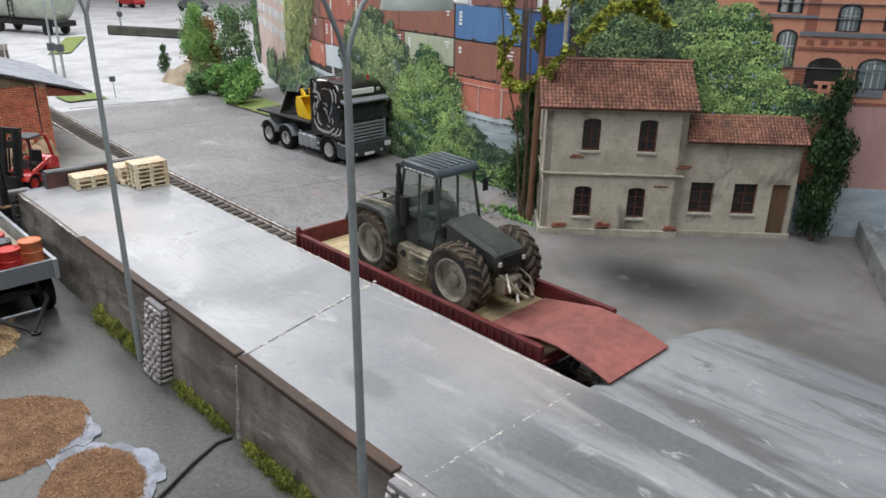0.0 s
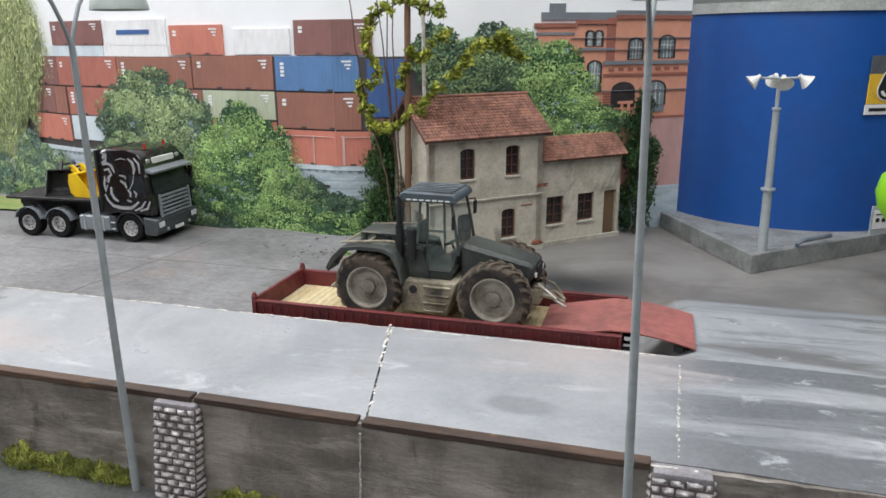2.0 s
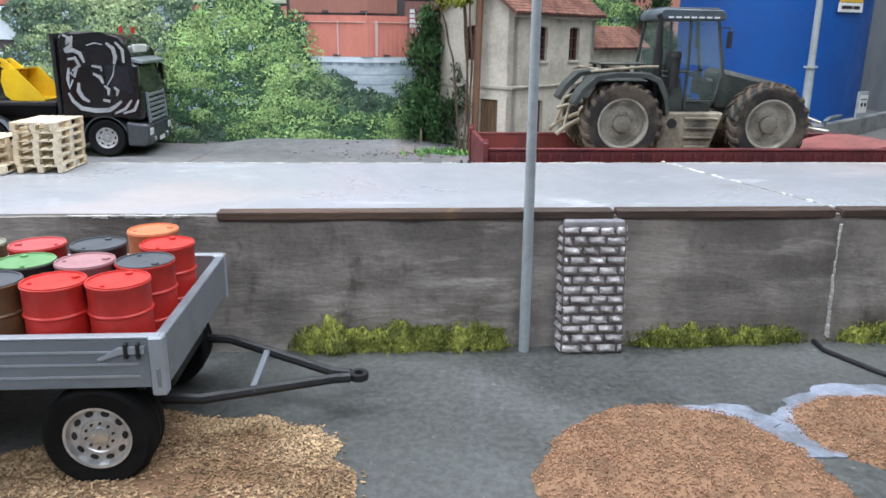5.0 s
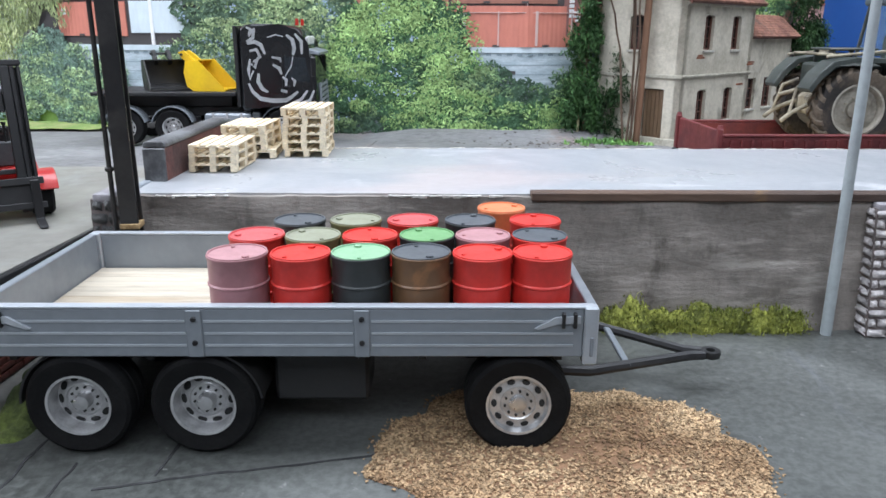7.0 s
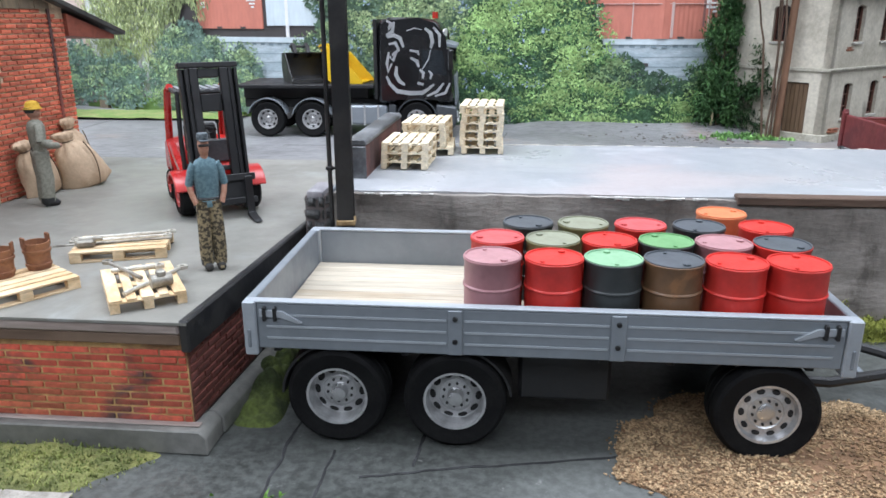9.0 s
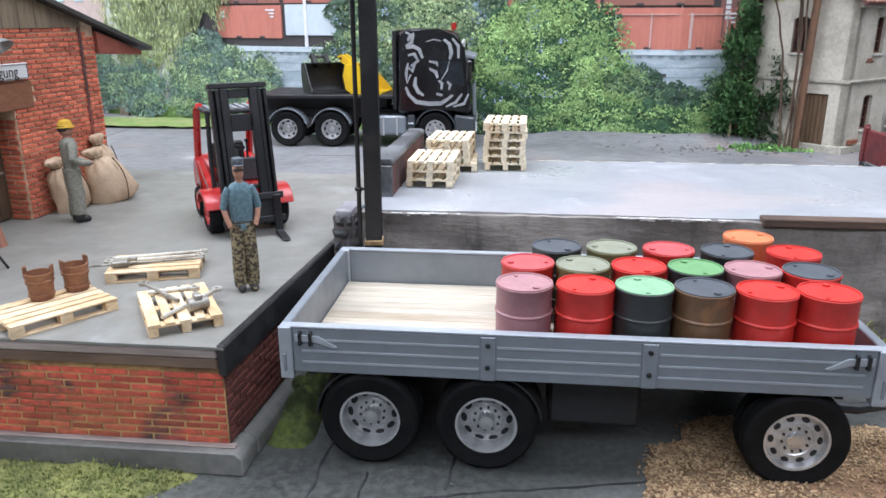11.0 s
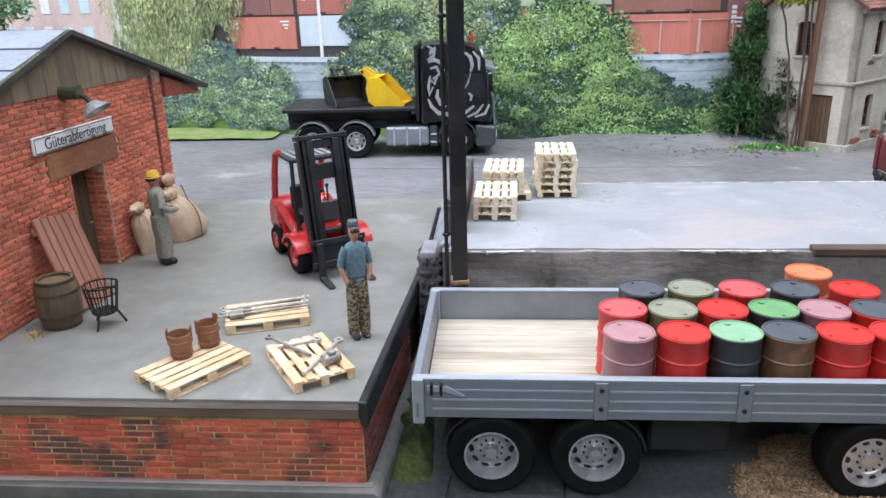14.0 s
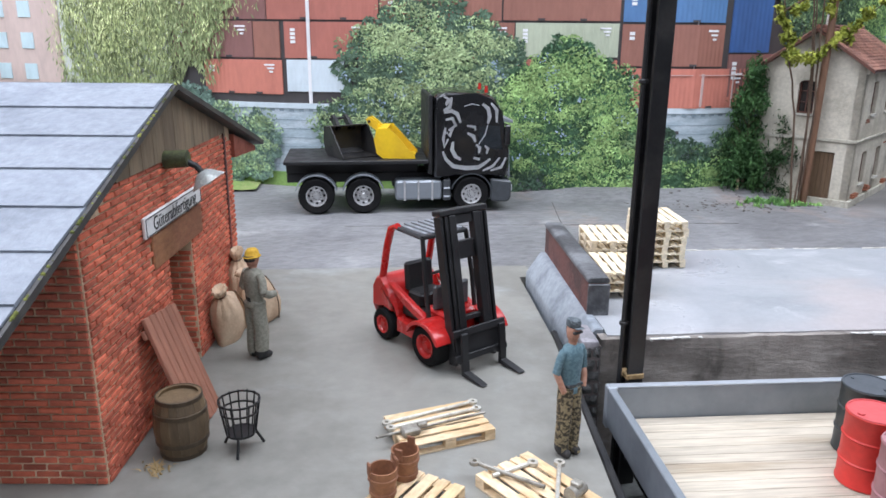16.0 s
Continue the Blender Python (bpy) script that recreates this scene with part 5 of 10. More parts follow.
for z in (0.13, 0.30, 0.42):
    bm = bmesh.new()
    lathe(bm, [(0.0026, z), (0.0031, z + 0.0006), (0.0031, z + 0.0024), (0.0026, z + 0.003)], 12, pose(-0.0105, -0.002, 0))
    box(bm, -0.0105, -0.0058, -0.003, -0.001, z + 0.0006, z + 0.0022)
    part("pipe_clip", bm, BLACK_STEEL, post)


# ---- wheels ----
def truck_wheel(parent, m, r, w, rim, holes=8, hub_out=0.003, dish=0.35, name="wheel"):
    """A wheel that faces -y, with a ribbed tyre, a closed rim with dark hole discs, and a hub."""
    bm = bmesh.new()
    h = w / 2
    prof = [(rim * 0.98, -h * 0.86), (r * 0.90, -h * 0.98), (r * 0.965, -h * 0.86), (r, -h * 0.62), (r, -h * 0.34), (r * 0.982, -h * 0.30), (r * 0.982, -h * 0.22), (r, -h * 0.18), (r, h * 0.18), (r * 0.982, h * 0.22), (r * 0.982, h * 0.30), (r, h * 0.34), (r, h * 0.62), (r * 0.965, h * 0.86), (r * 0.90, h * 0.98), (rim * 0.98, h * 0.86)]
    turn = pose(0, 0, 0, -90)
    lathe(bm, prof, 44, turn, True)
    wheel = new(name)
    wheel.empty_display_size = 0.01
    wheel.parent = parent
    wheel.matrix_basis = spot(m)
    part("tyre", bm, RUBBER, wheel, "", None, 28)
    bm = bmesh.new()
    e = -h * 0.86
    lathe(bm, [(rim * 1.0, e + 0.0016), (rim * 1.03, e - 0.0006), (rim * 0.95, e - 0.0004), (rim * 0.92, e + 0.0020), (rim * 0.89, e + dish * w * 0.80), (rim * 0.86, e + dish * w * 0.82), (rim * 0.57, e + dish * w * 0.56), (rim * 0.53, e + dish * w * 0.70), (rim * 0.30, e + dish * w * 0.70), (0.0005, e + dish * w * 0.70), (0.0005, h * 0.5), (rim * 0.98, h * 0.5)], 40, turn, True)
    part("rim", bm, RIM, wheel, "", None, 28)
    # black discs stand in for the shaded holes of the rim
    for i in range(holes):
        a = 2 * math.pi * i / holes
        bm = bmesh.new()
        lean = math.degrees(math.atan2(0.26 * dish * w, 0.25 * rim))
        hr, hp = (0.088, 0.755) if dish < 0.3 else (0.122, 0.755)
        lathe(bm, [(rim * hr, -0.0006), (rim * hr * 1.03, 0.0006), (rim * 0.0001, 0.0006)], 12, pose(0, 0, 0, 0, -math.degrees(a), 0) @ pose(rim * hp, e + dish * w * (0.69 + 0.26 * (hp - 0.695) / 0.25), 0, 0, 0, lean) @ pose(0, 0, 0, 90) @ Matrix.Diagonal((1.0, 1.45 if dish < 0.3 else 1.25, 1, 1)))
        part("rim_hole_disc", bm, RIM_HOLE, wheel)
    bm = bmesh.new()
    lathe(bm, [(rim * 0.29, e + dish * w * 0.7), (rim * 0.28, e + dish * w * 0.42), (rim * 0.24, e + dish * w * 0.36 - hub_out * 0.5), (rim * 0.14, e + dish * w * 0.33 - hub_out * 0.6), (rim * 0.0005, e + dish * w * 0.32 - hub_out * 0.6)], 20, turn)
    part("hub", bm, HUB, wheel, "shiny domed hub", None, 50)
    for i in range(10):
        a = 2 * math.pi * (i + 0.3) / 10
        bm = bmesh.new()
        cyl(bm, (rim * 0.42 * math.cos(a), e + dish * w * 0.7, rim * 0.42 * math.sin(a)), (rim * 0.42 * math.cos(a), e + dish * w * 0.7 - 0.0011, rim * 0.42 * math.sin(a)), rim * 0.045, None, 6)
        part("wheel_nut", bm, BLACK_STEEL, wheel)
    return wheel


# ---- the flatbed trailer with oil drums ----
TX0, TX1, TY0, TY1, TZ0, TZ1 = -1.459, -1.129, 0.140, 0.290, 0.0603, 0.0874
trailer = thing("flatbed_trailer", pose(0, 0, 0), "silver-grey drop-side trailer with a pale plank bed", "trailer")
for name, y0, y1 in (("near_side", TY0, TY0 + 0.0045), ("far_side", TY1 - 0.0045, TY1)):
    s = -1 if y0 == TY0 else 1
    bm = bmesh.new()
    box(bm, TX0 + 0.0075, TX1 - 0.0075, y0, y1, TZ0, TZ1, 0.0006)
    side = part("side_wall", bm, SILVER, trailer)
    yo = y0 if s < 0 else y1
    for k in range(3):
        z = TZ0 + (TZ1 - TZ0) * (0.25 + 0.25 * k)
        bm = bmesh.new()
        for xa, xb in ((TX0 + 0.013, TX0 + 0.1135), (TX0 + 0.1235, TX0 + 0.201), (TX0 + 0.211, TX1 - 0.013)):
            box(bm, xa, xb, min(yo, yo + s * 0.0007), max(yo, yo + s * 0.0007), z - 0.0006, z + 0.0006)
        part("bright_line", bm, SILVER_EDGE, side)
    bm = bmesh.new()
    box(bm, TX0 + 0.002, TX1 - 0.002, y0 - 0.0006, y1 + 0.0006, TZ1 + 0.0001, TZ1 + 0.0016, 0.0004)
    part("top_edge", bm, SILVER_EDGE, side)
    for x in (TX0 + 0.1185, TX0 + 0.2060):
        bm = bmesh.new()
        box(bm, x - 0.0040, x + 0.0040, min(yo, yo + s * 0.0014), max(yo, yo + s * 0.0014), TZ0 + 0.0004, TZ1 - 0.0004, 0.0004)
        stake = part("stake", bm, SILVER, side)
        for z in (TZ0 + 0.0085, TZ0 + 0.0218):
            bm = bmesh.new()
            cyl(bm, (x, yo + s * 0.0008, z), (x, yo + s * 0.0024, z), 0.0017, 0.0013, 12)
            part("bolt", bm, BLACK, side)
    for e, x in ((1, TX0), (-1, TX1)):
        bm = bmesh.new()
        box(bm, min(x, x + e * 0.0075), max(x, x + e * 0.0075), min(yo - s * 0.006, yo + s * 0.0018), max(yo - s * 0.006, yo + s * 0.0018), TZ0 - 0.004, TZ1 + 0.0012, 0.0008)
        corner = part("corner_post", bm, SILVER_EDGE, trailer)
        bm = bmesh.new()
        box(bm, min(x + e * 0.0022, x + e * 0.0042), max(x + e * 0.0022, x + e * 0.0042), min(yo + s * 0.0015, yo + s * 0.0026), max(yo + s * 0.0015, yo + s * 0.0026), TZ0 + 0.001, TZ0 + 0.012, 0.0005)
        part("tail_slot", bm, SILVER, trailer)
        bm = bmesh.new()
        x2 = x + e * 0.0095
        pts = [(x2, TZ1 - 0.0035), (x2 + e * 0.013, TZ1 - 0.0042), (x2 + e * 0.024, TZ1 - 0.0105), (x2 + e * 0.022, TZ1 - 0.0110), (x2 + e * 0.012, TZ1 - 0.0078), (x2, TZ1 - 0.0075)]
        prism(bm, pts, min(yo, yo + s * 0.0016), max(yo, yo + s * 0.0016))
        latch = part("latch", bm, SILVER_EDGE, side)
        for dx in (0.003, 0.009):
            bm = bmesh.new()
            xx = x2 + e * dx
            box(bm, xx - 0.0009, xx + 0.0009, min(yo, yo + s * 0.0030), max(yo, yo + s * 0.0030), TZ1 - 0.0098, TZ1 - 0.0016, 0.0003)
            part("latch_pin", bm, BLACK, side)
for x0, x1 in ((TX0, TX0 + 0.0055), (TX1 - 0.0055, TX1)):
    bm = bmesh.new()
    box(bm, x0, x1, TY0 + 0.0065, TY1 - 0.0065, TZ0, TZ1 + 0.001, 0.0006)
    part("end_wall", bm, SILVER, trailer)
bm = bmesh.new()
box(bm, TX0 + 0.0058, TX1 - 0.0058, TY0 + 0.005, TY1 - 0.005, TZ0 - 0.0005, TZ0 + 0.0014)
part("bed_frame", bm, BLACK, trailer)
for k in range(14):
    bm = bmesh.new()
    y0 = TY0 + 0.0052 + (TY1 - TY0 - 0.0104) * k / 14
    box(bm, TX0 + 0.0062, TX1 - 0.0062, y0 + 0.0002, y0 + (TY1 - TY0 - 0.0104) / 14 - 0.0002, TZ0 + 0.0016, TZ0 + 0.0030, 0.0003)
    part("bed_plank", bm, DECK, trailer)
bm = bmesh.new()
for y in (0.188, 0.258):
    box(bm, TX0 + 0.008, TX1 - 0.010, y, y + 0.006, 0.044, TZ0 - 0.0006, 0.0006)
for x in np.linspace(TX0 + 0.012, TX1 - 0.02, 9):
    box(bm, x, x + 0.004, 0.152, 0.282, 0.053, TZ0 - 0.0008)
part("chassis", bm, BLACK, trailer)
bm = bmesh.new()
box(bm, -1.305, -1.252, 0.160, 0.20, 0.024, 0.0590, 0.002)
part("toolbox", bm, BLACK, trailer)
for x in (-1.409, -1.341, -1.169):
    for s, y in ((1, 0.1545), (-1, 0.2720)):
        truck_wheel(trailer, pose(x, y, 0.0297, 0, 0, 0 if s > 0 else 180), 0.0295, 0.025, 0.0174, 10, 0.004 if x < -1.2 else 0.0, 0.46 if x < -1.2 else 0.16)
    bm = bmesh.new()
    cyl(bm, (x, 0.165, 0.0297), (x, 0.28, 0.0297), 0.004, None, 10)
    part("axle", bm, BLACK, trailer)
for x in (-1.409, -1.341):
    for y in (0.1570, 0.2710):
        bm = bmesh.new()
        a0, a1 = (95, 178) if x < -1.40 else (8, 80)
        pts = [(0.0315 * math.cos(radians(a)), 0.0315 * math.sin(radians(a))) for a in np.linspace(a0, a1, 10)]
        pts += [(0.0328 * math.cos(radians(a)), 0.0328 * math.sin(radians(a))) for a in np.linspace(a1, a0, 10)]
        prism(bm, pts, y - 0.012, y + 0.012, pose(x, 0, 0.0289))
        part("mudguard", bm, BLACK, trailer)
bm = bmesh.new()
for s in (-1, 1):
    tube(bm, [(-1.150, 0.2235 + s * 0.044, 0.0345), (-1.124, 0.2235 + s * 0.044, 0.0330), (-1.051, 0.2235 + s * 0.005, 0.0252), (-1.040, 0.2235 + s * 0.003, 0.0248)], 0.0033, 8)
drawbar = part("drawbar", bm, BLACK, trailer)
bm = bmesh.new()
lathe(bm, [(0.0030, -0.0022), (0.0062, -0.0022), (0.0066, 0), (0.0062, 0.0022), (0.0030, 0.0022)], 18, pose(-1.0345, 0.2235, 0.0248), True)
part("tow_eye", bm, BLACK, drawbar)
bm = bmesh.new()
box(bm, -1.099, -1.095, 0.2235 - 0.032, 0.2235 + 0.032, 0.0290, 0.0320, 0.0005)
part("cross_bar", bm, SILVER, drawbar)
bm = bmesh.new()
lathe(bm, [(0.030, 0.046), (0.031, 0.047), (0.031, 0.0485), (0.030, 0.050), (0.022, 0.050), (0.022, 0.046)], 24, pose(-1.169, 0.2255, 0), True)
box(bm, -1.197, -1.141, 0.19, 0.262, 0.036, 0.0458, 0.001)
part("turntable", bm, BLACK, trailer)


def drum_paint(name, col, worn, amount=0.64):
    return surf(name, col, tuple(c * 0.85 for c in col), 20, 0.42, vary=0.08, col3=worn, cut3=(amount, amount + 0.1), scale3=26, bump=0.08, bscale=120)


RED, DARK, ROSE, OLIVE, BROWN = (0.60, 0.035, 0.025), (0.035, 0.04, 0.04), (0.33, 0.155, 0.165), (0.20, 0.19, 0.085), (0.16, 0.085, 0.04)
DRUM = {
    "red": drum_paint("red_drum_paint", RED, (0.30, 0.03, 0.02)), "black": drum_paint("black_drum_paint", DARK, (0.09, 0.07, 0.05)), "rose": drum_paint("rose_drum_paint", ROSE, (0.22, 0.10, 0.10)),
    "olive": drum_paint("olive_drum_paint", OLIVE, (0.12, 0.10, 0.06)), "brown": drum_paint("rusty_brown_drum_paint", BROWN, (0.25, 0.12, 0.05), 0.5), "orange": drum_paint("orange_drum_paint", (0.70, 0.22, 0.09), (0.30, 0.08, 0.03)),
    "green": drum_paint("green_lid_paint", (0.16, 0.34, 0.14), (0.10, 0.2, 0.08)), "mint": drum_paint("mint_lid_paint", (0.25, 0.44, 0.26), (0.12, 0.2, 0.1)), "slate": drum_paint("slate_lid_paint", (0.085, 0.095, 0.105), (0.15, 0.13, 0.1)), "pinkred": drum_paint("faded_red_lid_paint", (0.58, 0.10, 0.10), (0.4, 0.05, 0.05)),
    "greyolive": drum_paint("grey_olive_lid_paint", (0.27, 0.28, 0.20), (0.15, 0.14, 0.08)), "pale_rose": drum_paint("pale_rose_lid_paint", (0.42, 0.22, 0.23), (0.3, 0.12, 0.12)),
}


def oil_drum(x, y, z, body, lid, label, turn):
    t = thing("oil_drum", pose(x, y, z, 0, 0, turn), label, "oil drum", "oil drums on the trailer")
    r, h = 0.0158, 0.0480
    bm = bmesh.new()
    prof = [(r * 0.97, 0), (r * 1.03, 0.0006), (r * 1.03, 0.0016), (r, 0.0022), (r, h * 0.31), (r * 1.045, h * 0.325), (r * 1.045, h * 0.34), (r, h * 0.355), (r, h * 0.645), (r * 1.045, h * 0.66), (r * 1.045, h * 0.675), (r, h * 0.69), (r, h - 0.0022), (r * 1.03, h - 0.0016), (r * 1.035, h - 0.0003), (r * 1.0, h), (r * 0.97, h - 0.0004)]
    lathe(bm, prof, 36)
    part("shell", bm, DRUM[body], t, "", None, 40)
    bm = bmesh.new()
    lathe(bm, [(r * 1.005, h - 0.0002), (r * 1.01, h + 0.0006), (r * 0.965, h + 0.0006), (r * 0.95, h - 0.0004), (r * 0.0005, h - 0.0004)], 36)
    lid_ob = part("lid", bm, DRUM[lid], t, "", None, 40)
    bm = bmesh.new()
    cyl(bm, (r * 0.68, 0, h - 0.0005), (r * 0.68, 0, h + 0.0009), 0.0021, None, 8)
    part("bung", bm, DRUM[lid], lid_ob)
    bm = bmesh.new()
    cyl(bm, (-r * 0.7, r * 0.15, h - 0.0005), (-r * 0.7, r * 0.15, h + 0.0006), 0.0012, None, 8)
    part("vent_plug", bm, DRUM[lid], lid_ob)


BED = TZ0 + 0.0032
ROW = [("rose", "pale_rose"), ("red", "red"), ("black", "mint"), ("brown", "slate"), ("red", "red"), ("red", "red")]
ROW2 = [("red", "pinkred"), ("olive", "greyolive"), ("red", "red"), ("black", "green"), ("rose", "pale_rose"), ("red", "slate")]
ROW3 = [("black", "slate"), ("olive", "greyolive"), ("red", "pinkred"), ("black", "slate"), ("red", "red")]
WORDS = {"rose": "dusty rose", "red": "bright red", "black": "black", "brown": "rusty brown", "olive": "olive", "orange": "orange", "pale_rose": "pale rose", "mint": "mint green", "slate": "dark slate", "pinkred": "faded red", "greyolive": "grey-olive", "green": "green"}
for row, y, xs_ in ((ROW, 0.1630, [-1.321 + 0.0330 * k for k in range(6)]), (ROW2, 0.1990, [-1.319 + 0.0330 * k for k in range(6)]), (ROW3, 0.2350, [-1.300, -1.265, -1.229, -1.193, -1.151])):
    for (b, l_), x in zip(row, xs_):
        oil_drum(x + random.uniform(-0.0006, 0.0006), y + random.uniform(-0.001, 0.001), BED, b, l_, WORDS[b] + " steel oil drum with a " + WORDS[l_] + " lid", random.uniform(0, 360))
oil_drum(-1.170, 0.2690, BED, "orange", "orange", "orange steel oil drum with a worn orange lid", 30)


# ---- pallets ----
def pallet_meshes(mat):
    L, W, H = 0.062, 0.0415, 0.0078
    out = []

    def piece(name, x0, x1, y0, y1, z0, z1):
        bm = bmesh.new()
        box(bm, x0, x1, y0, y1, z0, z1, 0.00025)
        out.append((name, meshed(name, bm, mat)))
    for k in range(5):
        w = 0.0070 if k in (0, 2, 4) else 0.0055
        c = -W / 2 + 0.0035 + (W - 0.007) * k / 4
        piece("top_board", -L / 2, L / 2, c - w / 2, c + w / 2, H - 0.0012, H)
    for x in (-L / 2 + 0.0037, 0, L / 2 - 0.0037):
        piece("cross_board", x - 0.0037, x + 0.0037, -W / 2, W / 2, H - 0.0024, H - 0.00125)
        for y in (-W / 2 + 0.0027, 0, W / 2 - 0.0027):
            piece("block", x - 0.0037, x + 0.0037, y - 0.0027, y + 0.0027, 0.0012, H - 0.00245)
    for y in (-W / 2 + 0.0027, 0, W / 2 - 0.0027):
        piece("bottom_board", -L / 2, L / 2, y - 0.0027, y + 0.0027, 0, 0.00115)
    return out


PALLET_NEW, PALLET_LIGHT = pallet_meshes(PALLET_WOOD), pallet_meshes(PALLET_PALE)


def pallet(x, y, z, turn, label, group, kind=PALLET_LIGHT):
    t = thing("pallet", pose(x, y, z, 0, 0, turn), label, "pallet", group)
    for name, me in kind:
        ob = new(name, me)
        ob.parent = t
    return t


for k in range(6):
    pallet(-1.342 + random.uniform(-0.0008, 0.0008), 0.526, TOP + 0.001 + 0.00785 * k, 90 + random.uniform(-1.5, 1.5), "pale wooden pallet in a stack of six", "stack of six pallets")
for k in range(3):
    pallet(-1.406 + random.uniform(-0.0008, 0.0008), 0.443, TOP + 0.001 + 0.00785 * k, 88 + random.uniform(-1.5, 1.5), "pale wooden pallet in a stack of three", "front stack of pallets")
for k in range(4):
    pallet(-1.396 + random.uniform(-0.0008, 0.0008) + (0.006 if k == 0 else 0), 0.516, TOP + 0.001 + 0.00785 * k, 88 + random.uniform(-1.5, 1.5) + (6 if k == 0 else 0), "pale wooden pallet in a stack of four", "rear stack of pallets")
pallet(-1.608, 0.160, YARD, 55, "new wooden pallet carrying two wooden tubs", "pallets on the freight platform", PALLET_NEW)
pallet(-1.583, 0.245, YARD, 18, "new wooden pallet loaded with iron rods", "pallets on the freight platform", PALLET_NEW)
pallet(-1.532, 0.170, YARD, -57, "new wooden pallet loaded with iron fittings", "pallets on the freight platform", PALLET_NEW)

# ---- low-side wagon and ramp plate ----
WX0, WX1, WY0, WY1, WF, WT = -0.907, -0.438, 0.572, 0.713, 0.0995, 0.119
wagon = thing("rail_wagon", pose(0, 0, 0), "oxide red low-sided rail wagon with a pale plank floor", "rail wagon")
for y0, y1 in ((WY0, WY0 + 0.005), (WY1 - 0.005, WY1)):
    bm = bmesh.new()
    box(bm, WX0, WX1, y0, y1, WF - 0.012, WT, 0.0008)
    side = part("side_board", bm, WAGON_RED, wagon)
    s = -1 if y0 == WY0 else 1
    yo = y0 if s < 0 else y1
    for k in range(40):
        x = WX0 + 0.01 + (WX1 - WX0 - 0.02) * k / 39
        bm = bmesh.new()
        box(bm, x - 0.0016, x + 0.0016, min(yo, yo + s * 0.0016), max(yo, yo + s * 0.0016), WF - 0.010, WT - 0.003, 0.0004)
        part("rib", bm, WAGON_RED, side)
    bm = bmesh.new()
    box(bm, WX0 - 0.002, WX1 + 0.002, min(yo - s * 0.005, yo + s * 0.0022), max(yo - s * 0.005, yo + s * 0.0022), WT + 0.0002, WT + 0.0026, 0.0005)
    part("top_rail", bm, WAGON_RED, side)
bm = bmesh.new()
box(bm, WX0 - 0.004, WX0 + 0.001, WY0 + 0.0055, WY1 - 0.0055, WF - 0.012, WT + 0.006, 0.0008)
part("end_board", bm, WAGON_RED, wagon)
for y in (WY0 + 0.001, WY1 - 0.001):
    bm = bmesh.new()
    box(bm, WX0 - 0.006, WX0 - 0.0002, y - 0.004, y + 0.004, WF - 0.014, WT + 0.009, 0.001)
    cyl(bm, (WX0 - 0.003, y, WT + 0.009), (WX0 - 0.003, y, WT + 0.012), 0.0035, 0.0025, 10)
    part("corner_post", bm, WAGON_RED, wagon)
for y in (WY0 + 0.001, WY1 - 0.001):
    bm = bmesh.new()
    box(bm, WX1 + 0.0002, WX1 + 0.004, y - 0.003, y + 0.003, WF - 0.014, WT + 0.003, 0.0008)
    part("corner_post", bm, WAGON_RED, wagon)
bm = bmesh.new()
box(bm, WX0 + 0.0012, WX1, WY0 + 0.0055, WY1 - 0.0055, WF - 0.010, WF - 0.0022)
part("floor_frame", bm, WAGON_RED, wagon)
for k in range(46):
    bm = bmesh.new()
    x = WX0 + 0.002 + 0.0100 * k
    box(bm, x + 0.0002, x + 0.0098, WY0 + 0.006, WY1 - 0.006, WF - 0.002, WF, 0.0003)
    part("floor_plank", bm, WAGON_DECK, wagon)
for x, e in ((WX0 - 0.004, -1), (WX1, 1)):
    bm = bmesh.new()
    box(bm, min(x, x + e * 0.004), max(x, x + e * 0.004), WY0 + 0.004, WY1 - 0.004, 0.078, WF - 0.0125, 0.001)
    beam = part("buffer_beam", bm, BLACK, wagon)
    for y in (0.621, 0.671):
        bm = bmesh.new()
        cyl(bm, (x + e * 0.004, y, 0.085), (x + e * 0.014, y, 0.085), 0.0035, None, 12)
        cyl(bm, (x + e * 0.014, y, 0.085), (x + e * 0.0165, y, 0.085), 0.0085, 0.0075, 18)
        part("buffer", bm, BLACK, beam)
    bm = bmesh.new()
    tube(bm, [(x + e * 0.003, 0.646, 0.084), (x + e * 0.016, 0.646, 0.084), (x + e * 0.020, 0.646, 0.088), (x + e * 0.017, 0.646, 0.092)], 0.0022, 8)
    part("coupling", bm, BLACK, beam)
    bm = bmesh.new()
    tube(bm, [(x + e * 0.004, 0.60, 0.080), (x + e * 0.020, 0.60, 0.066), (x + e * 0.045, 0.60, 0.058)], 0.0016, 8)
    part("brake_hose", bm, BLACK, beam)
bm = bmesh.new()
box(bm, WX0 + 0.01, WX1 - 0.01, 0.617, 0.625, 0.078, WF - 0.0105, 0.0006)
box(bm, WX0 + 0.01, WX1 - 0.01, 0.667, 0.675, 0.078, WF - 0.0105, 0.0006)
part("underframe", bm, BLACK, wagon)
for x in (-0.83, -0.74, -0.60, -0.51):
    for s, y in ((-1, 0.6215), (1, 0.6705)):
        bm = bmesh.new()
        lathe(bm, [(0.0145, -0.003), (0.0145, 0.002), (0.0165, 0.0025), (0.0165, 0.0038), (0.004, 0.004), (0.004, -0.004), (0.011, -0.003)], 24, pose(x, y, 0.0655, -90 * s))
        part("wheel", bm, BLACK_STEEL, wagon)

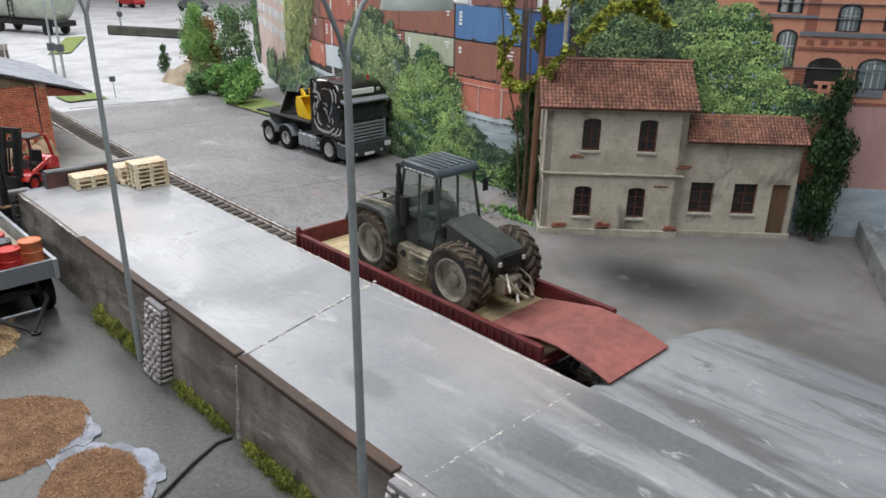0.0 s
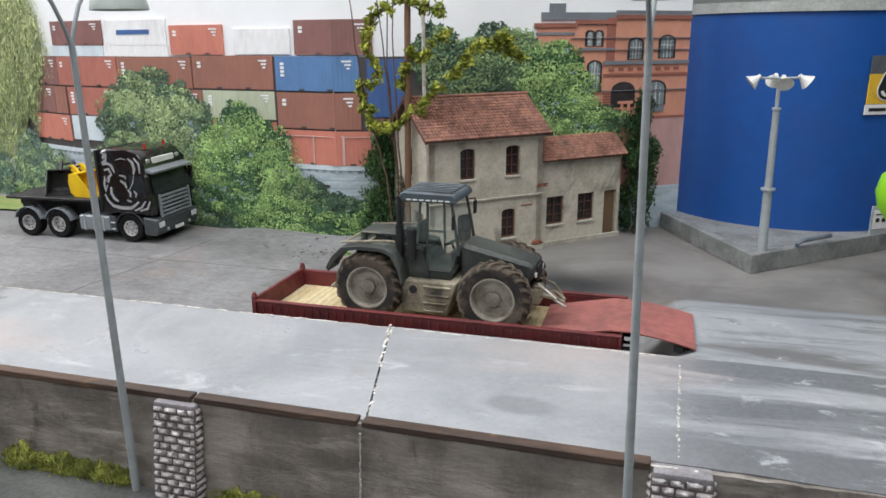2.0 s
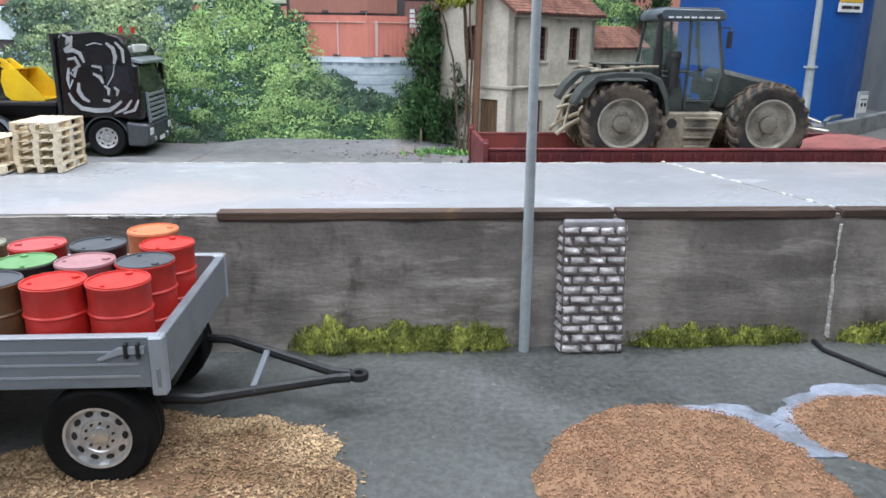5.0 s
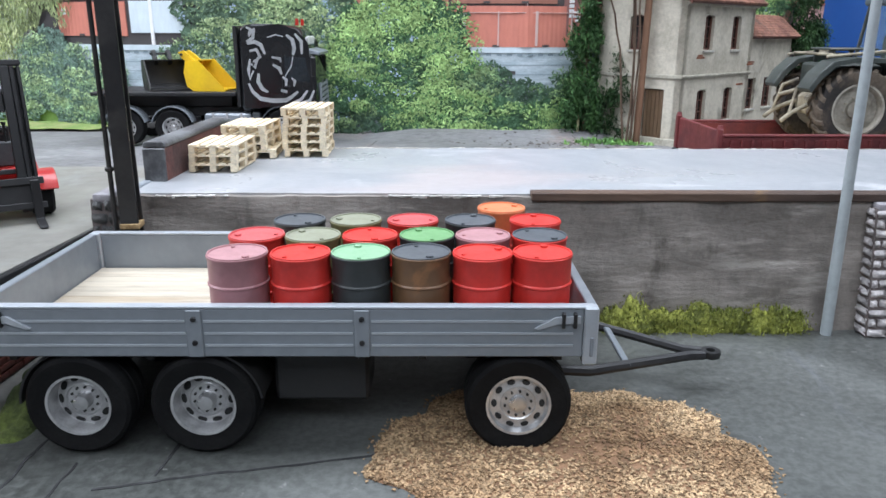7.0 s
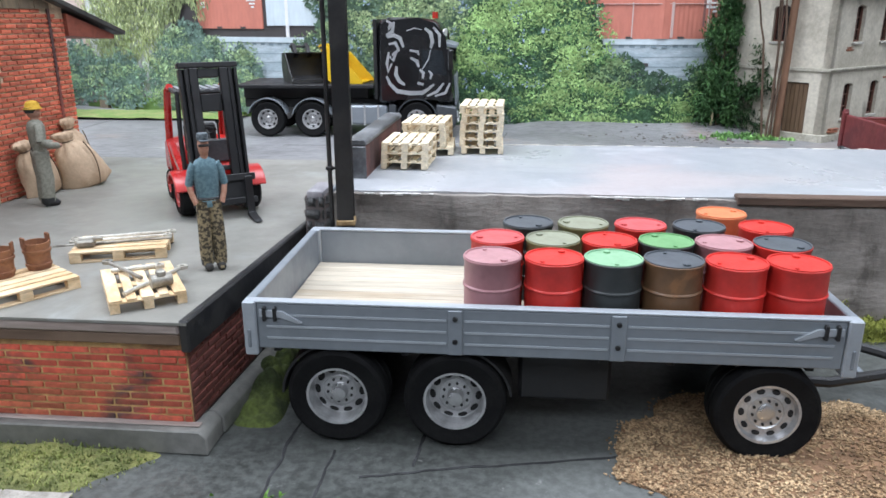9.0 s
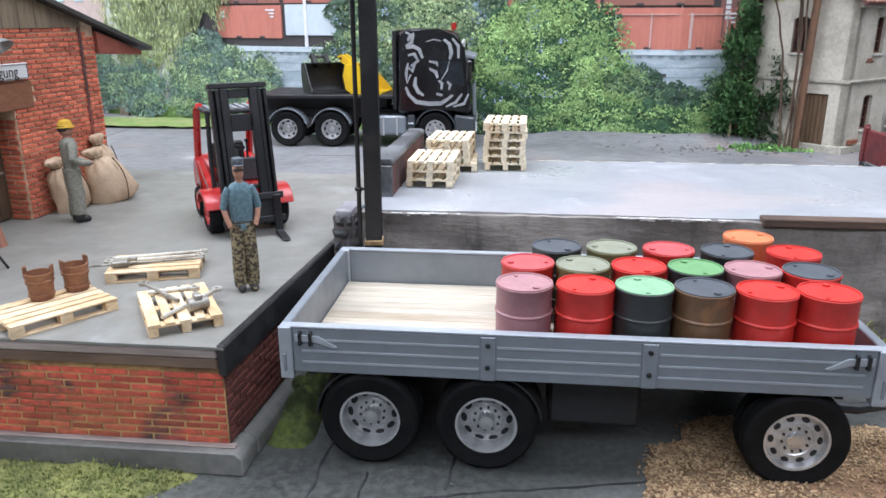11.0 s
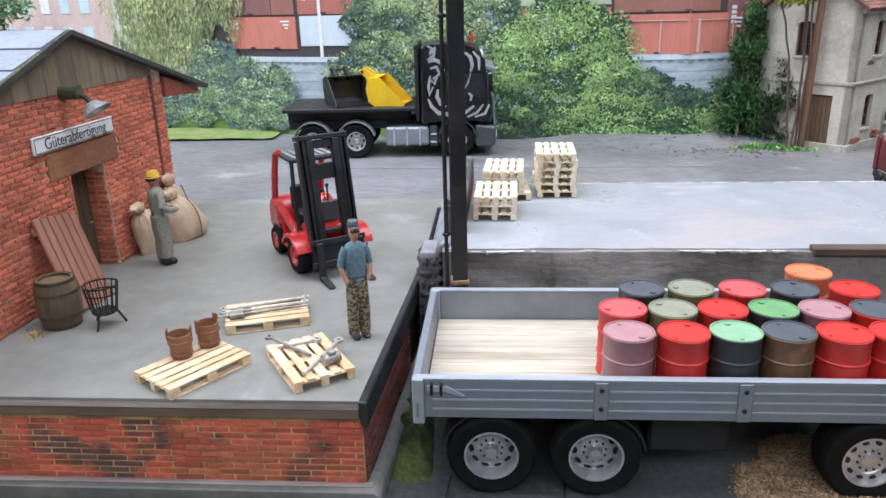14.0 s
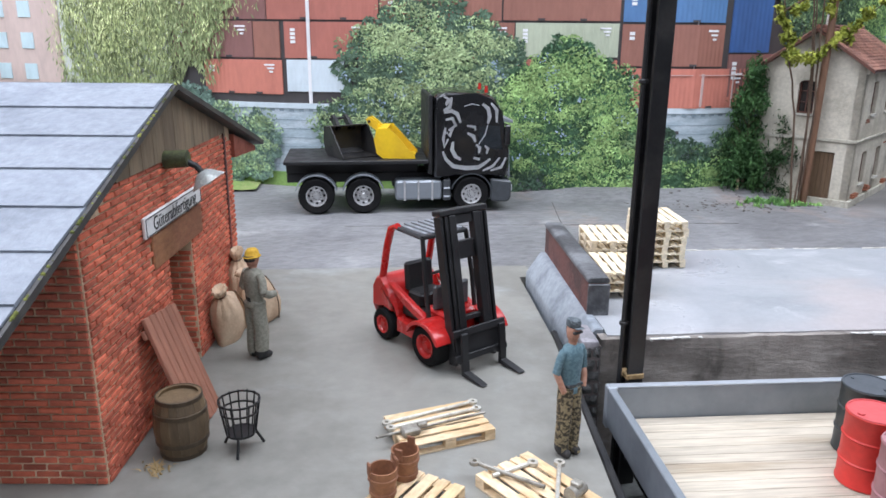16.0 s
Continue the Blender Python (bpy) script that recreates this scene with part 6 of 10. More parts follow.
plate = thing("ramp_plate", pose(0, 0, 0), "worn red steel loading ramp plate from wagon to platform", "ramp plate")
bm = bmesh.new()
path = [(-0.535, 0.1030), (-0.49, 0.1125), (-0.452, 0.1200), (-0.425, 0.1205), (-0.39, 0.1160), (-0.352, TOP + 0.0012)]
prof = path + [(x, z + 0.0016) for x, z in reversed(path)]
prism(bm, prof, 0.586, 0.702)
for v in bm.verts:
    if v.co.x > -0.36:
        v.co.y += -0.005
part("sheet", bm, PLATE_RED, plate)
bm = bmesh.new()
box(bm, -0.376, -0.366, 0.583, 0.587, 0.1035, TOP + 0.0026)
part("lip", bm, BLACK, plate)

# ---- brickwork ----
def brick_unit(w, h, d):
    bm = bmesh.new()
    box(bm, -w / 2, w / 2, -d, 0.001, -h / 2, h / 2, min(w, h) * 0.09)
    return bm


def brick_face(parent, m, width, height, bl, bh, keep, first=300, seed=1, mat=None, gap=None):
    """Courses of bricks on a face in the plane x, z of m, looking to -y. keep(u, v) says where a brick may lie; the first ones are parts, the rest one mesh."""
    rnd = random.Random(seed)
    whole = meshed("brick", brick_unit(bl - 0.0014, bh - 0.0014, 0.0008), mat or BRICK)
    half = meshed("brick", brick_unit(bl / 2 - 0.0014, bh - 0.0014, 0.0008), mat or BRICK)
    places = []
    for r in range(int(height / bh + 0.001)):
        v = (r + 0.5) * bh
        u = -bl / 2 * (r % 2)
        while u < width - 0.001:
            a, b = max(u, 0), min(u + bl, width)
            spans = [(a, b)]
            if gap and v < gap[2]:
                spans = [(a, min(b, gap[0])), (max(a, gap[1]), b)]
            for c, d in spans:
                if d - c > bl * 0.2 and keep((c + d) / 2, v):
                    places.append(((c + d) / 2, v, d - c))
            u += bl
    rest = []
    for i, (u, v, w) in enumerate(places):
        mm = m @ pose(u, rnd.uniform(-0.00035, 0.0001), v, rnd.uniform(-1, 1), rnd.uniform(-0.5, 0.5), rnd.uniform(-1, 1))
        if i < first:
            ob = new("brick", whole if w > bl * 0.75 else half)
            ob.parent = parent
            ob.matrix_basis = spot(mm) @ Matrix.Diagonal(((w - 0.0014) / ((bl if w > bl * 0.75 else bl / 2) - 0.0014), 1, 1, 1))
        else:
            rest.append((mm, w))
    if rest:
        vs, fs = [], []
        for mm, w in rest:
            k = len(vs)
            x, z = w / 2 - 0.0007, bh / 2 - 0.0007
            e = 0.0004
            for yy, g in ((0.001, 0), (-0.0007, 0), (-0.0011, e)):
                for sx, sz in ((-1, -1), (1, -1), (1, 1), (-1, 1)):
                    vs.append(tuple(mm @ Vector((sx * (x - g), yy, sz * (z - g)))))
            for q in (0, 4):
                for i in range(4):
                    fs.append((k + q + i, k + q + (i + 1) % 4, k + q + 4 + (i + 1) % 4, k + q + 4 + i))
            fs.append((k + 8, k + 9, k + 10, k + 11))
        ob = loose("far_bricks", vs, fs, BRICK_FAR, parent)
        ob["kind"] = "stuff"


MORTAR_DARK = surf("sooty_mortar", (0.64, 0.42, 0.18), (0.30, 0.17, 0.085), 26, 0.85, bump=0.4, bscale=300)
# brick face of the freight platform
facing = new("platform_brick_face")
tagged(facing, "sooty red brick face of the freight platform", "brick wall", kind="structure")
bm = bmesh.new()
box(bm, -2.6, PX1 - 0.0005, PY0 - 0.0022, PY0 + 0.004, 0.0152, YARD - 0.0135)
part("mortar", bm, MORTAR_DARK, facing)
bm = bmesh.new()
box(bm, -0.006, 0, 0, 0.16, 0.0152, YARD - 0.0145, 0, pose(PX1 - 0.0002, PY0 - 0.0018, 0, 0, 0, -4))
# mortar of the side face, darker than on the front
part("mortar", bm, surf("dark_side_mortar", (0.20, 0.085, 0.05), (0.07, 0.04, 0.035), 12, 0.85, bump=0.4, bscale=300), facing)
BRICK_DIRTY = surf("sooty_red_brick", (0.60, 0.105, 0.062), (0.46, 0.13, 0.065), 24, 0.65, bump=0.5, bscale=300, rand=0.30, laid=True, col3=(0.11, 0.062, 0.055), cut3=(0.46, 0.58), scale3=17)
brick_face(facing, pose(PX1 - 0.0005, PY0 - 0.0022, 0.0153) @ pose(-0.60, 0, 0), 0.60, 0.0505, 0.0205, 0.0046, lambda u, v: u > 0.24, 260, 3, BRICK_DIRTY)
brick_face(facing, pose(PX1 - 0.0005, PY0 - 0.0022, 0.0153) @ pose(-0.60, 0, 0), 0.60, 0.0505, 0.0205, 0.0046, lambda u, v: u <= 0.24, 0, 4)
# bricks of the side face, darker and browner than on the front
BRICK_BROWN = surf("dark_brown_brick", (0.20, 0.055, 0.04), (0.07, 0.035, 0.032), 14, 0.7, bump=0.4, bscale=300, rand=0.25)
brick_face(facing, pose(PX1 - 0.0002, PY0 - 0.0014, 0.0153, 0, 0, 86), 0.16, 0.050, 0.0152, 0.0051, lambda u, v: True, 120, 5, BRICK_BROWN)

# ---- the freight hut ----
HX, HY0, HY1 = -1.776, 0.200, 0.495
PEAK_Y, PEAK_Z, NEAR_Z, FAR_Z = 0.345, 0.292, 0.2390, 0.2468
BOARD = surf("grey_brown_gable_board", (0.23, 0.175, 0.11), (0.165, 0.125, 0.082), 30, 0.75, bump=0.3, bscale=200, stretch=(1, 1, 0.15))
DOOR_WOOD = surf("brown_door_wood", (0.14, 0.085, 0.045), (0.09, 0.055, 0.03), 30, 0.6, bump=0.3, bscale=200, stretch=(1, 1, 0.12))
LINTEL = surf("orange_brown_lintel", (0.33, 0.15, 0.065), (0.24, 0.10, 0.05), 30, 0.65, bump=0.2, stretch=(1, 0.4, 1))
SLATE = surf("blue_grey_slate_felt", (0.265, 0.29, 0.33), (0.215, 0.238, 0.275), 18, 0.5, bump=0.6, bscale=200, vary=0.14, rand=0.06)
VERGE_BOARD = surf("dark_verge_board", (0.045, 0.043, 0.04), (0.07, 0.066, 0.06), 30, 0.55, bump=0.2)
HUT = pose(HX, HY0, 0, 0, 0, -4) @ pose(-HX, -HY0, 0)
hut = thing("freight_hut", HUT, "red brick freight hut with a slate roof and gable sign", "hut")


def gable_z(y):
    return PEAK_Z - (PEAK_Y - y) * (PEAK_Z - NEAR_Z) / (PEAK_Y - HY0) if y < PEAK_Y else PEAK_Z - (y - PEAK_Y) * (PEAK_Z - FAR_Z) / (HY1 - PEAK_Y)


DY0, DY1, DZ1 = 0.322, 0.372, 0.178
bm = bmesh.new()
for y0, y1, z0 in ((HY0, DY0, YARD), (DY1, HY1, YARD), (DY0, DY1, DZ1)):
    pts = [(y0, z0), (y1, z0), (y1, gable_z(y1))] + ([(PEAK_Y, PEAK_Z)] if y0 < PEAK_Y < y1 else []) + [(y0, gable_z(y0))]
    vs = prism(bm, pts, -0.024, 0.0, pose(HX, 0, 0, 0, 0, 90))
for v in bm.verts:
    pass
gable = part("gable_wall", bm, MORTAR, hut)
for v in gable.data.vertices:
    x, y = v.co.x / U, v.co.y / U
    v.co.x, v.co.y = (HX - 0.024 if abs(x - HX) > 0.01 else HX) * U, y * U
bm = bmesh.new()
box(bm, -2.28, HX - 0.0001, HY0, HY0 + 0.02, YARD, NEAR_Z - 0.012)
part("side_wall", bm, MORTAR, hut)
bm = bmesh.new()
box(bm, -2.28, HX - 0.0245, HY1 - 0.02, HY1, YARD, FAR_Z - 0.003)
part("rear_wall", bm, MORTAR, hut)
bm = bmesh.new()
box(bm, -2.28, -2.262, HY0 + 0.0205, HY1 - 0.0205, YARD, NEAR_Z)
part("end_wall", bm, MORTAR, hut)
face = pose(HX, 0, 0, 0, 0, 90)
BH, BL = 0.0045, 0.0138
BOARD_Z = 0.248


def on_gable(u, v):
    y, z = HY0 + u, YARD + v
    return z < min(gable_z(y) - 0.012, BOARD_Z - 0.002) and not (DY0 < y < DY1 and z < DZ1) and not (0.292 < y < 0.398 and DZ1 - 0.001 < z < 0.203)


brick_face(gable, pose(HX + 0.0002, HY0, YARD, 0, 0, 90), HY1 - HY0, 0.20, BL, BH, on_gable, 300, 7, None, (DY0 - HY0, DY1 - HY0, DZ1 - YARD))
brick_face(hut, pose(-2.10, HY0 - 0.0002, YARD), 2.10 + HX, 0.150, BL, BH, lambda u, v: True, 120, 8)
brick_face(hut, pose(HX - 0.0245, HY1 + 0.0002, YARD, 0, 0, 180), 0.30, 0.155, BL, BH, lambda u, v: True, 0, 9)
# brick reveals of the door
for y, turn in ((DY0 + 0.0002, 180), (DY1 - 0.0002, 0)):
    brick_face(gable, pose(HX - (0.020 if turn == 0 else 0.0), y, YARD, 0, 0, turn), 0.020, DZ1 - YARD - 0.004, 0.0185, BH, lambda u, v: True, 40, 11)
bm = bmesh.new()
box(bm, HX - 0.022, HX - 0.0195, DY0 + 0.001, DY1 - 0.001, YARD + 0.001, DZ1 - 0.0005)
door = part("door", bm, DOOR_WOOD, hut, "brown plank door in the gable")
for k in range(1, 5):
    bm = bmesh.new()
    y = DY0 + (DY1 - DY0) * k / 5
    box(bm, HX - 0.0194, HX - 0.0188, y - 0.0046, y + 0.0046, YARD + 0.002, DZ1 - 0.002, 0.0002)
    part("door_plank", bm, DOOR_WOOD, door)
bm = bmesh.new()
tube(bm, [(HX - 0.0190, DY1 - 0.008, 0.124), (HX - 0.0155, DY1 - 0.008, 0.124), (HX - 0.0150, DY1 - 0.014, 0.1235)], 0.0008, 8)
part("door_handle", bm, IRON, door, "metal door handle")
bm = bmesh.new()
box(bm, HX - 0.004, HX + 0.0022, 0.294, 0.396, DZ1 + 0.0004, 0.2015, 0.0008)
part("lintel", bm, LINTEL, hut, "orange-brown timber lintel")
# boarded gable top
for k in range(14):
    y0 = 0.2085 + 0.0205 * k
    y1 = y0 + 0.0198
    z0 = BOARD_Z - 0.002
    a, b = gable_z(y0) - 0.0015, gable_z(y1) - 0.0015
    if min(a, b) - z0 < 0.004:
        continue
    bm = bmesh.new()
    pts = [(y0, z0), (y1, z0), (y1, b)] + ([(PEAK_Y, PEAK_Z - 0.0015)] if y0 < PEAK_Y < y1 else []) + [(y0, a)]
    prism(bm, [(p, q) for p, q in pts], 0.0003, 0.0022, Matrix(((0, 1, 0, HX), (1, 0, 0, 0), (0, 0, 1, 0), (0, 0, 0, 1))))
    part("gable_board", bm, BOARD, hut)
# roof slopes with lapped courses
NEAR_E, FAR_E, RX0, RX1 = (0.163, None), (0.592, None), -2.30, HX + 0.008


def slope(name, ya, yb, courses, drop):
    sa = gable_z(HY0) - (HY0 - ya) * (PEAK_Z - NEAR_Z) / (PEAK_Y - HY0) if ya < HY0 else gable_z(HY1) - (ya - HY1) * (PEAK_Z - FAR_Z) / (HY1 - PEAK_Y)
    sb = PEAK_Z
    lo, hi = Vector((0, ya, sa)), Vector((0, yb, sb))
    d = hi - lo
    nrm = Vector((0, -d.z, d.y)).normalized()
    if nrm.z < 0:
        nrm = -nrm
    bm = bmesh.new()
    quad = [lo, hi, hi + nrm * 0.003, lo + nrm * 0.003]
    a = [bm.verts.new(p + Vector((RX0, 0, 0))) for p in quad]
    b = [bm.verts.new(p + Vector((RX1, 0, 0))) for p in quad]
    bm.faces.new(a), bm.faces.new(list(reversed(b))), skin(bm, b, a)
    deck = part("roof_slope", bm, VERGE_BOARD, hut, "dark roof deck and verge")
    for k in range(courses):
        p, q = lo + d * (k / courses), lo + d * min(1.0, (k + 1.06) / courses)
        bm = bmesh.new()
        quad = [p + nrm * 0.0036, q + nrm * 0.0032, q + nrm * 0.0044, p + nrm * 0.0058]
        a = [bm.verts.new(v + Vector((RX0, 0, 0))) for v in quad]
        b = [bm.verts.new(v + Vector((RX1 - 0.0012 + random.uniform(-0.0004, 0.0004), 0, 0))) for v in quad]
        bm.faces.new(a), bm.faces.new(list(reversed(b))), skin(bm, b, a)
        part("slate_course", bm, SLATE, deck)
    bm = bmesh.new()
    quad = [lo + nrm * 0.0002, hi + nrm * 0.0002, hi + nrm * 0.0042, lo + nrm * 0.0044]
    a = [bm.verts.new(v + Vector((RX1 + 0.0001, 0, 0))) for v in quad]
    b = [bm.verts.new(v + Vector((RX1 + 0.0020, 0, 0))) for v in quad]
    bm.faces.new(a), bm.faces.new(list(reversed(b))), skin(bm, b, a)
    part("barge_board", bm, VERGE_BOARD, deck)


slope("near", 0.092, PEAK_Y, 7, 0)
slope("far", 0.584, PEAK_Y, 5, 0)
bm = bmesh.new()
prism(bm, [(0.4958, 0.221), (0.572, 0.216), (0.572, 0.2205), (0.4958, 0.2420)], RX0 + 0.01, RX1 - 0.004, Matrix(((0, 1, 0, 0), (1, 0, 0, 0), (0, 0, 1, 0), (0, 0, 0, 1))))
part("eaves_box", bm, surf("red_brown_eaves", (0.28, 0.075, 0.045), None, 20, 0.6), hut, "red-brown boxed eaves")
for k in range(46):
    f = random.random()
    p = Vector((RX1 + 0.0012, 0.092 + (PEAK_Y - 0.092) * f, 0)) 
    p.z = PEAK_Z - (PEAK_Y - p.y) * (PEAK_Z - NEAR_Z) / (PEAK_Y - HY0) + 0.0046
    r = random.uniform(0.0005, 0.0013)
    bm = bmesh.new()
    bmesh.ops.create_icosphere(bm, subdivisions=1, radius=r, matrix=Matrix.Translation(p))
    part("moss_tuft", bm, MOSS_CUSHION, hut)
# drain pipe on the gable
bm = bmesh.new()
box(bm, HX + 0.0008, HX + 0.0024, 0.4705, 0.474, YARD, 0.246)
part("brick_pier_edge", bm, BRICK_BROWN, hut)

# sign over the door
WHITE_SIGN = surf("white_enamel", (0.78, 0.78, 0.76), (0.70, 0.70, 0.68), 30, 0.35, vary=0.04)
sign = thing("station_sign", HUT @ pose(HX + 0.0018, 0.3355, 0.2105, 0, 0, 90), "white enamel sign lettered for the goods office", "sign")
bm = bmesh.new()
box(bm, -0.0565, 0.0565, -0.0024, 0, -0.0070, 0.0070, 0.0006)
part("panel", bm, WHITE_SIGN, sign)
bm = bmesh.new()
for a in ((-0.0552, 0.0552, -0.0060, -0.0056), (-0.0552, 0.0552, 0.0056, 0.0060), (-0.0552, -0.0548, -0.0056, 0.0056), (0.0548, 0.0552, -0.0056, 0.0056)):
    box(bm, a[0], a[1], -0.0028, -0.0022, a[2], a[3])
part("border", bm, BLACK, sign)
cu = bpy.data.curves.new("lettering", "FONT")
cu.body, cu.size, cu.align_x, cu.align_y, cu.extrude = "Güterabfertigung", 0.0132 * U, "CENTER", "CENTER", 0.0001
cu.materials.append(BLACK)
tx = new("lettering", cu)
tx.parent = sign
tx.matrix_basis = spot(pose(0, -0.0027, -0.0003, 90)) @ Matrix.Diagonal((0.95, 1, 1, 1))

# wall lamp above the sign
ENAMEL = surf("grey_enamel_shade", (0.42, 0.44, 0.42), (0.3, 0.31, 0.29), 60, 0.25, metal=0.4)
wl = thing("wall_lamp", HUT @ pose(HX + 0.002, 0.329, 0.2465), "old wall lamp with a mossy bracket and enamel shade", "lamp")
bm = bmesh.new()
cyl(bm, (0, 0, 0), (0.016, 0, 0.001), 0.0062, 0.0058, 16)
part("housing", bm, surf("mossy_green_tin", (0.085, 0.10, 0.03), (0.05, 0.055, 0.025), 60, 0.7, bump=0.4), wl, "mossy green housing")
bm = bmesh.new()
tube(bm, [(0.014, 0, -0.001), (0.021, 0, -0.004), (0.025, 0, -0.009)], 0.0022, 10)
part("neck", bm, BLACK, wl)
bm = bmesh.new()
lathe(bm, [(0.003, 0.0), (0.006, -0.0015), (0.0125, -0.0075), (0.0130, -0.0075), (0.0066, -0.0008), (0.0035, 0.0012)], 24, pose(0.025, 0, -0.009, 0, -32, 0), True)
part("shade", bm, ENAMEL, wl, "enamel lamp shade")
bm = bmesh.new()
lathe(bm, [(0.0004, 0.0008), (0.0036, -0.001), (0.0046, -0.005), (0.003, -0.0078), (0.0004, -0.0088)], 16, pose(0.025, 0, -0.009, 0, -32, 0))
part("bulb", bm, glassy("lamp_glass", (0.9, 0.92, 0.9), 0.6), wl, "clear glass bulb")

# ---- things on the freight platform ----
SACK = surf("jute_sacking", (0.58, 0.43, 0.29), (0.48, 0.34, 0.22), 30, 0.9, bump=0.35, bscale=420, vary=0.08)
TWINE = surf("dark_twine", (0.14, 0.095, 0.055), None, 60, 0.9)


def sack(x, y, turn, h, w, lean, label, slump=0.0):
    t = thing("jute_sack", pose(x, y, YARD, 0, lean, turn), label, "sack", "sacks by the hut")
    bm = bmesh.new()
    prof = [(w * 0.42, 0.0), (w * 0.50, h * 0.015), (w * 0.54, h * 0.07), (w * 0.53, h * 0.20), (w * 0.51, h * 0.36), (w * 0.47, h * 0.52), (w * 0.38, h * 0.68), (w * 0.22, h * 0.79), (w * 0.13, h * 0.83), (w * 0.17, h * 0.87), (w * 0.25, h * 0.95), (w * 0.19, h * 0.985), (w * 0.05, h * 0.93)]
    lathe(bm, prof, 36)
    for v in bm.verts:
        a = math.atan2(v.co.y, v.co.x)
        f = v.co.z / h
        k = 1 + 0.08 * noise.noise(Vector((v.co.x * 90 + x * 50, v.co.y * 90, v.co.z * 60))) + (0.10 * math.sin(9 * a + x * 90) if f > 0.62 else 0.025 * math.sin(5 * a + 20 * f))
        low = max(0.0, 1 - f / 0.3)
        ear = abs(math.cos(a)) ** 6
        v.co.x *= k * (1 + 0.20 * low * ear)
        v.co.y *= k * (0.62 - 0.12 * low) * (1 - 0.45 * ear * max(0.0, 1 - f / 0.6))
        v.co.z += 0.05 * h * low * ear
        v.co.x += slump * w * f * f
    part("bag", bm, SACK, t, "", None, 80)
    bm = bmesh.new()
    lathe(bm, [(w * 0.14, h * 0.82), (w * 0.16, h * 0.83), (w * 0.14, h * 0.84), (w * 0.11, h * 0.83)], 16, Matrix.Translation((slump * w * 0.69, 0, 0)) @ Matrix.Diagonal((1.06, 0.70, 1, 1)), True)
    part("tie", bm, TWINE, t)
    bm = bmesh.new()
    seam = [(w * (0.10 + 0.16 * math.sin(2.6 * f) + slump * f * f), -w * (0.355 - 0.30 * f ** 3.0) * 1.0, h * f) for f in np.linspace(0.04, 0.78, 10)]
    tube(bm, seam, 0.0006, 6)
    part("seam", bm, TWINE, t)


sack(-1.728, 0.452, 58, 0.057, 0.042, -10, "pale bulging tied jute sack leaning by the hut wall", -0.25)
sack(-1.750, 0.474, 84, 0.064, 0.038, -6, "tall jute sack standing behind other sacks")
sack(-1.750, 0.418, 86, 0.056, 0.040, -14, "brown tied jute sack leaning on the brick wall", -0.30)

OAK = surf("old_oak_barrel", (0.17, 0.115, 0.06), (0.105, 0.072, 0.04), 30, 0.6, bump=0.3, bscale=200, stretch=(1, 1, 0.2))
HOOP = surf("tarnished_hoop", (0.10, 0.072, 0.045), (0.07, 0.052, 0.034), 40, 0.5, metal=0.4)
keg = thing("wooden_barrel", pose(-1.743, 0.235, YARD), "old brown wooden barrel standing by the hut", "barrel")
for k in range(18):
    bm = bmesh.new()
    a0, a1 = 2 * math.pi * k / 18 + 0.003, 2 * math.pi * (k + 1) / 18 - 0.003
    last = None
    for f in np.linspace(0, 1, 9):
        r = 0.0133 + 0.0032 * math.sin(math.pi * f)
        z = 0.0385 * f
        now = [bm.verts.new((q * math.cos(a), q * math.sin(a), z)) for q, a in ((r, a0), (r, a1), (r - 0.0018, a1), (r - 0.0018, a0))]
        if last:
            skin(bm, last, now)
        else:
            bm.faces.new(now)
        last = now
    bm.faces.new(list(reversed(last)))
    part("stave", bm, OAK, keg)
for f in (0.03, 0.26, 0.74, 0.97):
    bm = bmesh.new()
    r = 0.0133 + 0.0032 * math.sin(math.pi * f)
    lathe(bm, [(r - 0.0004, 0.0385 * f - 0.0015), (r + 0.0004, 0.0385 * f - 0.0013), (r + 0.0004, 0.0385 * f + 0.0013), (r - 0.0004, 0.0385 * f + 0.0015)], 32, None, True)
    part("hoop", bm, HOOP, keg)
bm = bmesh.new()
cyl(bm, (0, 0, 0.0350), (0, 0, 0.0362), 0.0119, None, 28)
part("head", bm, OAK, keg)
tufts("dry_straw", [(-1.755 + random.gauss(0, 0.006), 0.213 + random.gauss(0, 0.003), YARD, 0.5) for _ in range(8)], 8, 0.006, surf("straw", (0.42, 0.30, 0.14), None, 60, 0.9), "a little dry straw beside the barrel", 0.0007, 2.5)

BASKET = surf("black_wrought_iron", (0.013, 0.013, 0.014), None, 40, 0.4)
bk = thing("fire_basket", pose(-1.707, 0.234, YARD), "black wrought-iron fire basket on three legs", "fire basket")
for z, r in ((0.0335, 0.0125), (0.0270, 0.0115), (0.0120, 0.0088)):
    bm = bmesh.new()
    lathe(bm, [(r - 0.0005, z - 0.0005), (r + 0.0005, z - 0.0005), (r + 0.0005, z + 0.0005), (r - 0.0005, z + 0.0005)], 28, None, True)
    part("ring", bm, BASKET, bk)
for k in range(14):
    a = 2 * math.pi * k / 14
    bm = bmesh.new()
    cyl(bm, (0.0088 * math.cos(a), 0.0088 * math.sin(a), 0.0112), (0.0126 * math.cos(a), 0.0126 * math.sin(a), 0.0345), 0.00052, None, 6)
    part("bar", bm, BASKET, bk)
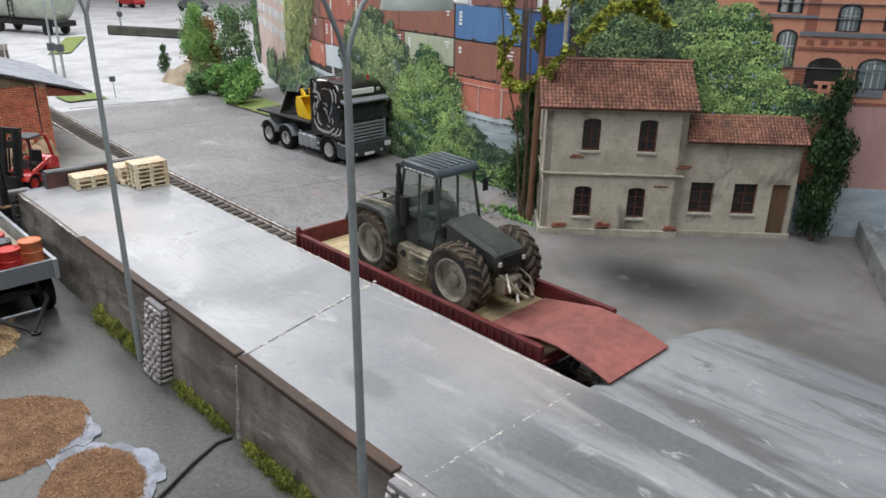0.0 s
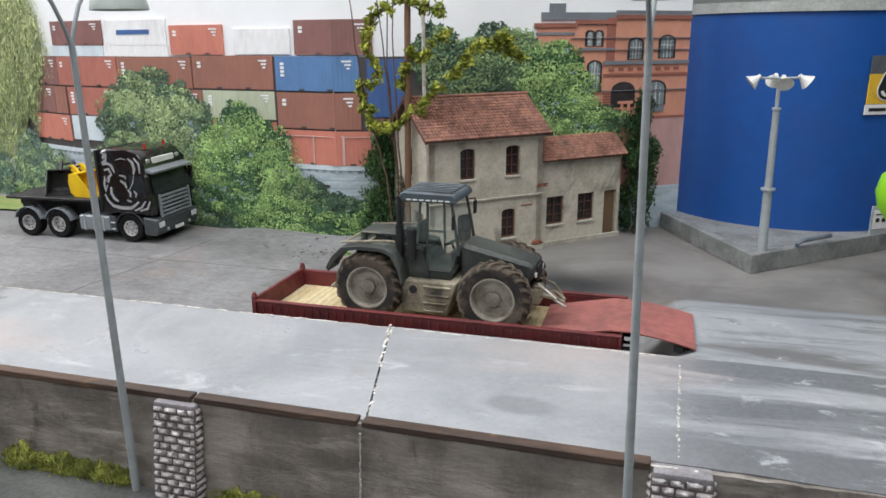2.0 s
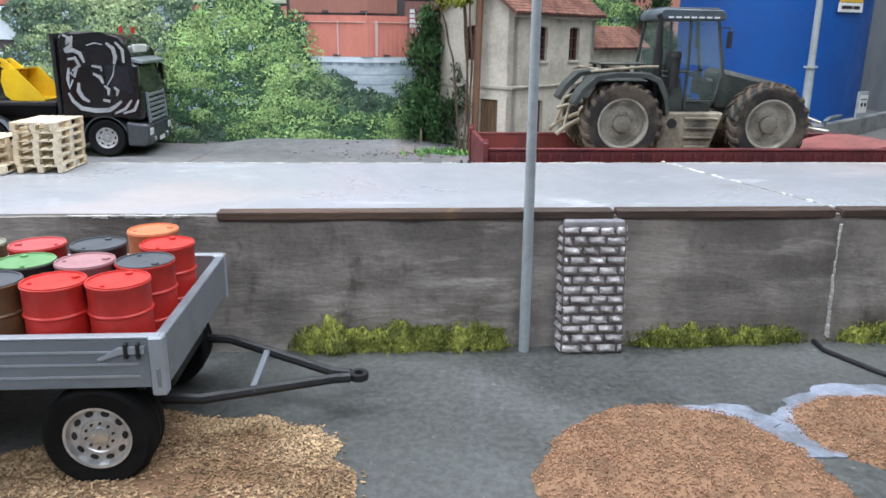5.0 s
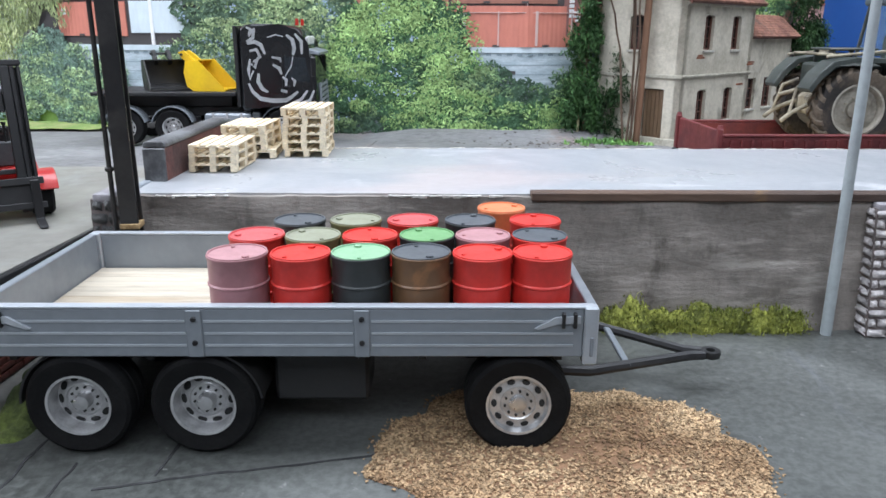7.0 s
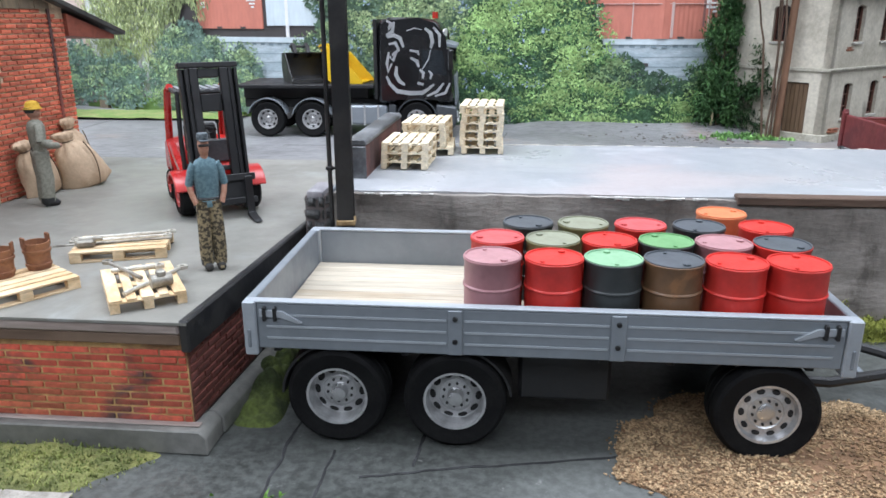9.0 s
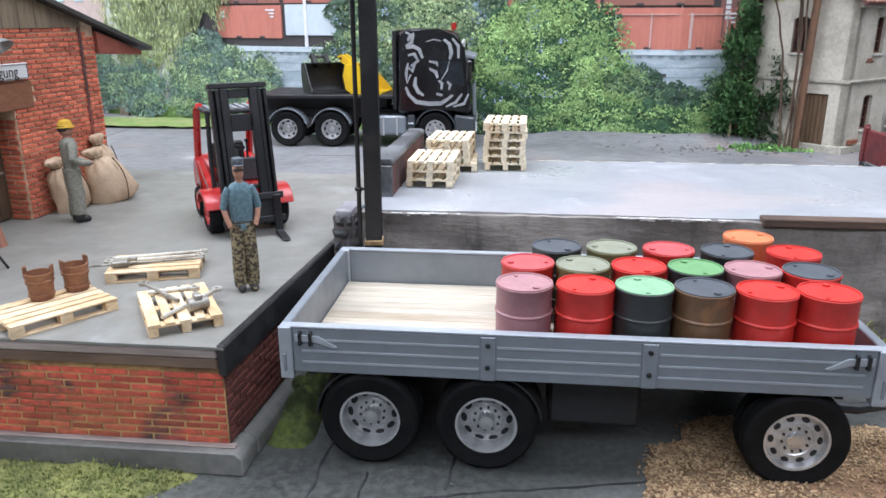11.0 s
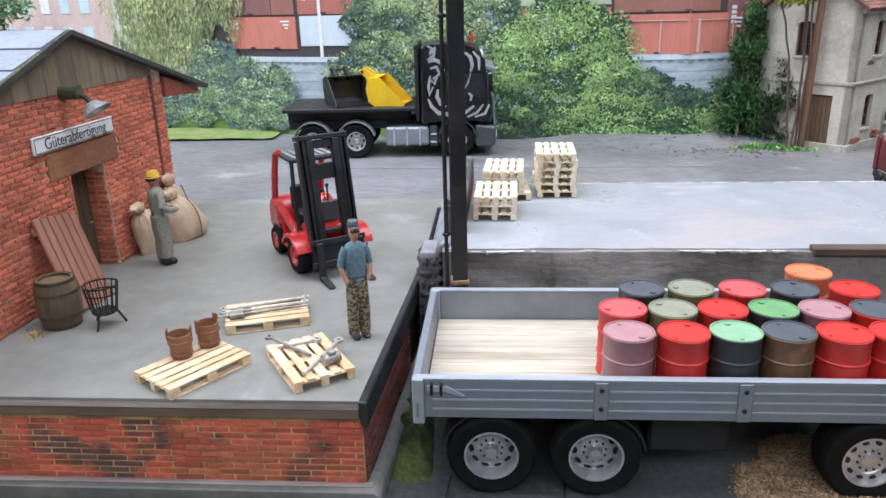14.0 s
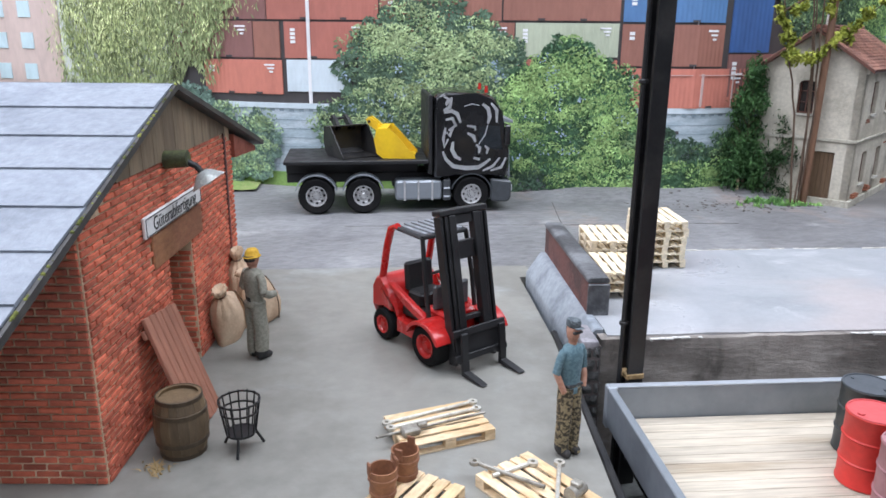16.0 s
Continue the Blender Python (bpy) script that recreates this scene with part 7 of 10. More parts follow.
for k in range(3):
    a = 2 * math.pi * k / 3 + 0.5
    bm = bmesh.new()
    tube(bm, [(0.0085 * math.cos(a), 0.0085 * math.sin(a), 0.0118), (0.0112 * math.cos(a), 0.0112 * math.sin(a), 0.006), (0.0140 * math.cos(a), 0.0140 * math.sin(a), 0.0004)], 0.0009, 8)
    part("leg", bm, BASKET, bk)
bm = bmesh.new()
cyl(bm, (0, 0, 0.0108), (0, 0, 0.0122), 0.0088, None, 24)
part("grate", bm, BASKET, bk)

SHUTTER = surf("red_brown_shutter", (0.34, 0.15, 0.095), (0.27, 0.115, 0.07), 30, 0.6, bump=0.2, stretch=(1, 1, 0.2))
bd = thing("leaning_shutter", pose(-1.736, 0.270, YARD + 0.0006, -10, -22, 0) @ pose(0, 0, 0, 0, 0, 88), "red-brown slatted shutter leaning on the hut wall", "shutter")
for k in range(6):
    bm = bmesh.new()
    x = -0.0215 + 0.0086 * k
    box(bm, x - 0.0036, x + 0.0036, -0.0016, 0.0016, 0.0, 0.080, 0.0006)
    part("slat", bm, SHUTTER, bd)
for z in (0.014, 0.070):
    bm = bmesh.new()
    box(bm, -0.026, 0.026, 0.0018, 0.0044, z - 0.003, z + 0.003, 0.0004)
    part("batten", bm, SHUTTER, bd)

TUB = surf("red_brown_tub", (0.28, 0.125, 0.06), (0.20, 0.085, 0.045), 30, 0.55, bump=0.2)
PALLET_TOP = YARD + 0.0079
for x, y, turn in ((-1.619, 0.168, 20), (-1.6065, 0.1855, 60)):
    t = thing("wooden_tub", pose(x, y, PALLET_TOP, 0, 0, turn) @ Matrix.Diagonal((0.82, 0.82, 0.82, 1)), "red-brown wooden tub with two lug handles", "tub", "tubs on the pallet")
    bm = bmesh.new()
    lathe(bm, [(0.0082, 0), (0.0098, 0.021), (0.0088, 0.021), (0.0076, 0.003), (0.0004, 0.003)], 28)
    part("vessel", bm, TUB, t, "", None, 40)
    for z in (0.004, 0.0145):
        bm = bmesh.new()
        r = 0.0082 + 0.0016 * z / 0.021
        lathe(bm, [(r, z - 0.0013), (r + 0.0008, z - 0.0010), (r + 0.0008, z + 0.0010), (r, z + 0.0013)], 28, None, True)
        part("hoop", bm, TUB, t)
    for s in (-1, 1):
        bm = bmesh.new()
        box(bm, s * 0.0093 - 0.0009, s * 0.0093 + 0.0009, -0.0030, 0.0030, 0.017, 0.0262, 0.0006)
        part("lug", bm, TUB, t)


def rod(x, y, z, turn, length, r, eyes, mat, label, tilt=0):
    t = thing("iron_rod", pose(x, y, z, 0, tilt, turn), label, "iron rod", "iron rods")
    bm = bmesh.new()
    cyl(bm, (-length / 2, 0, r), (length / 2, 0, r), r, None, 8)
    part("shaft", bm, mat, t)
    for s in eyes:
        bm = bmesh.new()
        lathe(bm, [(r * 1.1, -r * 0.8), (r * 2.5, -r * 0.8), (r * 2.5, r * 0.8), (r * 1.1, r * 0.8)], 14, pose(s * (length / 2 + r * 1.5), 0, r), True)
        part("eye", bm, mat, t)
    return t


rod(-1.5875, 0.2560, PALLET_TOP, 23, 0.060, 0.00125, (-1, 1), ROD, "pale iron rod with an eye at each end")
rod(-1.5855, 0.2480, PALLET_TOP, 21, 0.058, 0.00125, (-1, 1), ROD, "pale iron rod with an eye at each end")
rod(-1.5875, 0.2405, PALLET_TOP, 21, 0.077, 0.0009, (), IRON, "thin grey iron rod")
cb = thing("coupling_block", pose(-1.602, 0.2310, PALLET_TOP, 0, 0, 20), "grey iron coupling block", "coupling", "iron fittings")
bm = bmesh.new()
box(bm, -0.006, 0.006, -0.004, 0.004, 0, 0.005, 0.0012)
part("body", bm, IRON, cb)
bm = bmesh.new()
cyl(bm, (0.005, 0, 0.0052), (0.011, 0, 0.0052), 0.0016, None, 10)
part("stub", bm, IRON, cb)
rod(-1.5225, 0.166, PALLET_TOP, 75, 0.048, 0.0013, (1,), ROD, "iron brake rod with a forked head", 0)
rod(-1.547, 0.179, PALLET_TOP + 0.0012, -37, 0.043, 0.0013, (-1,), IRON, "iron brake rod with a forked head", 0)
rod(-1.545, 0.186, PALLET_TOP, 25, 0.026, 0.0013, (1,), ROD, "short iron rod with an eye", 0)
cb = thing("axle_block", pose(-1.514, 0.159, PALLET_TOP, 0, 0, 40), "grey iron axle block with a bore", "iron fitting", "iron fittings")
bm = bmesh.new()
cyl(bm, (-0.006, 0, 0.0042), (0.006, 0, 0.0042), 0.0042, 0.0036, 14)
part("body", bm, IRON, cb)
bm = bmesh.new()
box(bm, -0.0025, 0.0025, -0.003, 0.003, 0.007, 0.0105, 0.0007)
part("cap", bm, IRON, cb)


# ---- figurines, each one plain painted shape ----
def figurine(x, y, turn, label, colours, h=0.088, cap="soft", arms="front", bulk=(0.77, 0.86)):
    names = ("boot", "trousers", "shirt", "skin", "headgear")
    mats = [surf("figure_" + n + "_" + str(int(h * 1e4)), c, c2, 380, 0.75, vary=0.15, cut=(0.46, 0.54)) for n, (c, c2) in zip(names, colours)]
    bm = bmesh.new()

    def paint(start, idx):
        for f in list(bm.faces)[start:]:
            f.material_index = idx
    k = h / 0.088
    n = 0
    for s in (-1, 1):
        box(bm, s * 0.0052 - 0.0034, s * 0.0052 + 0.0034, -0.0085, 0.0040, 0, 0.0055, 0.0018)
    paint(n, 0)
    n = len(bm.faces)
    for s in (-1, 1):
        tube(bm, [(s * 0.0052, 0, 0.004), (s * 0.0056, 0, 0.008), (s * 0.0056, -0.0004, 0.016), (s * 0.0052, -0.0010, 0.024), (s * 0.0047, 0, 0.036), (s * 0.0040, 0, 0.047)], 0.0053, 12, 0.0062)
    box(bm, -0.0088, 0.0088, -0.0058, 0.0062, 0.040, 0.0505, 0.003)
    paint(n, 1)
    n = len(bm.faces)
    lathe(bm, [(0.0080, 0.047), (0.0088, 0.052), (0.0098, 0.062), (0.0102, 0.068), (0.0080, 0.0728), (0.0036, 0.0750)], 20, Matrix.Diagonal((1.05, 0.66, 1, 1)))
    for s in (-1, 1):
        el = (s * 0.0145, 0.001, 0.057)
        tube(bm, [(s * 0.0088, 0, 0.0705), (s * 0.0120, 0, 0.066), el], 0.0034, 10, 0.0032)
    paint(n, 2)
    n = len(bm.faces)
    for s in (-1, 1):
        el = (s * 0.0145, 0.001, 0.0575)
        if arms == "front":
            wrist = (s * 0.0104, -0.0040, 0.0455)
            tube(bm, [el, ((el[0] + wrist[0]) / 2 + s * 0.0006, -0.002, 0.052), wrist], 0.0024, 8, 0.0022)
        else:
            tube(bm, [el, (s * 0.0128, -0.005, 0.0535), (s * 0.0080, -0.0125, 0.0520)], 0.0032, 8, 0.0028)
    if arms != "front":
        paint(n, 2)
        n = len(bm.faces)
        for s in (-1, 1):
            tube(bm, [(s * 0.0080, -0.0122, 0.0520), (s * 0.0060, -0.0155, 0.0518)], 0.0020, 8, 0.0016)
    cyl(bm, (0, 0, 0.073), (0, -0.0004, 0.0775), 0.0031, None, 12)
    lathe(bm, [(0.0008, 0.0755), (0.0034, 0.0768), (0.0046, 0.0800), (0.0049, 0.0832), (0.0042, 0.0864), (0.0006, 0.0875)], 18, Matrix.Diagonal((0.94, 1.12, 1, 1)))
    paint(n, 3)
    n = len(bm.faces)
    if cap == "soft":
        box(bm, -0.0046, 0.0046, -0.0060, -0.0030, 0.0822, 0.0838, 0.0006)
        box(bm, -0.0030, 0.0030, -0.0012, 0.0056, 0.0800, 0.0858, 0.0014)
        box(bm, -0.0084, 0.0084, -0.0060, 0.0060, 0.0478, 0.0494, 0.0006)
    else:
        lathe(bm, [(0.0012, 0.0800), (0.0046, 0.0805), (0.0053, 0.0832), (0.0052, 0.0850), (0.0010, 0.0860)], 16, Matrix.Translation((0, 0.0012, 0)) @ Matrix.Diagonal((0.94, 1.05, 1, 1)))
    paint(n, 0)
    n = len(bm.faces)
    if cap == "soft":
        lathe(bm, [(0.0047, 0.0858), (0.0050, 0.0861), (0.0050, 0.0890), (0.0046, 0.0902), (0.0004, 0.0906)], 18, Matrix.Diagonal((0.98, 1.16, 1, 1)))
        box(bm, -0.0036, 0.0036, -0.0080, -0.0042, 0.0857, 0.0864, 0.0004)
    else:
        lathe(bm, [(0.0062, 0.0836), (0.0060, 0.0844), (0.0050, 0.0850), (0.0046, 0.0880), (0.0030, 0.0902), (0.0004, 0.0908)], 18, Matrix.Diagonal((0.98, 1.14, 1, 1)))
    paint(n, 4)
    bmesh.ops.scale(bm, vec=(k * bulk[0], k * bulk[1], k), verts=bm.verts)
    ob = part("figurine", bm, mats, None, "", pose(x, y, YARD, 0, 0, turn), 60)
    return tagged(ob, label, "figurine", "model figures")


figurine(-1.5055, 0.2165, 30, "painted model figure in blue shirt and camouflage trousers", (((0.03, 0.028, 0.026), (0.05, 0.045, 0.04)), ((0.27, 0.215, 0.12), (0.055, 0.045, 0.03)), ((0.13, 0.215, 0.245), (0.10, 0.17, 0.20)), ((0.45, 0.24, 0.165), (0.40, 0.20, 0.13)), ((0.06, 0.075, 0.085), (0.13, 0.15, 0.16))), 0.087)
figurine(-1.719, 0.371, 135, "painted model figure in grey overalls and yellow helmet", (((0.02, 0.02, 0.02), (0.03, 0.03, 0.03)), ((0.27, 0.265, 0.215), (0.22, 0.215, 0.17)), ((0.27, 0.265, 0.215), (0.22, 0.215, 0.17)), ((0.40, 0.22, 0.15), (0.36, 0.19, 0.13)), ((0.60, 0.36, 0.03), (0.52, 0.30, 0.02))), 0.0885, "hard", "side", (0.92, 1.06))

# ---- the stucco house with its annex ----
STUCCO = surf("weathered_stucco", (0.54, 0.50, 0.41), (0.42, 0.385, 0.31), 16, 0.8, bump=0.4, bscale=180, vary=0.12, col3=(0.17, 0.155, 0.125), cut3=(0.56, 0.74), scale3=9)
STUCCO_TRIM = surf("stucco_band", (0.46, 0.435, 0.36), (0.36, 0.335, 0.27), 24, 0.75, bump=0.2)
ROOF_TILE = surf("weathered_clay_tile", (0.27, 0.125, 0.085), (0.19, 0.09, 0.065), 18, 0.7, bump=0.2, island=0.28, col3=(0.12, 0.085, 0.065), cut3=(0.58, 0.72), scale3=12)
FRAME_WOOD = surf("dark_red_window_frame", (0.115, 0.045, 0.03), (0.08, 0.035, 0.025), 40, 0.5)
DARK_PANE = surf("dark_window_pane", (0.018, 0.017, 0.017), (0.04, 0.035, 0.032), 30, 0.15)
SILL = surf("pale_sill_stone", (0.50, 0.48, 0.42), None, 40, 0.7)
WORN_BRICK = surf("bare_worn_brick", (0.27, 0.10, 0.055), (0.20, 0.08, 0.045), 40, 0.8, bump=0.3, rand=0.3)
house = thing("stucco_house", pose(-0.8085, 1.031, 0.034, 0, 0, 43), "weathered grey-beige stucco house with a clay tile roof", "house")


def wall_with_holes(name, w, h, holes, m, parent, thick=0.012, top=None):
    """A wall in the plane x, z that looks to -y; holes are (x0, x1, z0, z1)."""
    bm = bmesh.new()
    xs_ = sorted({0, w, *[a for o in holes for a in o[:2]]})
    zs_ = sorted({0, h, *[a for o in holes for a in o[2:]]})
    inside = lambda x, z: any(a < x < b and c < z < d for a, b, c, d in holes)
    grid = {}

    def vert(x, y, z):
        key = (round(x, 6), round(y, 6), round(z, 6))
        if key not in grid:
            grid[key] = bm.verts.new((x, y, z))
        return grid[key]
    cells = {(i, j) for i in range(len(xs_) - 1) for j in range(len(zs_) - 1) if not inside((xs_[i] + xs_[i + 1]) / 2, (zs_[j] + zs_[j + 1]) / 2)}
    for i, j in cells:
        x0, x1, z0, z1 = xs_[i], xs_[i + 1], zs_[j], zs_[j + 1]
        for y in (0, thick):
            bm.faces.new([vert(x0, y, z0), vert(x1, y, z0), vert(x1, y, z1), vert(x0, y, z1)])
        for (di, dj), (a, b) in {(-1, 0): ((x0, z0), (x0, z1)), (1, 0): ((x1, z0), (x1, z1)), (0, -1): ((x0, z0), (x1, z0)), (0, 1): ((x0, z1), (x1, z1))}.items():
            if (i + di, j + dj) not in cells:
                bm.faces.new([vert(a[0], 0, a[1]), vert(b[0], 0, b[1]), vert(b[0], thick, b[1]), vert(a[0], thick, a[1])])
    if top:
        prism(bm, [(0, h), (w, h), (top[0], top[1])], 0, thick)
    bmesh.ops.transform(bm, matrix=m, verts=bm.verts)
    return part(name, bm, STUCCO, parent)


def house_window(m, w, h, parent, arched=True, bars=(1, 2)):
    bm = bmesh.new()
    box(bm, 0, w, 0.0085, 0.0092, 0, h)
    win = part("window", bm, DARK_PANE, parent, "", m)
    bm = bmesh.new()
    f = 0.0028
    for a in ((0, f, 0, h), (w - f, w, 0, h), (f, w - f, 0, f), (f, w - f, h - f, h)):
        box(bm, a[0], a[1], 0.0055, 0.0084, a[2], a[3])
    for k in range(bars[0]):
        x = w * (k + 1) / (bars[0] + 1)
        box(bm, x - 0.0011, x + 0.0011, 0.0058, 0.0083, f, h - f)
    for k in range(bars[1]):
        z = h * (k + 1) / (bars[1] + 1)
        box(bm, f, w - f, 0.0062, 0.0082, z - 0.0007, z + 0.0007)
    part("frame", bm, FRAME_WOOD, win)
    bm = bmesh.new()
    box(bm, -0.002, w + 0.002, -0.0035, 0.005, -0.004, -0.0002, 0.0006)
    part("sill", bm, SILL, win)
    if arched:
        for s in (0, 1):
            bm = bmesh.new()
            pts = [(0, h), (0, h - 0.006)] + [(w / 2 - w / 2 * math.cos(a), h - 0.006 + 0.0058 * math.sin(a)) for a in np.linspace(0.15, math.pi / 2, 6)] + [(w / 2, h)]
            if s:
                pts = [(w - x, z) for x, z in pts]
            prism(bm, pts, 0.0004, 0.0080)
            part("arch_corner", bm, STUCCO, win)


HW, HD, HH = 0.247, 0.165, 0.247
wins = [(0.064, 0.096, 0.164, 0.222), (0.163, 0.195, 0.164, 0.222), (0.058, 0.090, 0.040, 0.098), (0.155, 0.187, 0.040, 0.098)]
front = wall_with_holes("front_wall", HW, HH, wins, pose(0, 0, 0), house)
for x0, x1, z0, z1 in wins:
    house_window(pose(x0, 0, z0), x1 - x0, z1 - z0, house)
sidew = [(0.060, 0.088, 0.164, 0.222)]
side_m = pose(0, HD, 0, 0, 0, -90)
wall_with_holes("gable_wall", HD, HH, sidew + [(0.095, 0.135, 0.0, 0.10)], side_m @ pose(0, 0.0, 0), house, 0.012, (HD / 2, HH + 0.058))
for x0, x1, z0, z1 in sidew:
    house_window(side_m @ pose(x0, 0, z0), x1 - x0, z1 - z0, house)
bm = bmesh.new()
box(bm, 0.096, 0.134, 0.004, 0.007, 0.001, 0.099, 0.0005)
side_door = part("side_door", bm, DOOR_WOOD, house, "brown plank side door", side_m)
for k in range(5):
    bm = bmesh.new()
    box(bm, 0.0975 + 0.0073 * k, 0.1035 + 0.0073 * k, 0.0028, 0.0042, 0.003, 0.097, 0.0002)
    part("plank", bm, DOOR_WOOD, side_door)
wall_with_holes("rear_gable_wall", HD, HH, [], pose(HW, 0, 0, 0, 0, 90), house, 0.012, (HD / 2, HH + 0.058))
wall_with_holes("rear_wall", HW - 0.026, HH, [], pose(HW - 0.013, HD, 0, 0, 0, 180), house)
bm = bmesh.new()
box(bm, -0.003, HW + 0.003, -0.003, -0.0002, 0.118, 0.124, 0.0008)
box(bm, -0.004, HW + 0.003, -0.0048, -0.0031, 0.1205, 0.1235, 0.0006)
part("string_course", bm, STUCCO_TRIM, house)
bm = bmesh.new()
box(bm, -0.003, -0.0002, -0.0002, HD, 0.118, 0.124, 0.0008)
part("string_course", bm, STUCCO_TRIM, house)
bm = bmesh.new()
box(bm, -0.005, HW + 0.003, -0.006, -0.0002, 0.0, 0.018, 0.001)
part("plinth", bm, STUCCO_TRIM, house)
bm = bmesh.new()
box(bm, -0.005, -0.0002, 0, HD, 0.0, 0.018, 0.001)
part("plinth", bm, STUCCO_TRIM, house)
bm = bmesh.new()
box(bm, -0.004, HW + 0.004, -0.006, -0.0002, HH - 0.012, HH - 0.001, 0.0015)
part("cornice", bm, STUCCO_TRIM, house)
# patches where the plaster fell off
for px, pz, n in ((0.045, 0.150, 5), (0.235, 0.135, 6), (0.10, 0.022, 7), (0.02, 0.02, 6), (0.20, 0.10, 3), (0.225, 0.02, 5)):
    for k in range(n):
        bm = bmesh.new()
        x, z = px + 0.0085 * (k % 3) + 0.003 * (k // 3), pz + 0.0036 * (k // 3)
        box(bm, x, x + 0.0078, -0.0011 if pz > 0.03 else -0.0068, 0.0005, z, z + 0.0030, 0.0003)
        part("bare_brick", bm, WORN_BRICK, house)


def tiled_slope(parent, lo, hi, x0, x1, cols, rows):
    """Clay tiles on a slope from lo to hi (y, z), with wavy courses."""
    d = Vector((0, hi[0] - lo[0], hi[1] - lo[1]))
    nrm = Vector((0, -d.z, d.y)).normalized()
    base = Vector((0, lo[0], lo[1]))
    bm = bmesh.new()
    q = [base - nrm * 0.003, base + d - nrm * 0.003, base + d, base]
    a = [bm.verts.new(p + Vector((x0, 0, 0))) for p in q]
    b = [bm.verts.new(p + Vector((x1, 0, 0))) for p in q]
    bm.faces.new(a), bm.faces.new(list(reversed(b))), skin(bm, b, a)
    deck = part("roof_slope", bm, FRAME_WOOD, parent)
    vs, fs = [], []
    tw = (x1 - x0) / cols
    for r in range(rows):
        f0, f1 = r / rows, min(1.0, (r + 1.12) / rows)
        for c in range(cols):
            k = len(vs)
            j = random.uniform(-0.0004, 0.0004)
            for f, lift in ((f0, 0.0022), (f1, 0.0006)):
                for i, up in enumerate((0.0, 0.0022, 0.0024, 0.0004)):
                    p = base + d * (f + (j if f == f0 else 0)) + nrm * (lift + up)
                    vs.append((x0 + tw * (c + (0, 0.35, 0.65, 0.98)[i]), p.y, p.z))
            for i in range(4):
                p = base + d * f0
                vs.append((x0 + tw * (c + (0, 0.35, 0.65, 0.98)[i]), p.y, p.z + 0.0002))
            for i in range(3):
                fs.append((k + i, k + i + 1, k + 5 + i, k + 4 + i))
                fs.append((k + 8 + i, k + 9 + i, k + i + 1, k + i))
    ob = loose("roof_tiles", vs, fs, ROOF_TILE, deck)
    ob["kind"] = "stuff"
    return deck


tiled_slope(house, (-0.014, HH - 0.006), (HD / 2, HH + 0.062), -0.014, HW + 0.014, 40, 14)
rear = tiled_slope(house, (-0.014, HH - 0.006), (HD / 2, HH + 0.062), -HW - 0.014, 0.014, 40, 14)
rear.matrix_basis = spot(pose(0, HD, 0, 0, 0, 180))
bm = bmesh.new()
tube(bm, [(-0.015 + (HW + 0.03) * k / 20, HD / 2, HH + 0.0655 + 0.0004 * (k % 2)) for k in range(21)], 0.0036, 10)
part("ridge_tiles", bm, ROOF_TILE, house)
bm = bmesh.new()
for s in (0, 1):
    pts = [(-0.015, HH - 0.010), (HD / 2, HH + 0.057), (HD / 2, HH + 0.062), (-0.015, HH - 0.004)]
    pts = pts if not s else [(HD - a, b) for a, b in pts]
    prism(bm, pts, 0.0120, 0.0148, Matrix(((0, -1, 0, 0), (1, 0, 0, 0), (0, 0, 1, 0), (0, 0, 0, 1))))
part("barge_board", bm, FRAME_WOOD, house)

AW, AD, AH, AO = 0.209, 0.022, 0.186, 0.0137
awins = [(0.022, 0.064, 0.050, 0.108), (0.100, 0.142, 0.050, 0.108), (0.168, 0.200, 0.001, 0.108)]
am = pose(HW + 0.0005, AO, 0)
wall_with_holes("annex_wall", AW, AH, awins, am, house)
for x0, x1, z0, z1 in awins[:2]:
    house_window(am @ pose(x0, 0, z0), x1 - x0, z1 - z0, house, False, (1, 2))
bm = bmesh.new()
box(bm, 0.169, 0.199, 0.005, 0.008, 0.002, 0.107, 0.0005)
part("annex_door", bm, DOOR_WOOD, house, "brown annex door", am)
wall_with_holes("annex_end_wall", AD, AH, [], pose(HW + 0.0005 + AW, AO + 0.0125, 0, 0, 0, 90), house, 0.012)
bm = bmesh.new()
box(bm, 0.0, AW + 0.003, -0.004, -0.0002, 0, 0.016, 0.001)
part("plinth", bm, STUCCO_TRIM, house, "", am)
tiled_slope(house, (AO - 0.014, AH - 0.002), (AO + 0.034, AH + 0.0395), HW + 0.003, HW + AW + 0.006, 34, 9)
bm = bmesh.new()
box(bm, HW + 0.001, HW + AW + 0.006, AO + 0.0125, AO + 0.0125 + AD, AH - 0.008, AH - 0.004)
part("annex_ceiling", bm, FRAME_WOOD, house)

# ---- plants by the house ----
BARK = surf("brown_bark", (0.11, 0.07, 0.045), (0.07, 0.045, 0.03), 50, 0.85, bump=0.6, bscale=200, stretch=(1, 1, 0.3))
THUJA = leafy("thuja_green", (0.03, 0.08, 0.025), (0.09, 0.19, 0.06), 30, 0.45)
THUJA_DARK = leafy("thuja_dark", (0.02, 0.05, 0.018), (0.055, 0.115, 0.035), 30, 0.45)
VINE = leafy("vine_yellow_green", (0.20, 0.24, 0.03), (0.50, 0.52, 0.10), 25, 0.35)
rng2 = np.random.default_rng(11)


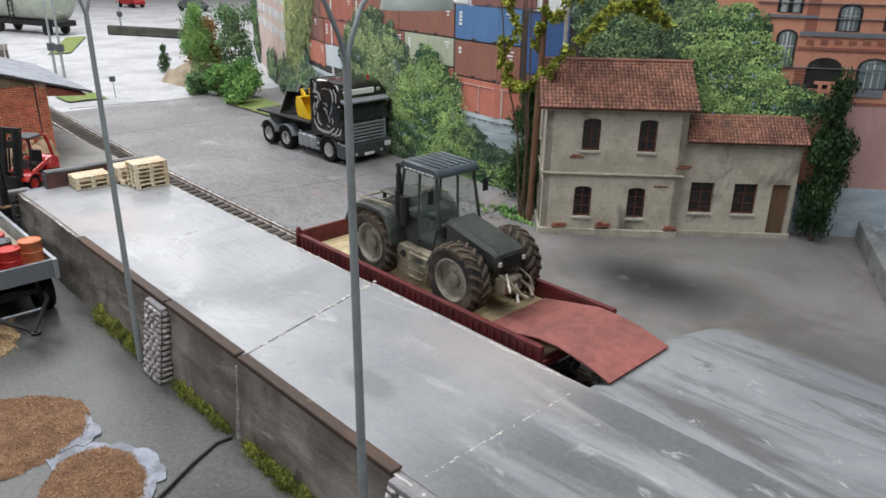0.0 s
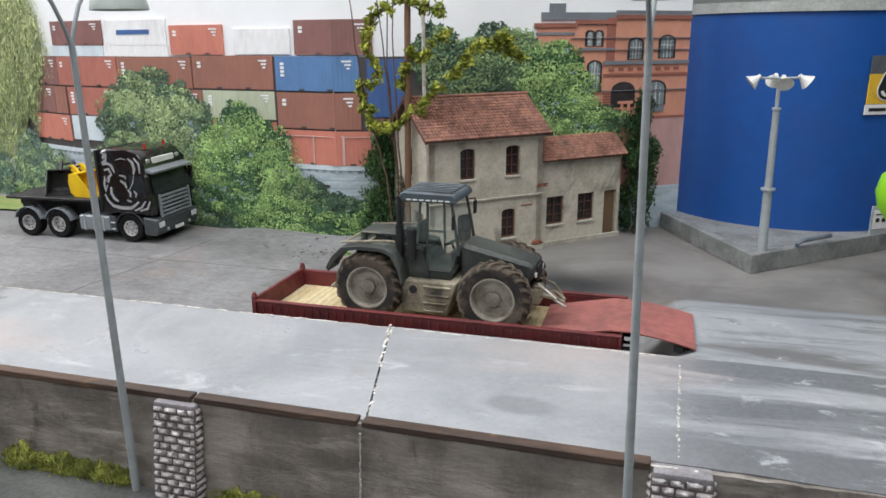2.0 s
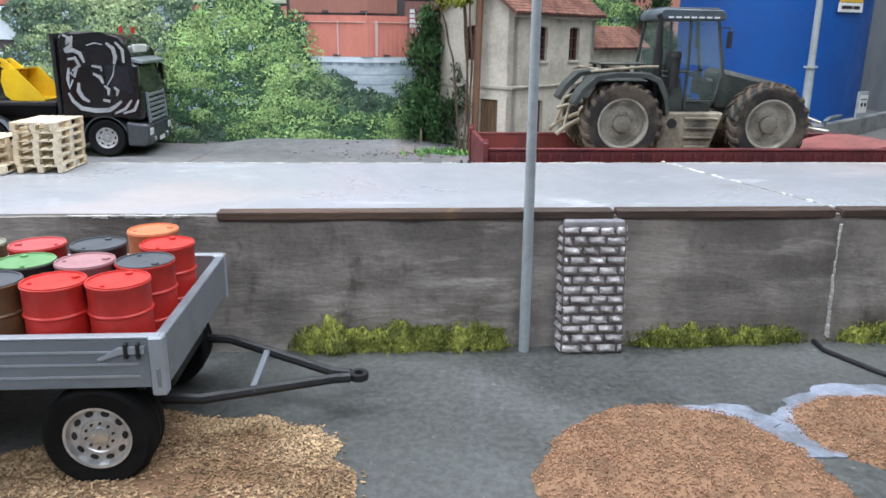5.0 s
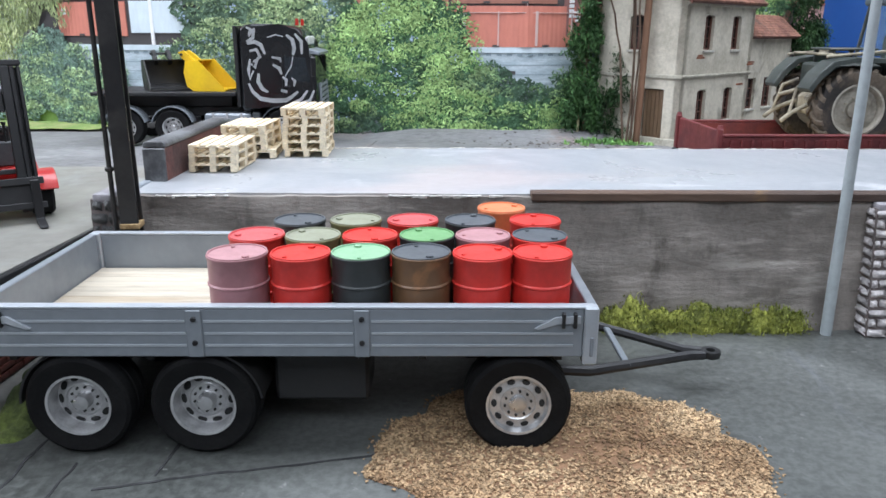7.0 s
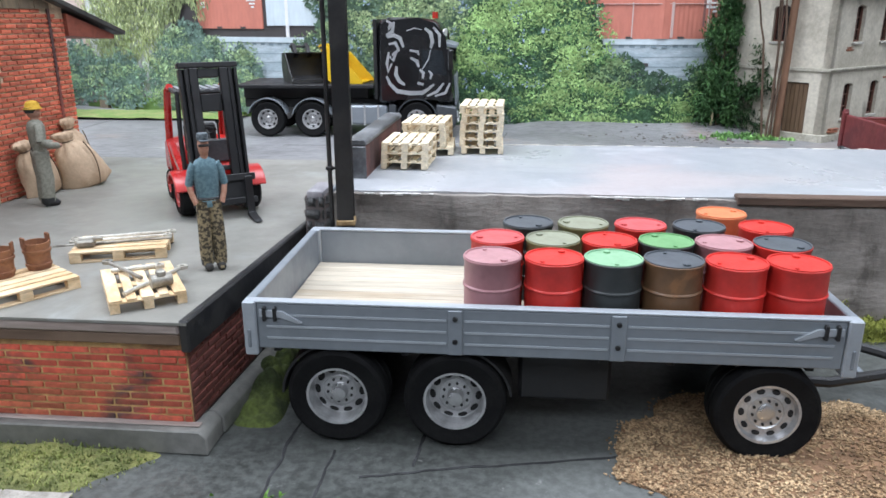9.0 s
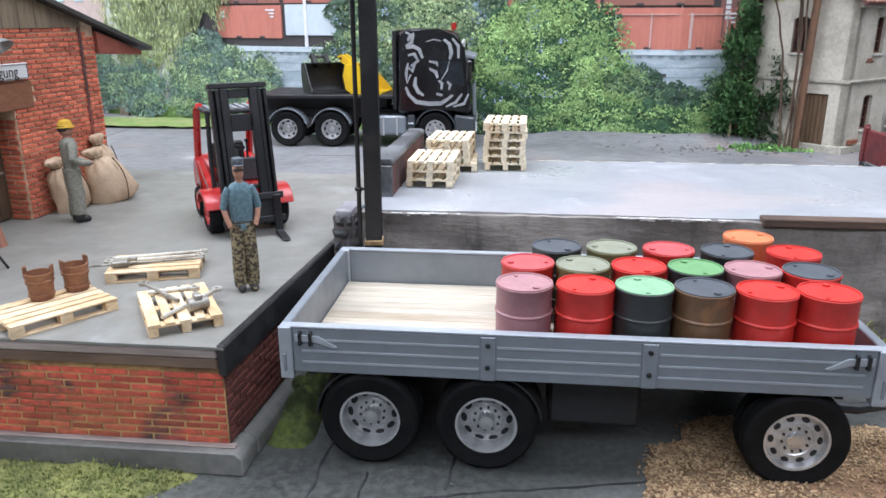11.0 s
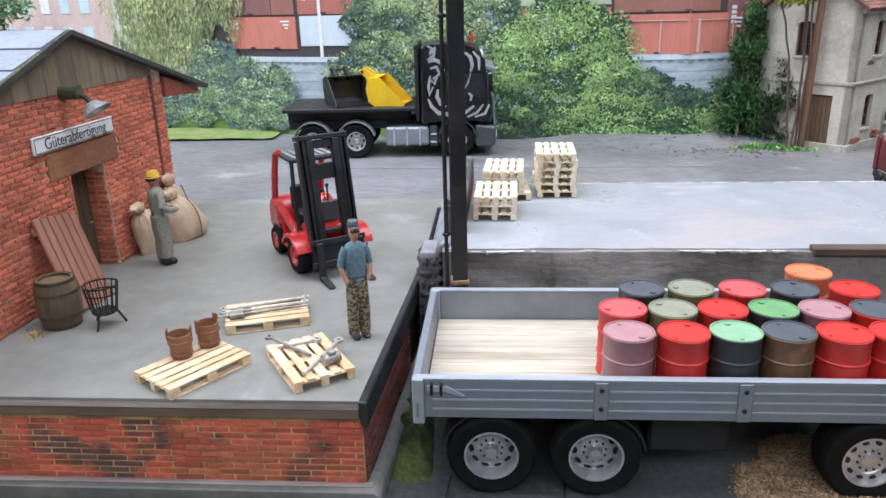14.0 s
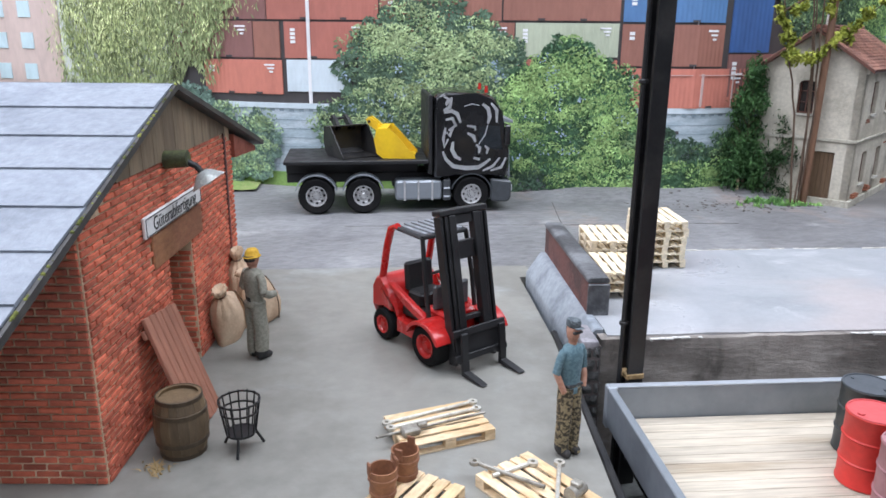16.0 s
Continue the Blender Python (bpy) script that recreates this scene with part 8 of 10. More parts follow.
def thuja(x, y, z, h, r, mat, label, n=2600, stake=False):
    t = thing("conifer", pose(x, y, z), label, "tree", "small conifers")
    bm = bmesh.new()
    tube(bm, [(0, 0, 0), (0.001, 0.001, h * 0.3), (-0.002, 0, h * 0.65), (0, 0, h * 0.94)], 0.0036, 8, 0.0008)
    for k in range(26):
        f = 0.16 + 0.75 * k / 26
        a = 2.4 * k
        l_ = r * (0.95 - 0.75 * f) * 0.8
        tube(bm, [(0, 0, h * f), (l_ * 0.6 * math.cos(a), l_ * 0.6 * math.sin(a), h * f + l_ * 0.4), (l_ * math.cos(a), l_ * math.sin(a), h * f + l_ * 0.9)], 0.0010, 5, 0.0004)
    part("trunk", bm, BARK, t)
    blobs = []
    for k in range(44):
        f = 0.05 + 0.91 * rng2.random()
        a = rng2.uniform(0, 6.283)
        prof = math.sin(math.pi * min(1, 0.22 + 0.78 * f)) ** 0.7
        d = r * prof * rng2.uniform(0.15, 0.75)
        s = r * 0.36 * rng2.uniform(0.7, 1.2)
        blobs.append((d * math.cos(a), d * math.sin(a), h * f, s, s, s * 1.5))
    vs, fs = leaf_cloud(rng2, blobs, n, 0.0052, None, -1.8, 0.35, 0.5)
    ob = loose("crown", vs, fs, mat, t)
    if stake:
        bm = bmesh.new()
        cyl(bm, (-0.012, -0.006, 0), (-0.011, -0.006, 0.032), 0.0024, None, 8)
        part("stake", bm, surf("pale_cut_wood", (0.62, 0.52, 0.33), None, 40, 0.8), t)


thuja(-0.944, 1.145, ROAD + 0.011, 0.232, 0.052, THUJA, "loose green model conifer with a pale stake", 9000, True)
thuja(-0.885, 1.125, ROAD, 0.15, 0.045, THUJA_DARK, "dark green bushy model conifer beside a wooden pole", 4500)
thuja(-0.448, 1.372, ROAD, 0.292, 0.050, THUJA_DARK, "tall narrow dark green model conifer", 10000)
BROWN_POLE = surf("brown_pole_paint", (0.20, 0.105, 0.06), (0.14, 0.075, 0.045), 26, 0.65, bump=0.3, bscale=160, stretch=(1, 1, 0.2))
pole = thing("wooden_pole", pose(-0.866, 1.068, ROAD, 0, 1.0, 0), "tall brown wooden pole beside the house", "pole")
bm = bmesh.new()
cyl(bm, (0, 0, 0), (0, 0, 0.56), 0.0062, 0.0055, 14)
part("shaft", bm, BROWN_POLE, pole)
WHITE_PIPE = surf("white_mast", (0.70, 0.66, 0.60), (0.5, 0.46, 0.4), 30, 0.6)
mast = thing("white_mast", pose(-0.842, 1.11, ROAD, 0, 0, 0), "slim off-white mast behind the vine", "mast")
bm = bmesh.new()
cyl(bm, (0, 0, 0), (0, 0, 0.56), 0.0038, 0.0034, 12)
part("shaft", bm, WHITE_PIPE, mast)
vine = thing("climbing_vine", pose(-0.885, 1.062, ROAD), "climbing vine with yellow-green leaves and bare brown stems", "vine")
stems = [[(0, 0, 0), (0.006, 0.002, 0.12), (-0.006, 0, 0.26), (-0.02, 0.004, 0.40), (-0.035, 0.0, 0.52)],
         [(0.006, 0, 0), (0.012, -0.003, 0.14), (0.004, 0, 0.30), (0.0, 0.0, 0.42), (0.004, 0, 0.54)],
         [(-0.005, 0.004, 0), (-0.02, 0.004, 0.16), (-0.05, 0.0, 0.27), (-0.075, 0.004, 0.40), (-0.085, 0.0, 0.52)],
         [(0.010, 0.004, 0), (0.0, 0.0, 0.22), (-0.012, 0.0, 0.36), (-0.006, 0, 0.54)],
         [(-0.056, 0, 0.40), (-0.030, 0, 0.350), (-0.069, 0, 0.328), (-0.060, 0, 0.306), (-0.046, 0, 0.270), (-0.044, 0, 0.252), (-0.006, 0, 0.247), (0.022, 0, 0.274), (0.055, 0.0, 0.288), (0.083, 0, 0.325), (0.115, 0, 0.350)],
         [(0.014, 0, 0.325), (0.017, 0, 0.350), (0.030, 0, 0.374), (0.063, 0, 0.388), (0.10, 0.02, 0.43)],
         [(0.115, 0, 0.350), (0.15, 0.03, 0.40), (0.19, 0.06, 0.42), (0.22, 0.09, 0.37)],
         [(-0.056, 0, 0.40), (-0.04, 0, 0.45), (0.02, 0, 0.48), (0.09, 0.02, 0.46)]]
for s in stems:
    bm = bmesh.new()
    fine = []
    for a, b in zip(s, s[1:]):
        fine += [tuple(Vector(a).lerp(Vector(b), k / 4)) for k in range(4)]
    fine.append(s[-1])
    tube(bm, [(x + 0.003 * noise.noise(Vector((x * 60, z * 40, 1))), y, z) for x, y, z in fine], 0.0020, 7, 0.0009)
    part("stem", bm, BARK, vine)
blobs = []
for s, n, size in ((stems[4], 60, 0.0105), (stems[5], 26, 0.011), (stems[6], 26, 0.015), (stems[7], 30, 0.013)):
    for k in range(n):
        f = (k + 0.5) / n * (len(s) - 1)
        i = min(int(f), len(s) - 2)
        p = Vector(s[i]).lerp(Vector(s[i + 1]), f - i)
        g = size * rng2.uniform(0.5, 1.0)
        blobs.append((p.x + rng2.normal() * 0.004, p.y + rng2.normal() * 0.004, p.z + rng2.normal() * 0.006, g, g * 0.7, g))
vs, fs = leaf_cloud(rng2, blobs, 5200, 0.0060, None, 0.2, 0.2, 0.8)
loose("vine_leaves", vs, fs, VINE, vine)
tufts("low_shrub", [(-0.93 + random.gauss(0, 0.03), 1.075 + random.gauss(0, 0.012), ROAD, 0.8) for _ in range(34)] + [(-0.88 + random.gauss(0, 0.02), 1.05, ROAD, 0.6) for _ in range(16)], 10, 0.011, GREEN_MID, "low green weeds under the conifers", 0.0022, 0.9)
bm = bmesh.new()
for _ in range(150):
    x, y = random.gauss(-0.98, 0.09), random.gauss(1.06, 0.025)
    r = random.uniform(0.0008, 0.0026)
    z = road_height(x, y)
    box(bm, x - r, x + r, y - r, y + r, z - 0.0003, z + r * 0.7, r * 0.3)
tagged(part("pebbles", bm, BALLAST), "scattered dark grit beside the road edge", "gravel", kind="stuff")

# ---- oil tank, basin, floodlight, signs ----
TANK_BLUE = surf("tank_blue_paint", (0.008, 0.078, 0.31), (0.007, 0.066, 0.275), 6, 0.38, vary=0.03)
TANK_GREY = surf("tank_roof_grey", (0.40, 0.42, 0.40), (0.33, 0.35, 0.33), 20, 0.5)
TCX, TCY, TR = -0.108, 1.732, 0.304
tank = thing("oil_tank", pose(TCX, TCY, ROAD), "large blue cylindrical oil tank with a grey roof rim", "tank")
bm = bmesh.new()
lathe(bm, [(TR, 0.010), (TR, 0.463), (TR * 0.2, 0.483), (0.0005, 0.484), (0.0005, 0.010)], 128)
part("shell", bm, TANK_BLUE, tank)
bm = bmesh.new()
lathe(bm, [(TR + 0.006, 0.0), (TR + 0.006, 0.012), (TR + 0.0004, 0.014), (TR - 0.01, 0.0095), (TR - 0.01, 0.0)], 128, None, True)
part("base_ring", bm, STRIP, tank)
bm = bmesh.new()
lathe(bm, [(TR + 0.0004, 0.461), (TR + 0.005, 0.461), (TR + 0.005, 0.482), (TR + 0.0004, 0.482)], 128, None, True)
part("roof_rim", bm, TANK_GREY, tank)
BASIN = surf("basin_concrete", (0.24, 0.25, 0.245), (0.17, 0.175, 0.17), 14, 0.6, bump=0.3, bscale=140, col3=(0.12, 0.12, 0.115), cut3=(0.6, 0.75))
basin = thing("tank_basin", pose(0, 0, ROAD), "grey concrete catch basin wall round the tank", "basin")
CORNER, LEFT, RIGHT = Vector((-0.236, 1.130, 0)), Vector((-0.397, 1.448, 0)), Vector((0.33, 1.62, 0))
for end, nme in ((LEFT, "left_wall"), (RIGHT, "right_wall")):
    d = (end - CORNER).normalized()
    inn = Vector((d.y, -d.x, 0))
    if inn.y < 0:
        inn = -inn
    bm = bmesh.new()
    a = [CORNER, end, end + inn * 0.018, CORNER + inn * 0.018]
    if nme == "left_wall":
        a[0] = a[0] + d * 0.0
    else:
        a[0], a[3] = a[0] + d * 0.0185, a[3] + d * 0.0185
    lo = [bm.verts.new(p) for p in a]
    hi = [bm.verts.new(p + Vector((0, 0, 0.036))) for p in a]
    bm.faces.new(lo), bm.faces.new(list(reversed(hi))), skin(bm, hi, lo)
    bmesh.ops.bevel(bm, geom=bm.edges[:], offset=0.0012, segments=1, affect="EDGES")
    part("basin_wall", bm, BASIN, basin)
bm = bmesh.new()
f = [bm.verts.new(p) for p in (CORNER + Vector((0.004, 0.03, 0.016)), RIGHT + Vector((-0.02, 0.02, 0.016)), Vector((0.32, 2.0, 0.016)), Vector((-0.36, 1.85, 0.016)), LEFT + Vector((0.015, 0, 0.016)))]
bm.faces.new(f)
part("basin_floor", bm, BASIN, basin)
bm = bmesh.new()
tube(bm, [(-0.150, 1.212, 0.030), (-0.150, 1.206, 0.044), (-0.140, 1.210, 0.049), (-0.085, 1.262, 0.049)], 0.0042, 10)
part("pipe", bm, STRIP, basin, "grey elbow pipe over the wall")

flood = thing("floodlight_mast", pose(-0.215, 1.170, ROAD + 0.030, 0, -0.5, 0), "grey floodlight mast with four white horn lamps", "floodlight")
bm = bmesh.new()
cyl(bm, (0, 0, 0), (0, 0, 0.12), 0.0085, 0.0078, 12)
cyl(bm, (0, 0, 0.12), (0, 0, 0.262), 0.0066, 0.0058, 12)
cyl(bm, (0, 0, 0.262), (0, 0, 0.314), 0.0036, 0.0032, 12)
part("mast", bm, LAMP_GREY, flood)
for z, r in ((0.118, 0.0125), (0.260, 0.0078)):
    bm = bmesh.new()
    cyl(bm, (0, 0, z), (0, 0, z + 0.0035), r, None, 16)
    part("collar", bm, LAMP_GREY, flood)
LAMP_WHITE = surf("white_lamp_horn", (0.68, 0.68, 0.64), (0.6, 0.6, 0.56), 30, 0.4)
for k in range(4):
    a = 90 * k + 4
    arm = pose(0, 0, 0.314, 0, 0, a)
    bm = bmesh.new()
    vs_ = cyl(bm, (0, 0, 0), (0.034, 0, 0), 0.0020, None, 8)
    bmesh.ops.transform(bm, matrix=arm, verts=bm.verts)
    part("arm", bm, LAMP_GREY, flood)
    bm = bmesh.new()
    lathe(bm, [(0.004, 0.010), (0.0045, 0.004), (0.014, -0.010), (0.0132, -0.010), (0.0004, -0.004)], 20, arm @ pose(0.0385, 0, -0.002, 0, -52, 0))
    part("horn", bm, LAMP_WHITE, flood)


def on_tank(ang, z, out=0.0008):
    a = radians(ang)
    return pose(TCX + (TR + out) * math.cos(a), TCY + (TR + out) * math.sin(a), z, 0, 0, ang + 90)


YELLOW_SIGN = surf("yellow_sign_enamel", (0.72, 0.45, 0.04), None, 30, 0.4, vary=0.04)
SIGN_GREY = surf("dark_grey_sign", (0.10, 0.11, 0.12), None, 30, 0.4)
SANG = -65.5
drop = thing("oil_drop_sign", on_tank(SANG, 0.358), "yellow and grey tank sign with a black oil drop", "sign")
bm = bmesh.new()
box(bm, -0.040, 0.040, -0.003, 0.0, -0.037, 0.022, 0.0004)
part("yellow_field", bm, YELLOW_SIGN, drop)
bm = bmesh.new()
box(bm, -0.040, 0.040, -0.003, 0.0, 0.0222, 0.057, 0.0004)
part("grey_field", bm, SIGN_GREY, drop)
for k, (g, y, mt) in enumerate(((0.0024, -0.0040, WHITE_SIGN), (0.0, -0.0048, BLACK))):
    bm = bmesh.new()
    pts = [((0.0195 + g) * math.cos(a), -0.009 + (0.0195 + g) * math.sin(a)) for a in np.linspace(math.radians(150), math.radians(390), 20)]
    pts += [(0.0105 + g, 0.018), (0.004 + g * 0.6, 0.031), (0.0, 0.044 + g * 2), (-0.004 - g * 0.6, 0.031), (-0.0105 - g, 0.018)]
    prism(bm, pts, y, y + 0.0008)
    part("drop", bm, mt, drop)
bm = bmesh.new()
prism(bm, [(0.014 * math.cos(a), -0.009 + 0.014 * math.sin(a)) for a in np.linspace(math.radians(190), math.radians(290), 10)] + [(0.0102 * math.cos(a) + 0.002, -0.0078 + 0.0102 * math.sin(a)) for a in np.linspace(math.radians(280), math.radians(195), 8)], -0.0056, -0.0049)
part("gleam", bm, WHITE_SIGN, drop)
plate_ = thing("name_plate", on_tank(SANG, 0.310), "white name plate with a dark line of writing", "sign")
bm = bmesh.new()
box(bm, -0.042, 0.042, -0.0034, 0.0, -0.010, 0.010, 0.0004)
part("panel", bm, WHITE_SIGN, plate_)
for a, b in ((-0.034, 0.004), (0.008, 0.030)):
    bm = bmesh.new()
    box(bm, a, b, -0.0040, -0.0033, -0.0034, 0.0034)
    part("writing", bm, BLACK, plate_)
info = thing("info_board", pose(0.016, 1.352, ROAD + 0.035, 0, 0, 30), "small grey-framed notice board with black symbols", "notice board")
bm = bmesh.new()
box(bm, -0.020, 0.020, -0.002, 0.002, 0.0, 0.058, 0.0006)
part("frame", bm, LAMP_GREY, info)
bm = bmesh.new()
box(bm, -0.0165, 0.0165, -0.0032, -0.0021, 0.012, 0.050, 0.0003)
part("sheet", bm, WHITE_SIGN, info)
bm = bmesh.new()
for k in range(2):
    cyl(bm, (-0.007 + 0.014 * k, -0.0040, 0.030), (-0.007 + 0.014 * k, -0.0033, 0.030), 0.0045, None, 14)
box(bm, -0.012, 0.012, -0.0040, -0.0033, 0.040, 0.0425)
part("symbols", bm, BLACK, info)
BALLOON = surf("lime_green_balloon", (0.30, 0.72, 0.02), (0.28, 0.68, 0.02), 10, 0.28, vary=0.02)
bal = thing("green_balloon", pose(0.001, 1.150, ROAD), "shiny lime green balloon on a thin white stick", "balloon")
bm = bmesh.new()
lathe(bm, [(0.0005, 0.090), (0.006, 0.092), (0.026, 0.105), (0.044, 0.130), (0.050, 0.158), (0.044, 0.185), (0.026, 0.203), (0.0005, 0.209)], 36)
part("skin", bm, BALLOON, bal, "", None, 80)
bm = bmesh.new()
cyl(bm, (0, 0, 0), (0, 0, 0.092), 0.0022, None, 10)
part("stick", bm, WHITE_PIPE, bal)

# ---- the field tractor on the wagon ----
TRACTOR = surf("dusty_dark_green_grey", (0.036, 0.043, 0.038), (0.065, 0.072, 0.063), 22, 0.5, bump=0.1, bscale=200, col3=(0.17, 0.155, 0.12), cut3=(0.58, 0.74), scale3=18)
MUD = surf("dried_mud_coat", (0.34, 0.30, 0.22), (0.19, 0.165, 0.12), 26, 0.85, bump=0.5, bscale=220, col3=(0.10, 0.09, 0.075), cut3=(0.56, 0.68), scale3=30)
RIM_MUD = surf("dusty_white_rim", (0.33, 0.305, 0.25), (0.18, 0.16, 0.125), 26, 0.65, bump=0.2, col3=(0.09, 0.08, 0.07), cut3=(0.68, 0.74), scale3=40)
CAB_GLASS = glassy("dusty_cab_glass", (0.34, 0.45, 0.40), 0.16)
CLEAR_GLASS = glassy("dark_truck_glass", (0.03, 0.035, 0.04), 0.88)
tractor = thing("field_tractor", pose(-0.671, 0.646, WF + 0.0005, 0, 0, -2), "dusty dark green four-wheel tractor with muddy tyres", "tractor")


def farm_wheel(x, y, s):
    r, w, rim = 0.0460, 0.029, 0.0270
    wheel = new("wheel")
    wheel.parent = tractor
    wheel.matrix_basis = spot(pose(x, y, r, 0, 7.3 * x * 100, 0) @ pose(0, 0, 0, 0, 0, 0 if s < 0 else 180))
    h = w / 2
    turn = pose(0, 0, 0, -90)
    bm = bmesh.new()
    lathe(bm, [(rim, -h * 0.80), (r * 0.76, -h), (r * 0.88, -h * 0.96), (r * 0.935, -h * 0.72), (r * 0.945, 0), (r * 0.935, h * 0.72), (r * 0.88, h * 0.96), (r * 0.76, h), (rim, h * 0.80)], 48, turn, True)
    part("tyre", bm, RUBBER_MUD, wheel, "muddy lugged tyre", None, 30)
    for q in (-1, 1):
        bm = bmesh.new()
        last = None
        for f in np.linspace(0, 1, 5):
            yy, a = q * h * (0.02 + 1.0 * f), 0.26 * f
            top, base, wd = r * (1.0 - 0.10 * max(0, f - 0.7) / 0.3), r * (0.92 if f < 0.9 else 0.84), 0.0028
            ax, tg = Vector((math.cos(a), 0, math.sin(a))), Vector((-math.sin(a), 0, math.cos(a)))
            now = [bm.verts.new(ax * k + tg * t_ + Vector((0, yy, 0))) for k, t_ in ((base, -wd), (top, -wd * 0.75), (top, wd * 0.75), (base, wd))]
            if last:
                skin(bm, last, now)
            else:
                bm.faces.new(now)
            last = now
        bm.faces.new(list(reversed(last)))
        lug = meshed("lug", bm, RUBBER_MUD)
        for i in range(20):
            ob = new("lug", lug)
            ob.parent = wheel
            ob.matrix_basis = pose(0, 0, 0, 0, 18.0 * (i + (0.5 if q > 0 else 0)), 0)
    bm = bmesh.new()
    lathe(bm, [(rim * 1.02, -h * 0.80), (rim * 1.05, -h * 0.90), (rim * 0.98, -h * 0.90), (rim * 0.93, -h * 0.70), (rim * 0.90, -h * 0.25), (rim * 0.72, -h * 0.18), (rim * 0.55, -h * 0.30), (rim * 0.36, -h * 0.32), (rim * 0.34, -h * 0.62), (rim * 0.22, -h * 0.70), (0.0005, -h * 0.70), (0.0005, h * 0.6), (rim, h * 0.8)], 36, turn, True)
    part("rim", bm, RIM_MUD, wheel, "dusty pale rim", None, 28)
    for k in range(8):
        a = 2 * math.pi * k / 8
        bm = bmesh.new()
        cyl(bm, (rim * 0.46 * math.cos(a), -h * 0.30, rim * 0.46 * math.sin(a)), (rim * 0.46 * math.cos(a), -h * 0.42, rim * 0.46 * math.sin(a)), 0.0011, None, 6)
        part("wheel_bolt", bm, MUD, wheel)


for x in (-0.083, 0.083):
    for s in (-1, 1):
        farm_wheel(x, s * 0.047, s)
    bm = bmesh.new()
    cyl(bm, (x, -0.036, 0.0460), (x, 0.036, 0.0460), 0.0075, None, 12)
    box(bm, x - 0.011, x + 0.011, -0.012, 0.012, 0.030, 0.052, 0.004)
    part("axle", bm, MUD, tractor)
bm = bmesh.new()
box(bm, -0.118, 0.110, -0.015, 0.015, 0.036, 0.060, 0.004)
part("frame", bm, MUD, tractor)
# rear deck and rear fenders
for s in (-1, 1):
    bm = bmesh.new()
    outer = [(-0.140, 0.068), (-0.131, 0.084), (-0.117, 0.0975), (-0.092, 0.1010), (-0.058, 0.1010), (-0.045, 0.0955), (-0.036, 0.0780), (-0.033, 0.058)]
    prism(bm, outer + [(x + (0.004 if x < -0.1 else -0.003), z - 0.0042) for x, z in reversed(outer)], s * 0.046 - 0.0155, s * 0.046 + 0.0155, None, 0.0008)
    part("rear_fender", bm, TRACTOR, tractor)
bm = bmesh.new()
box(bm, -0.112, -0.046, -0.029, 0.029, 0.066, 0.094, 0.003)
part("rear_deck", bm, TRACTOR, tractor)
bm = bmesh.new()
box(bm, -0.106, -0.052, -0.024, 0.024, 0.1080, 0.1105, 0.0008)
for x in (-0.100, -0.060):
    for y in (-0.020, 0.020):
        box(bm, x - 0.002, x + 0.002, y - 0.002, y + 0.002, 0.0935, 0.1082)
part("load_frame", bm, TRACTOR, tractor)
bm = bmesh.new()
for y in (-0.050, 0.050):
    tube(bm, [(-0.120, y, 0.102), (-0.060, y, 0.1075), (-0.046, y, 0.1075)], 0.0016, 8)
for x in (-0.112, -0.085):
    tube(bm, [(x, -0.050, 0.104), (x, 0.050, 0.104)], 0.0014, 8)
part("deck_rail", bm, MUD, tractor)
bm = bmesh.new()
for y in (-0.020, 0.020):
    tube(bm, [(-0.116, y, 0.050), (-0.138, y * 1.2, 0.040), (-0.150, y * 1.2, 0.030)], 0.0026, 8)
    tube(bm, [(-0.118, y * 0.8, 0.075), (-0.134, y, 0.068), (-0.142, y * 1.2, 0.036)], 0.0018, 8)
tube(bm, [(-0.116, 0, 0.066), (-0.146, 0, 0.058)], 0.0022, 8)
part("rear_linkage", bm, MUD, tractor)
# cab: base, doors, pillars, glass, roof
CX0, CX1, CY, CZ0, CZ1 = -0.045, 0.030, 0.036, 0.078, 0.158
bm = bmesh.new()
prism(bm, [(CX0 + 0.004, 0.056), (CX1 - 0.008, 0.056), (CX1 - 0.004, 0.068), (-0.010, 0.070), (-0.014, 0.096), (CX0 - 0.001, 0.100)], -CY + 0.002, CY - 0.002, None, 0.002)
part("cab_base", bm, TRACTOR, tractor)
bm = bmesh.new()
tops = [(CX0 + 0.005, -CY + 0.004), (CX1 - 0.007, -CY + 0.004), (CX1 - 0.007, CY - 0.004), (CX0 + 0.005, CY - 0.004)]
bots = [(CX0 - 0.002, -CY), (CX1 + 0.004, -CY), (CX1 + 0.004, CY), (CX0 - 0.002, CY)]
for (a, b), (c, d) in zip(bots, tops):
    tube(bm, [(a, b, 0.092), (c, d, CZ1)], 0.0022, 8, 0.0019)
    part("cab_pillar", bm, TRACTOR, tractor)
    bm = bmesh.new()
for s in (-1, 1):
    tube(bm, [(-0.008, s * CY, 0.062), (-0.008, s * (CY - 0.003), CZ1)], 0.0018, 8)
    part("cab_pillar", bm, TRACTOR, tractor)
    bm = bmesh.new()
    tube(bm, [(CX0, s * CY, 0.1020), (-0.009, s * CY, 0.1020)], 0.0016, 8)
    tube(bm, [(-0.007, s * CY, 0.0700), (CX1 - 0.006, s * CY, 0.0700), (CX1 + 0.002, s * CY, 0.1000)], 0.0015, 8)
    part("window_rail", bm, TRACTOR, tractor)
    bm = bmesh.new()


def pane(pts, name="cab_window", mat=None, parent=tractor):
    bm = bmesh.new()
    bm.faces.new([bm.verts.new(p) for p in pts])
    bmesh.ops.solidify(bm, geom=bm.faces[:], thickness=0.0007)
    ob = part(name, bm, mat or CAB_GLASS, parent)
    ob.visible_shadow = False
    return ob


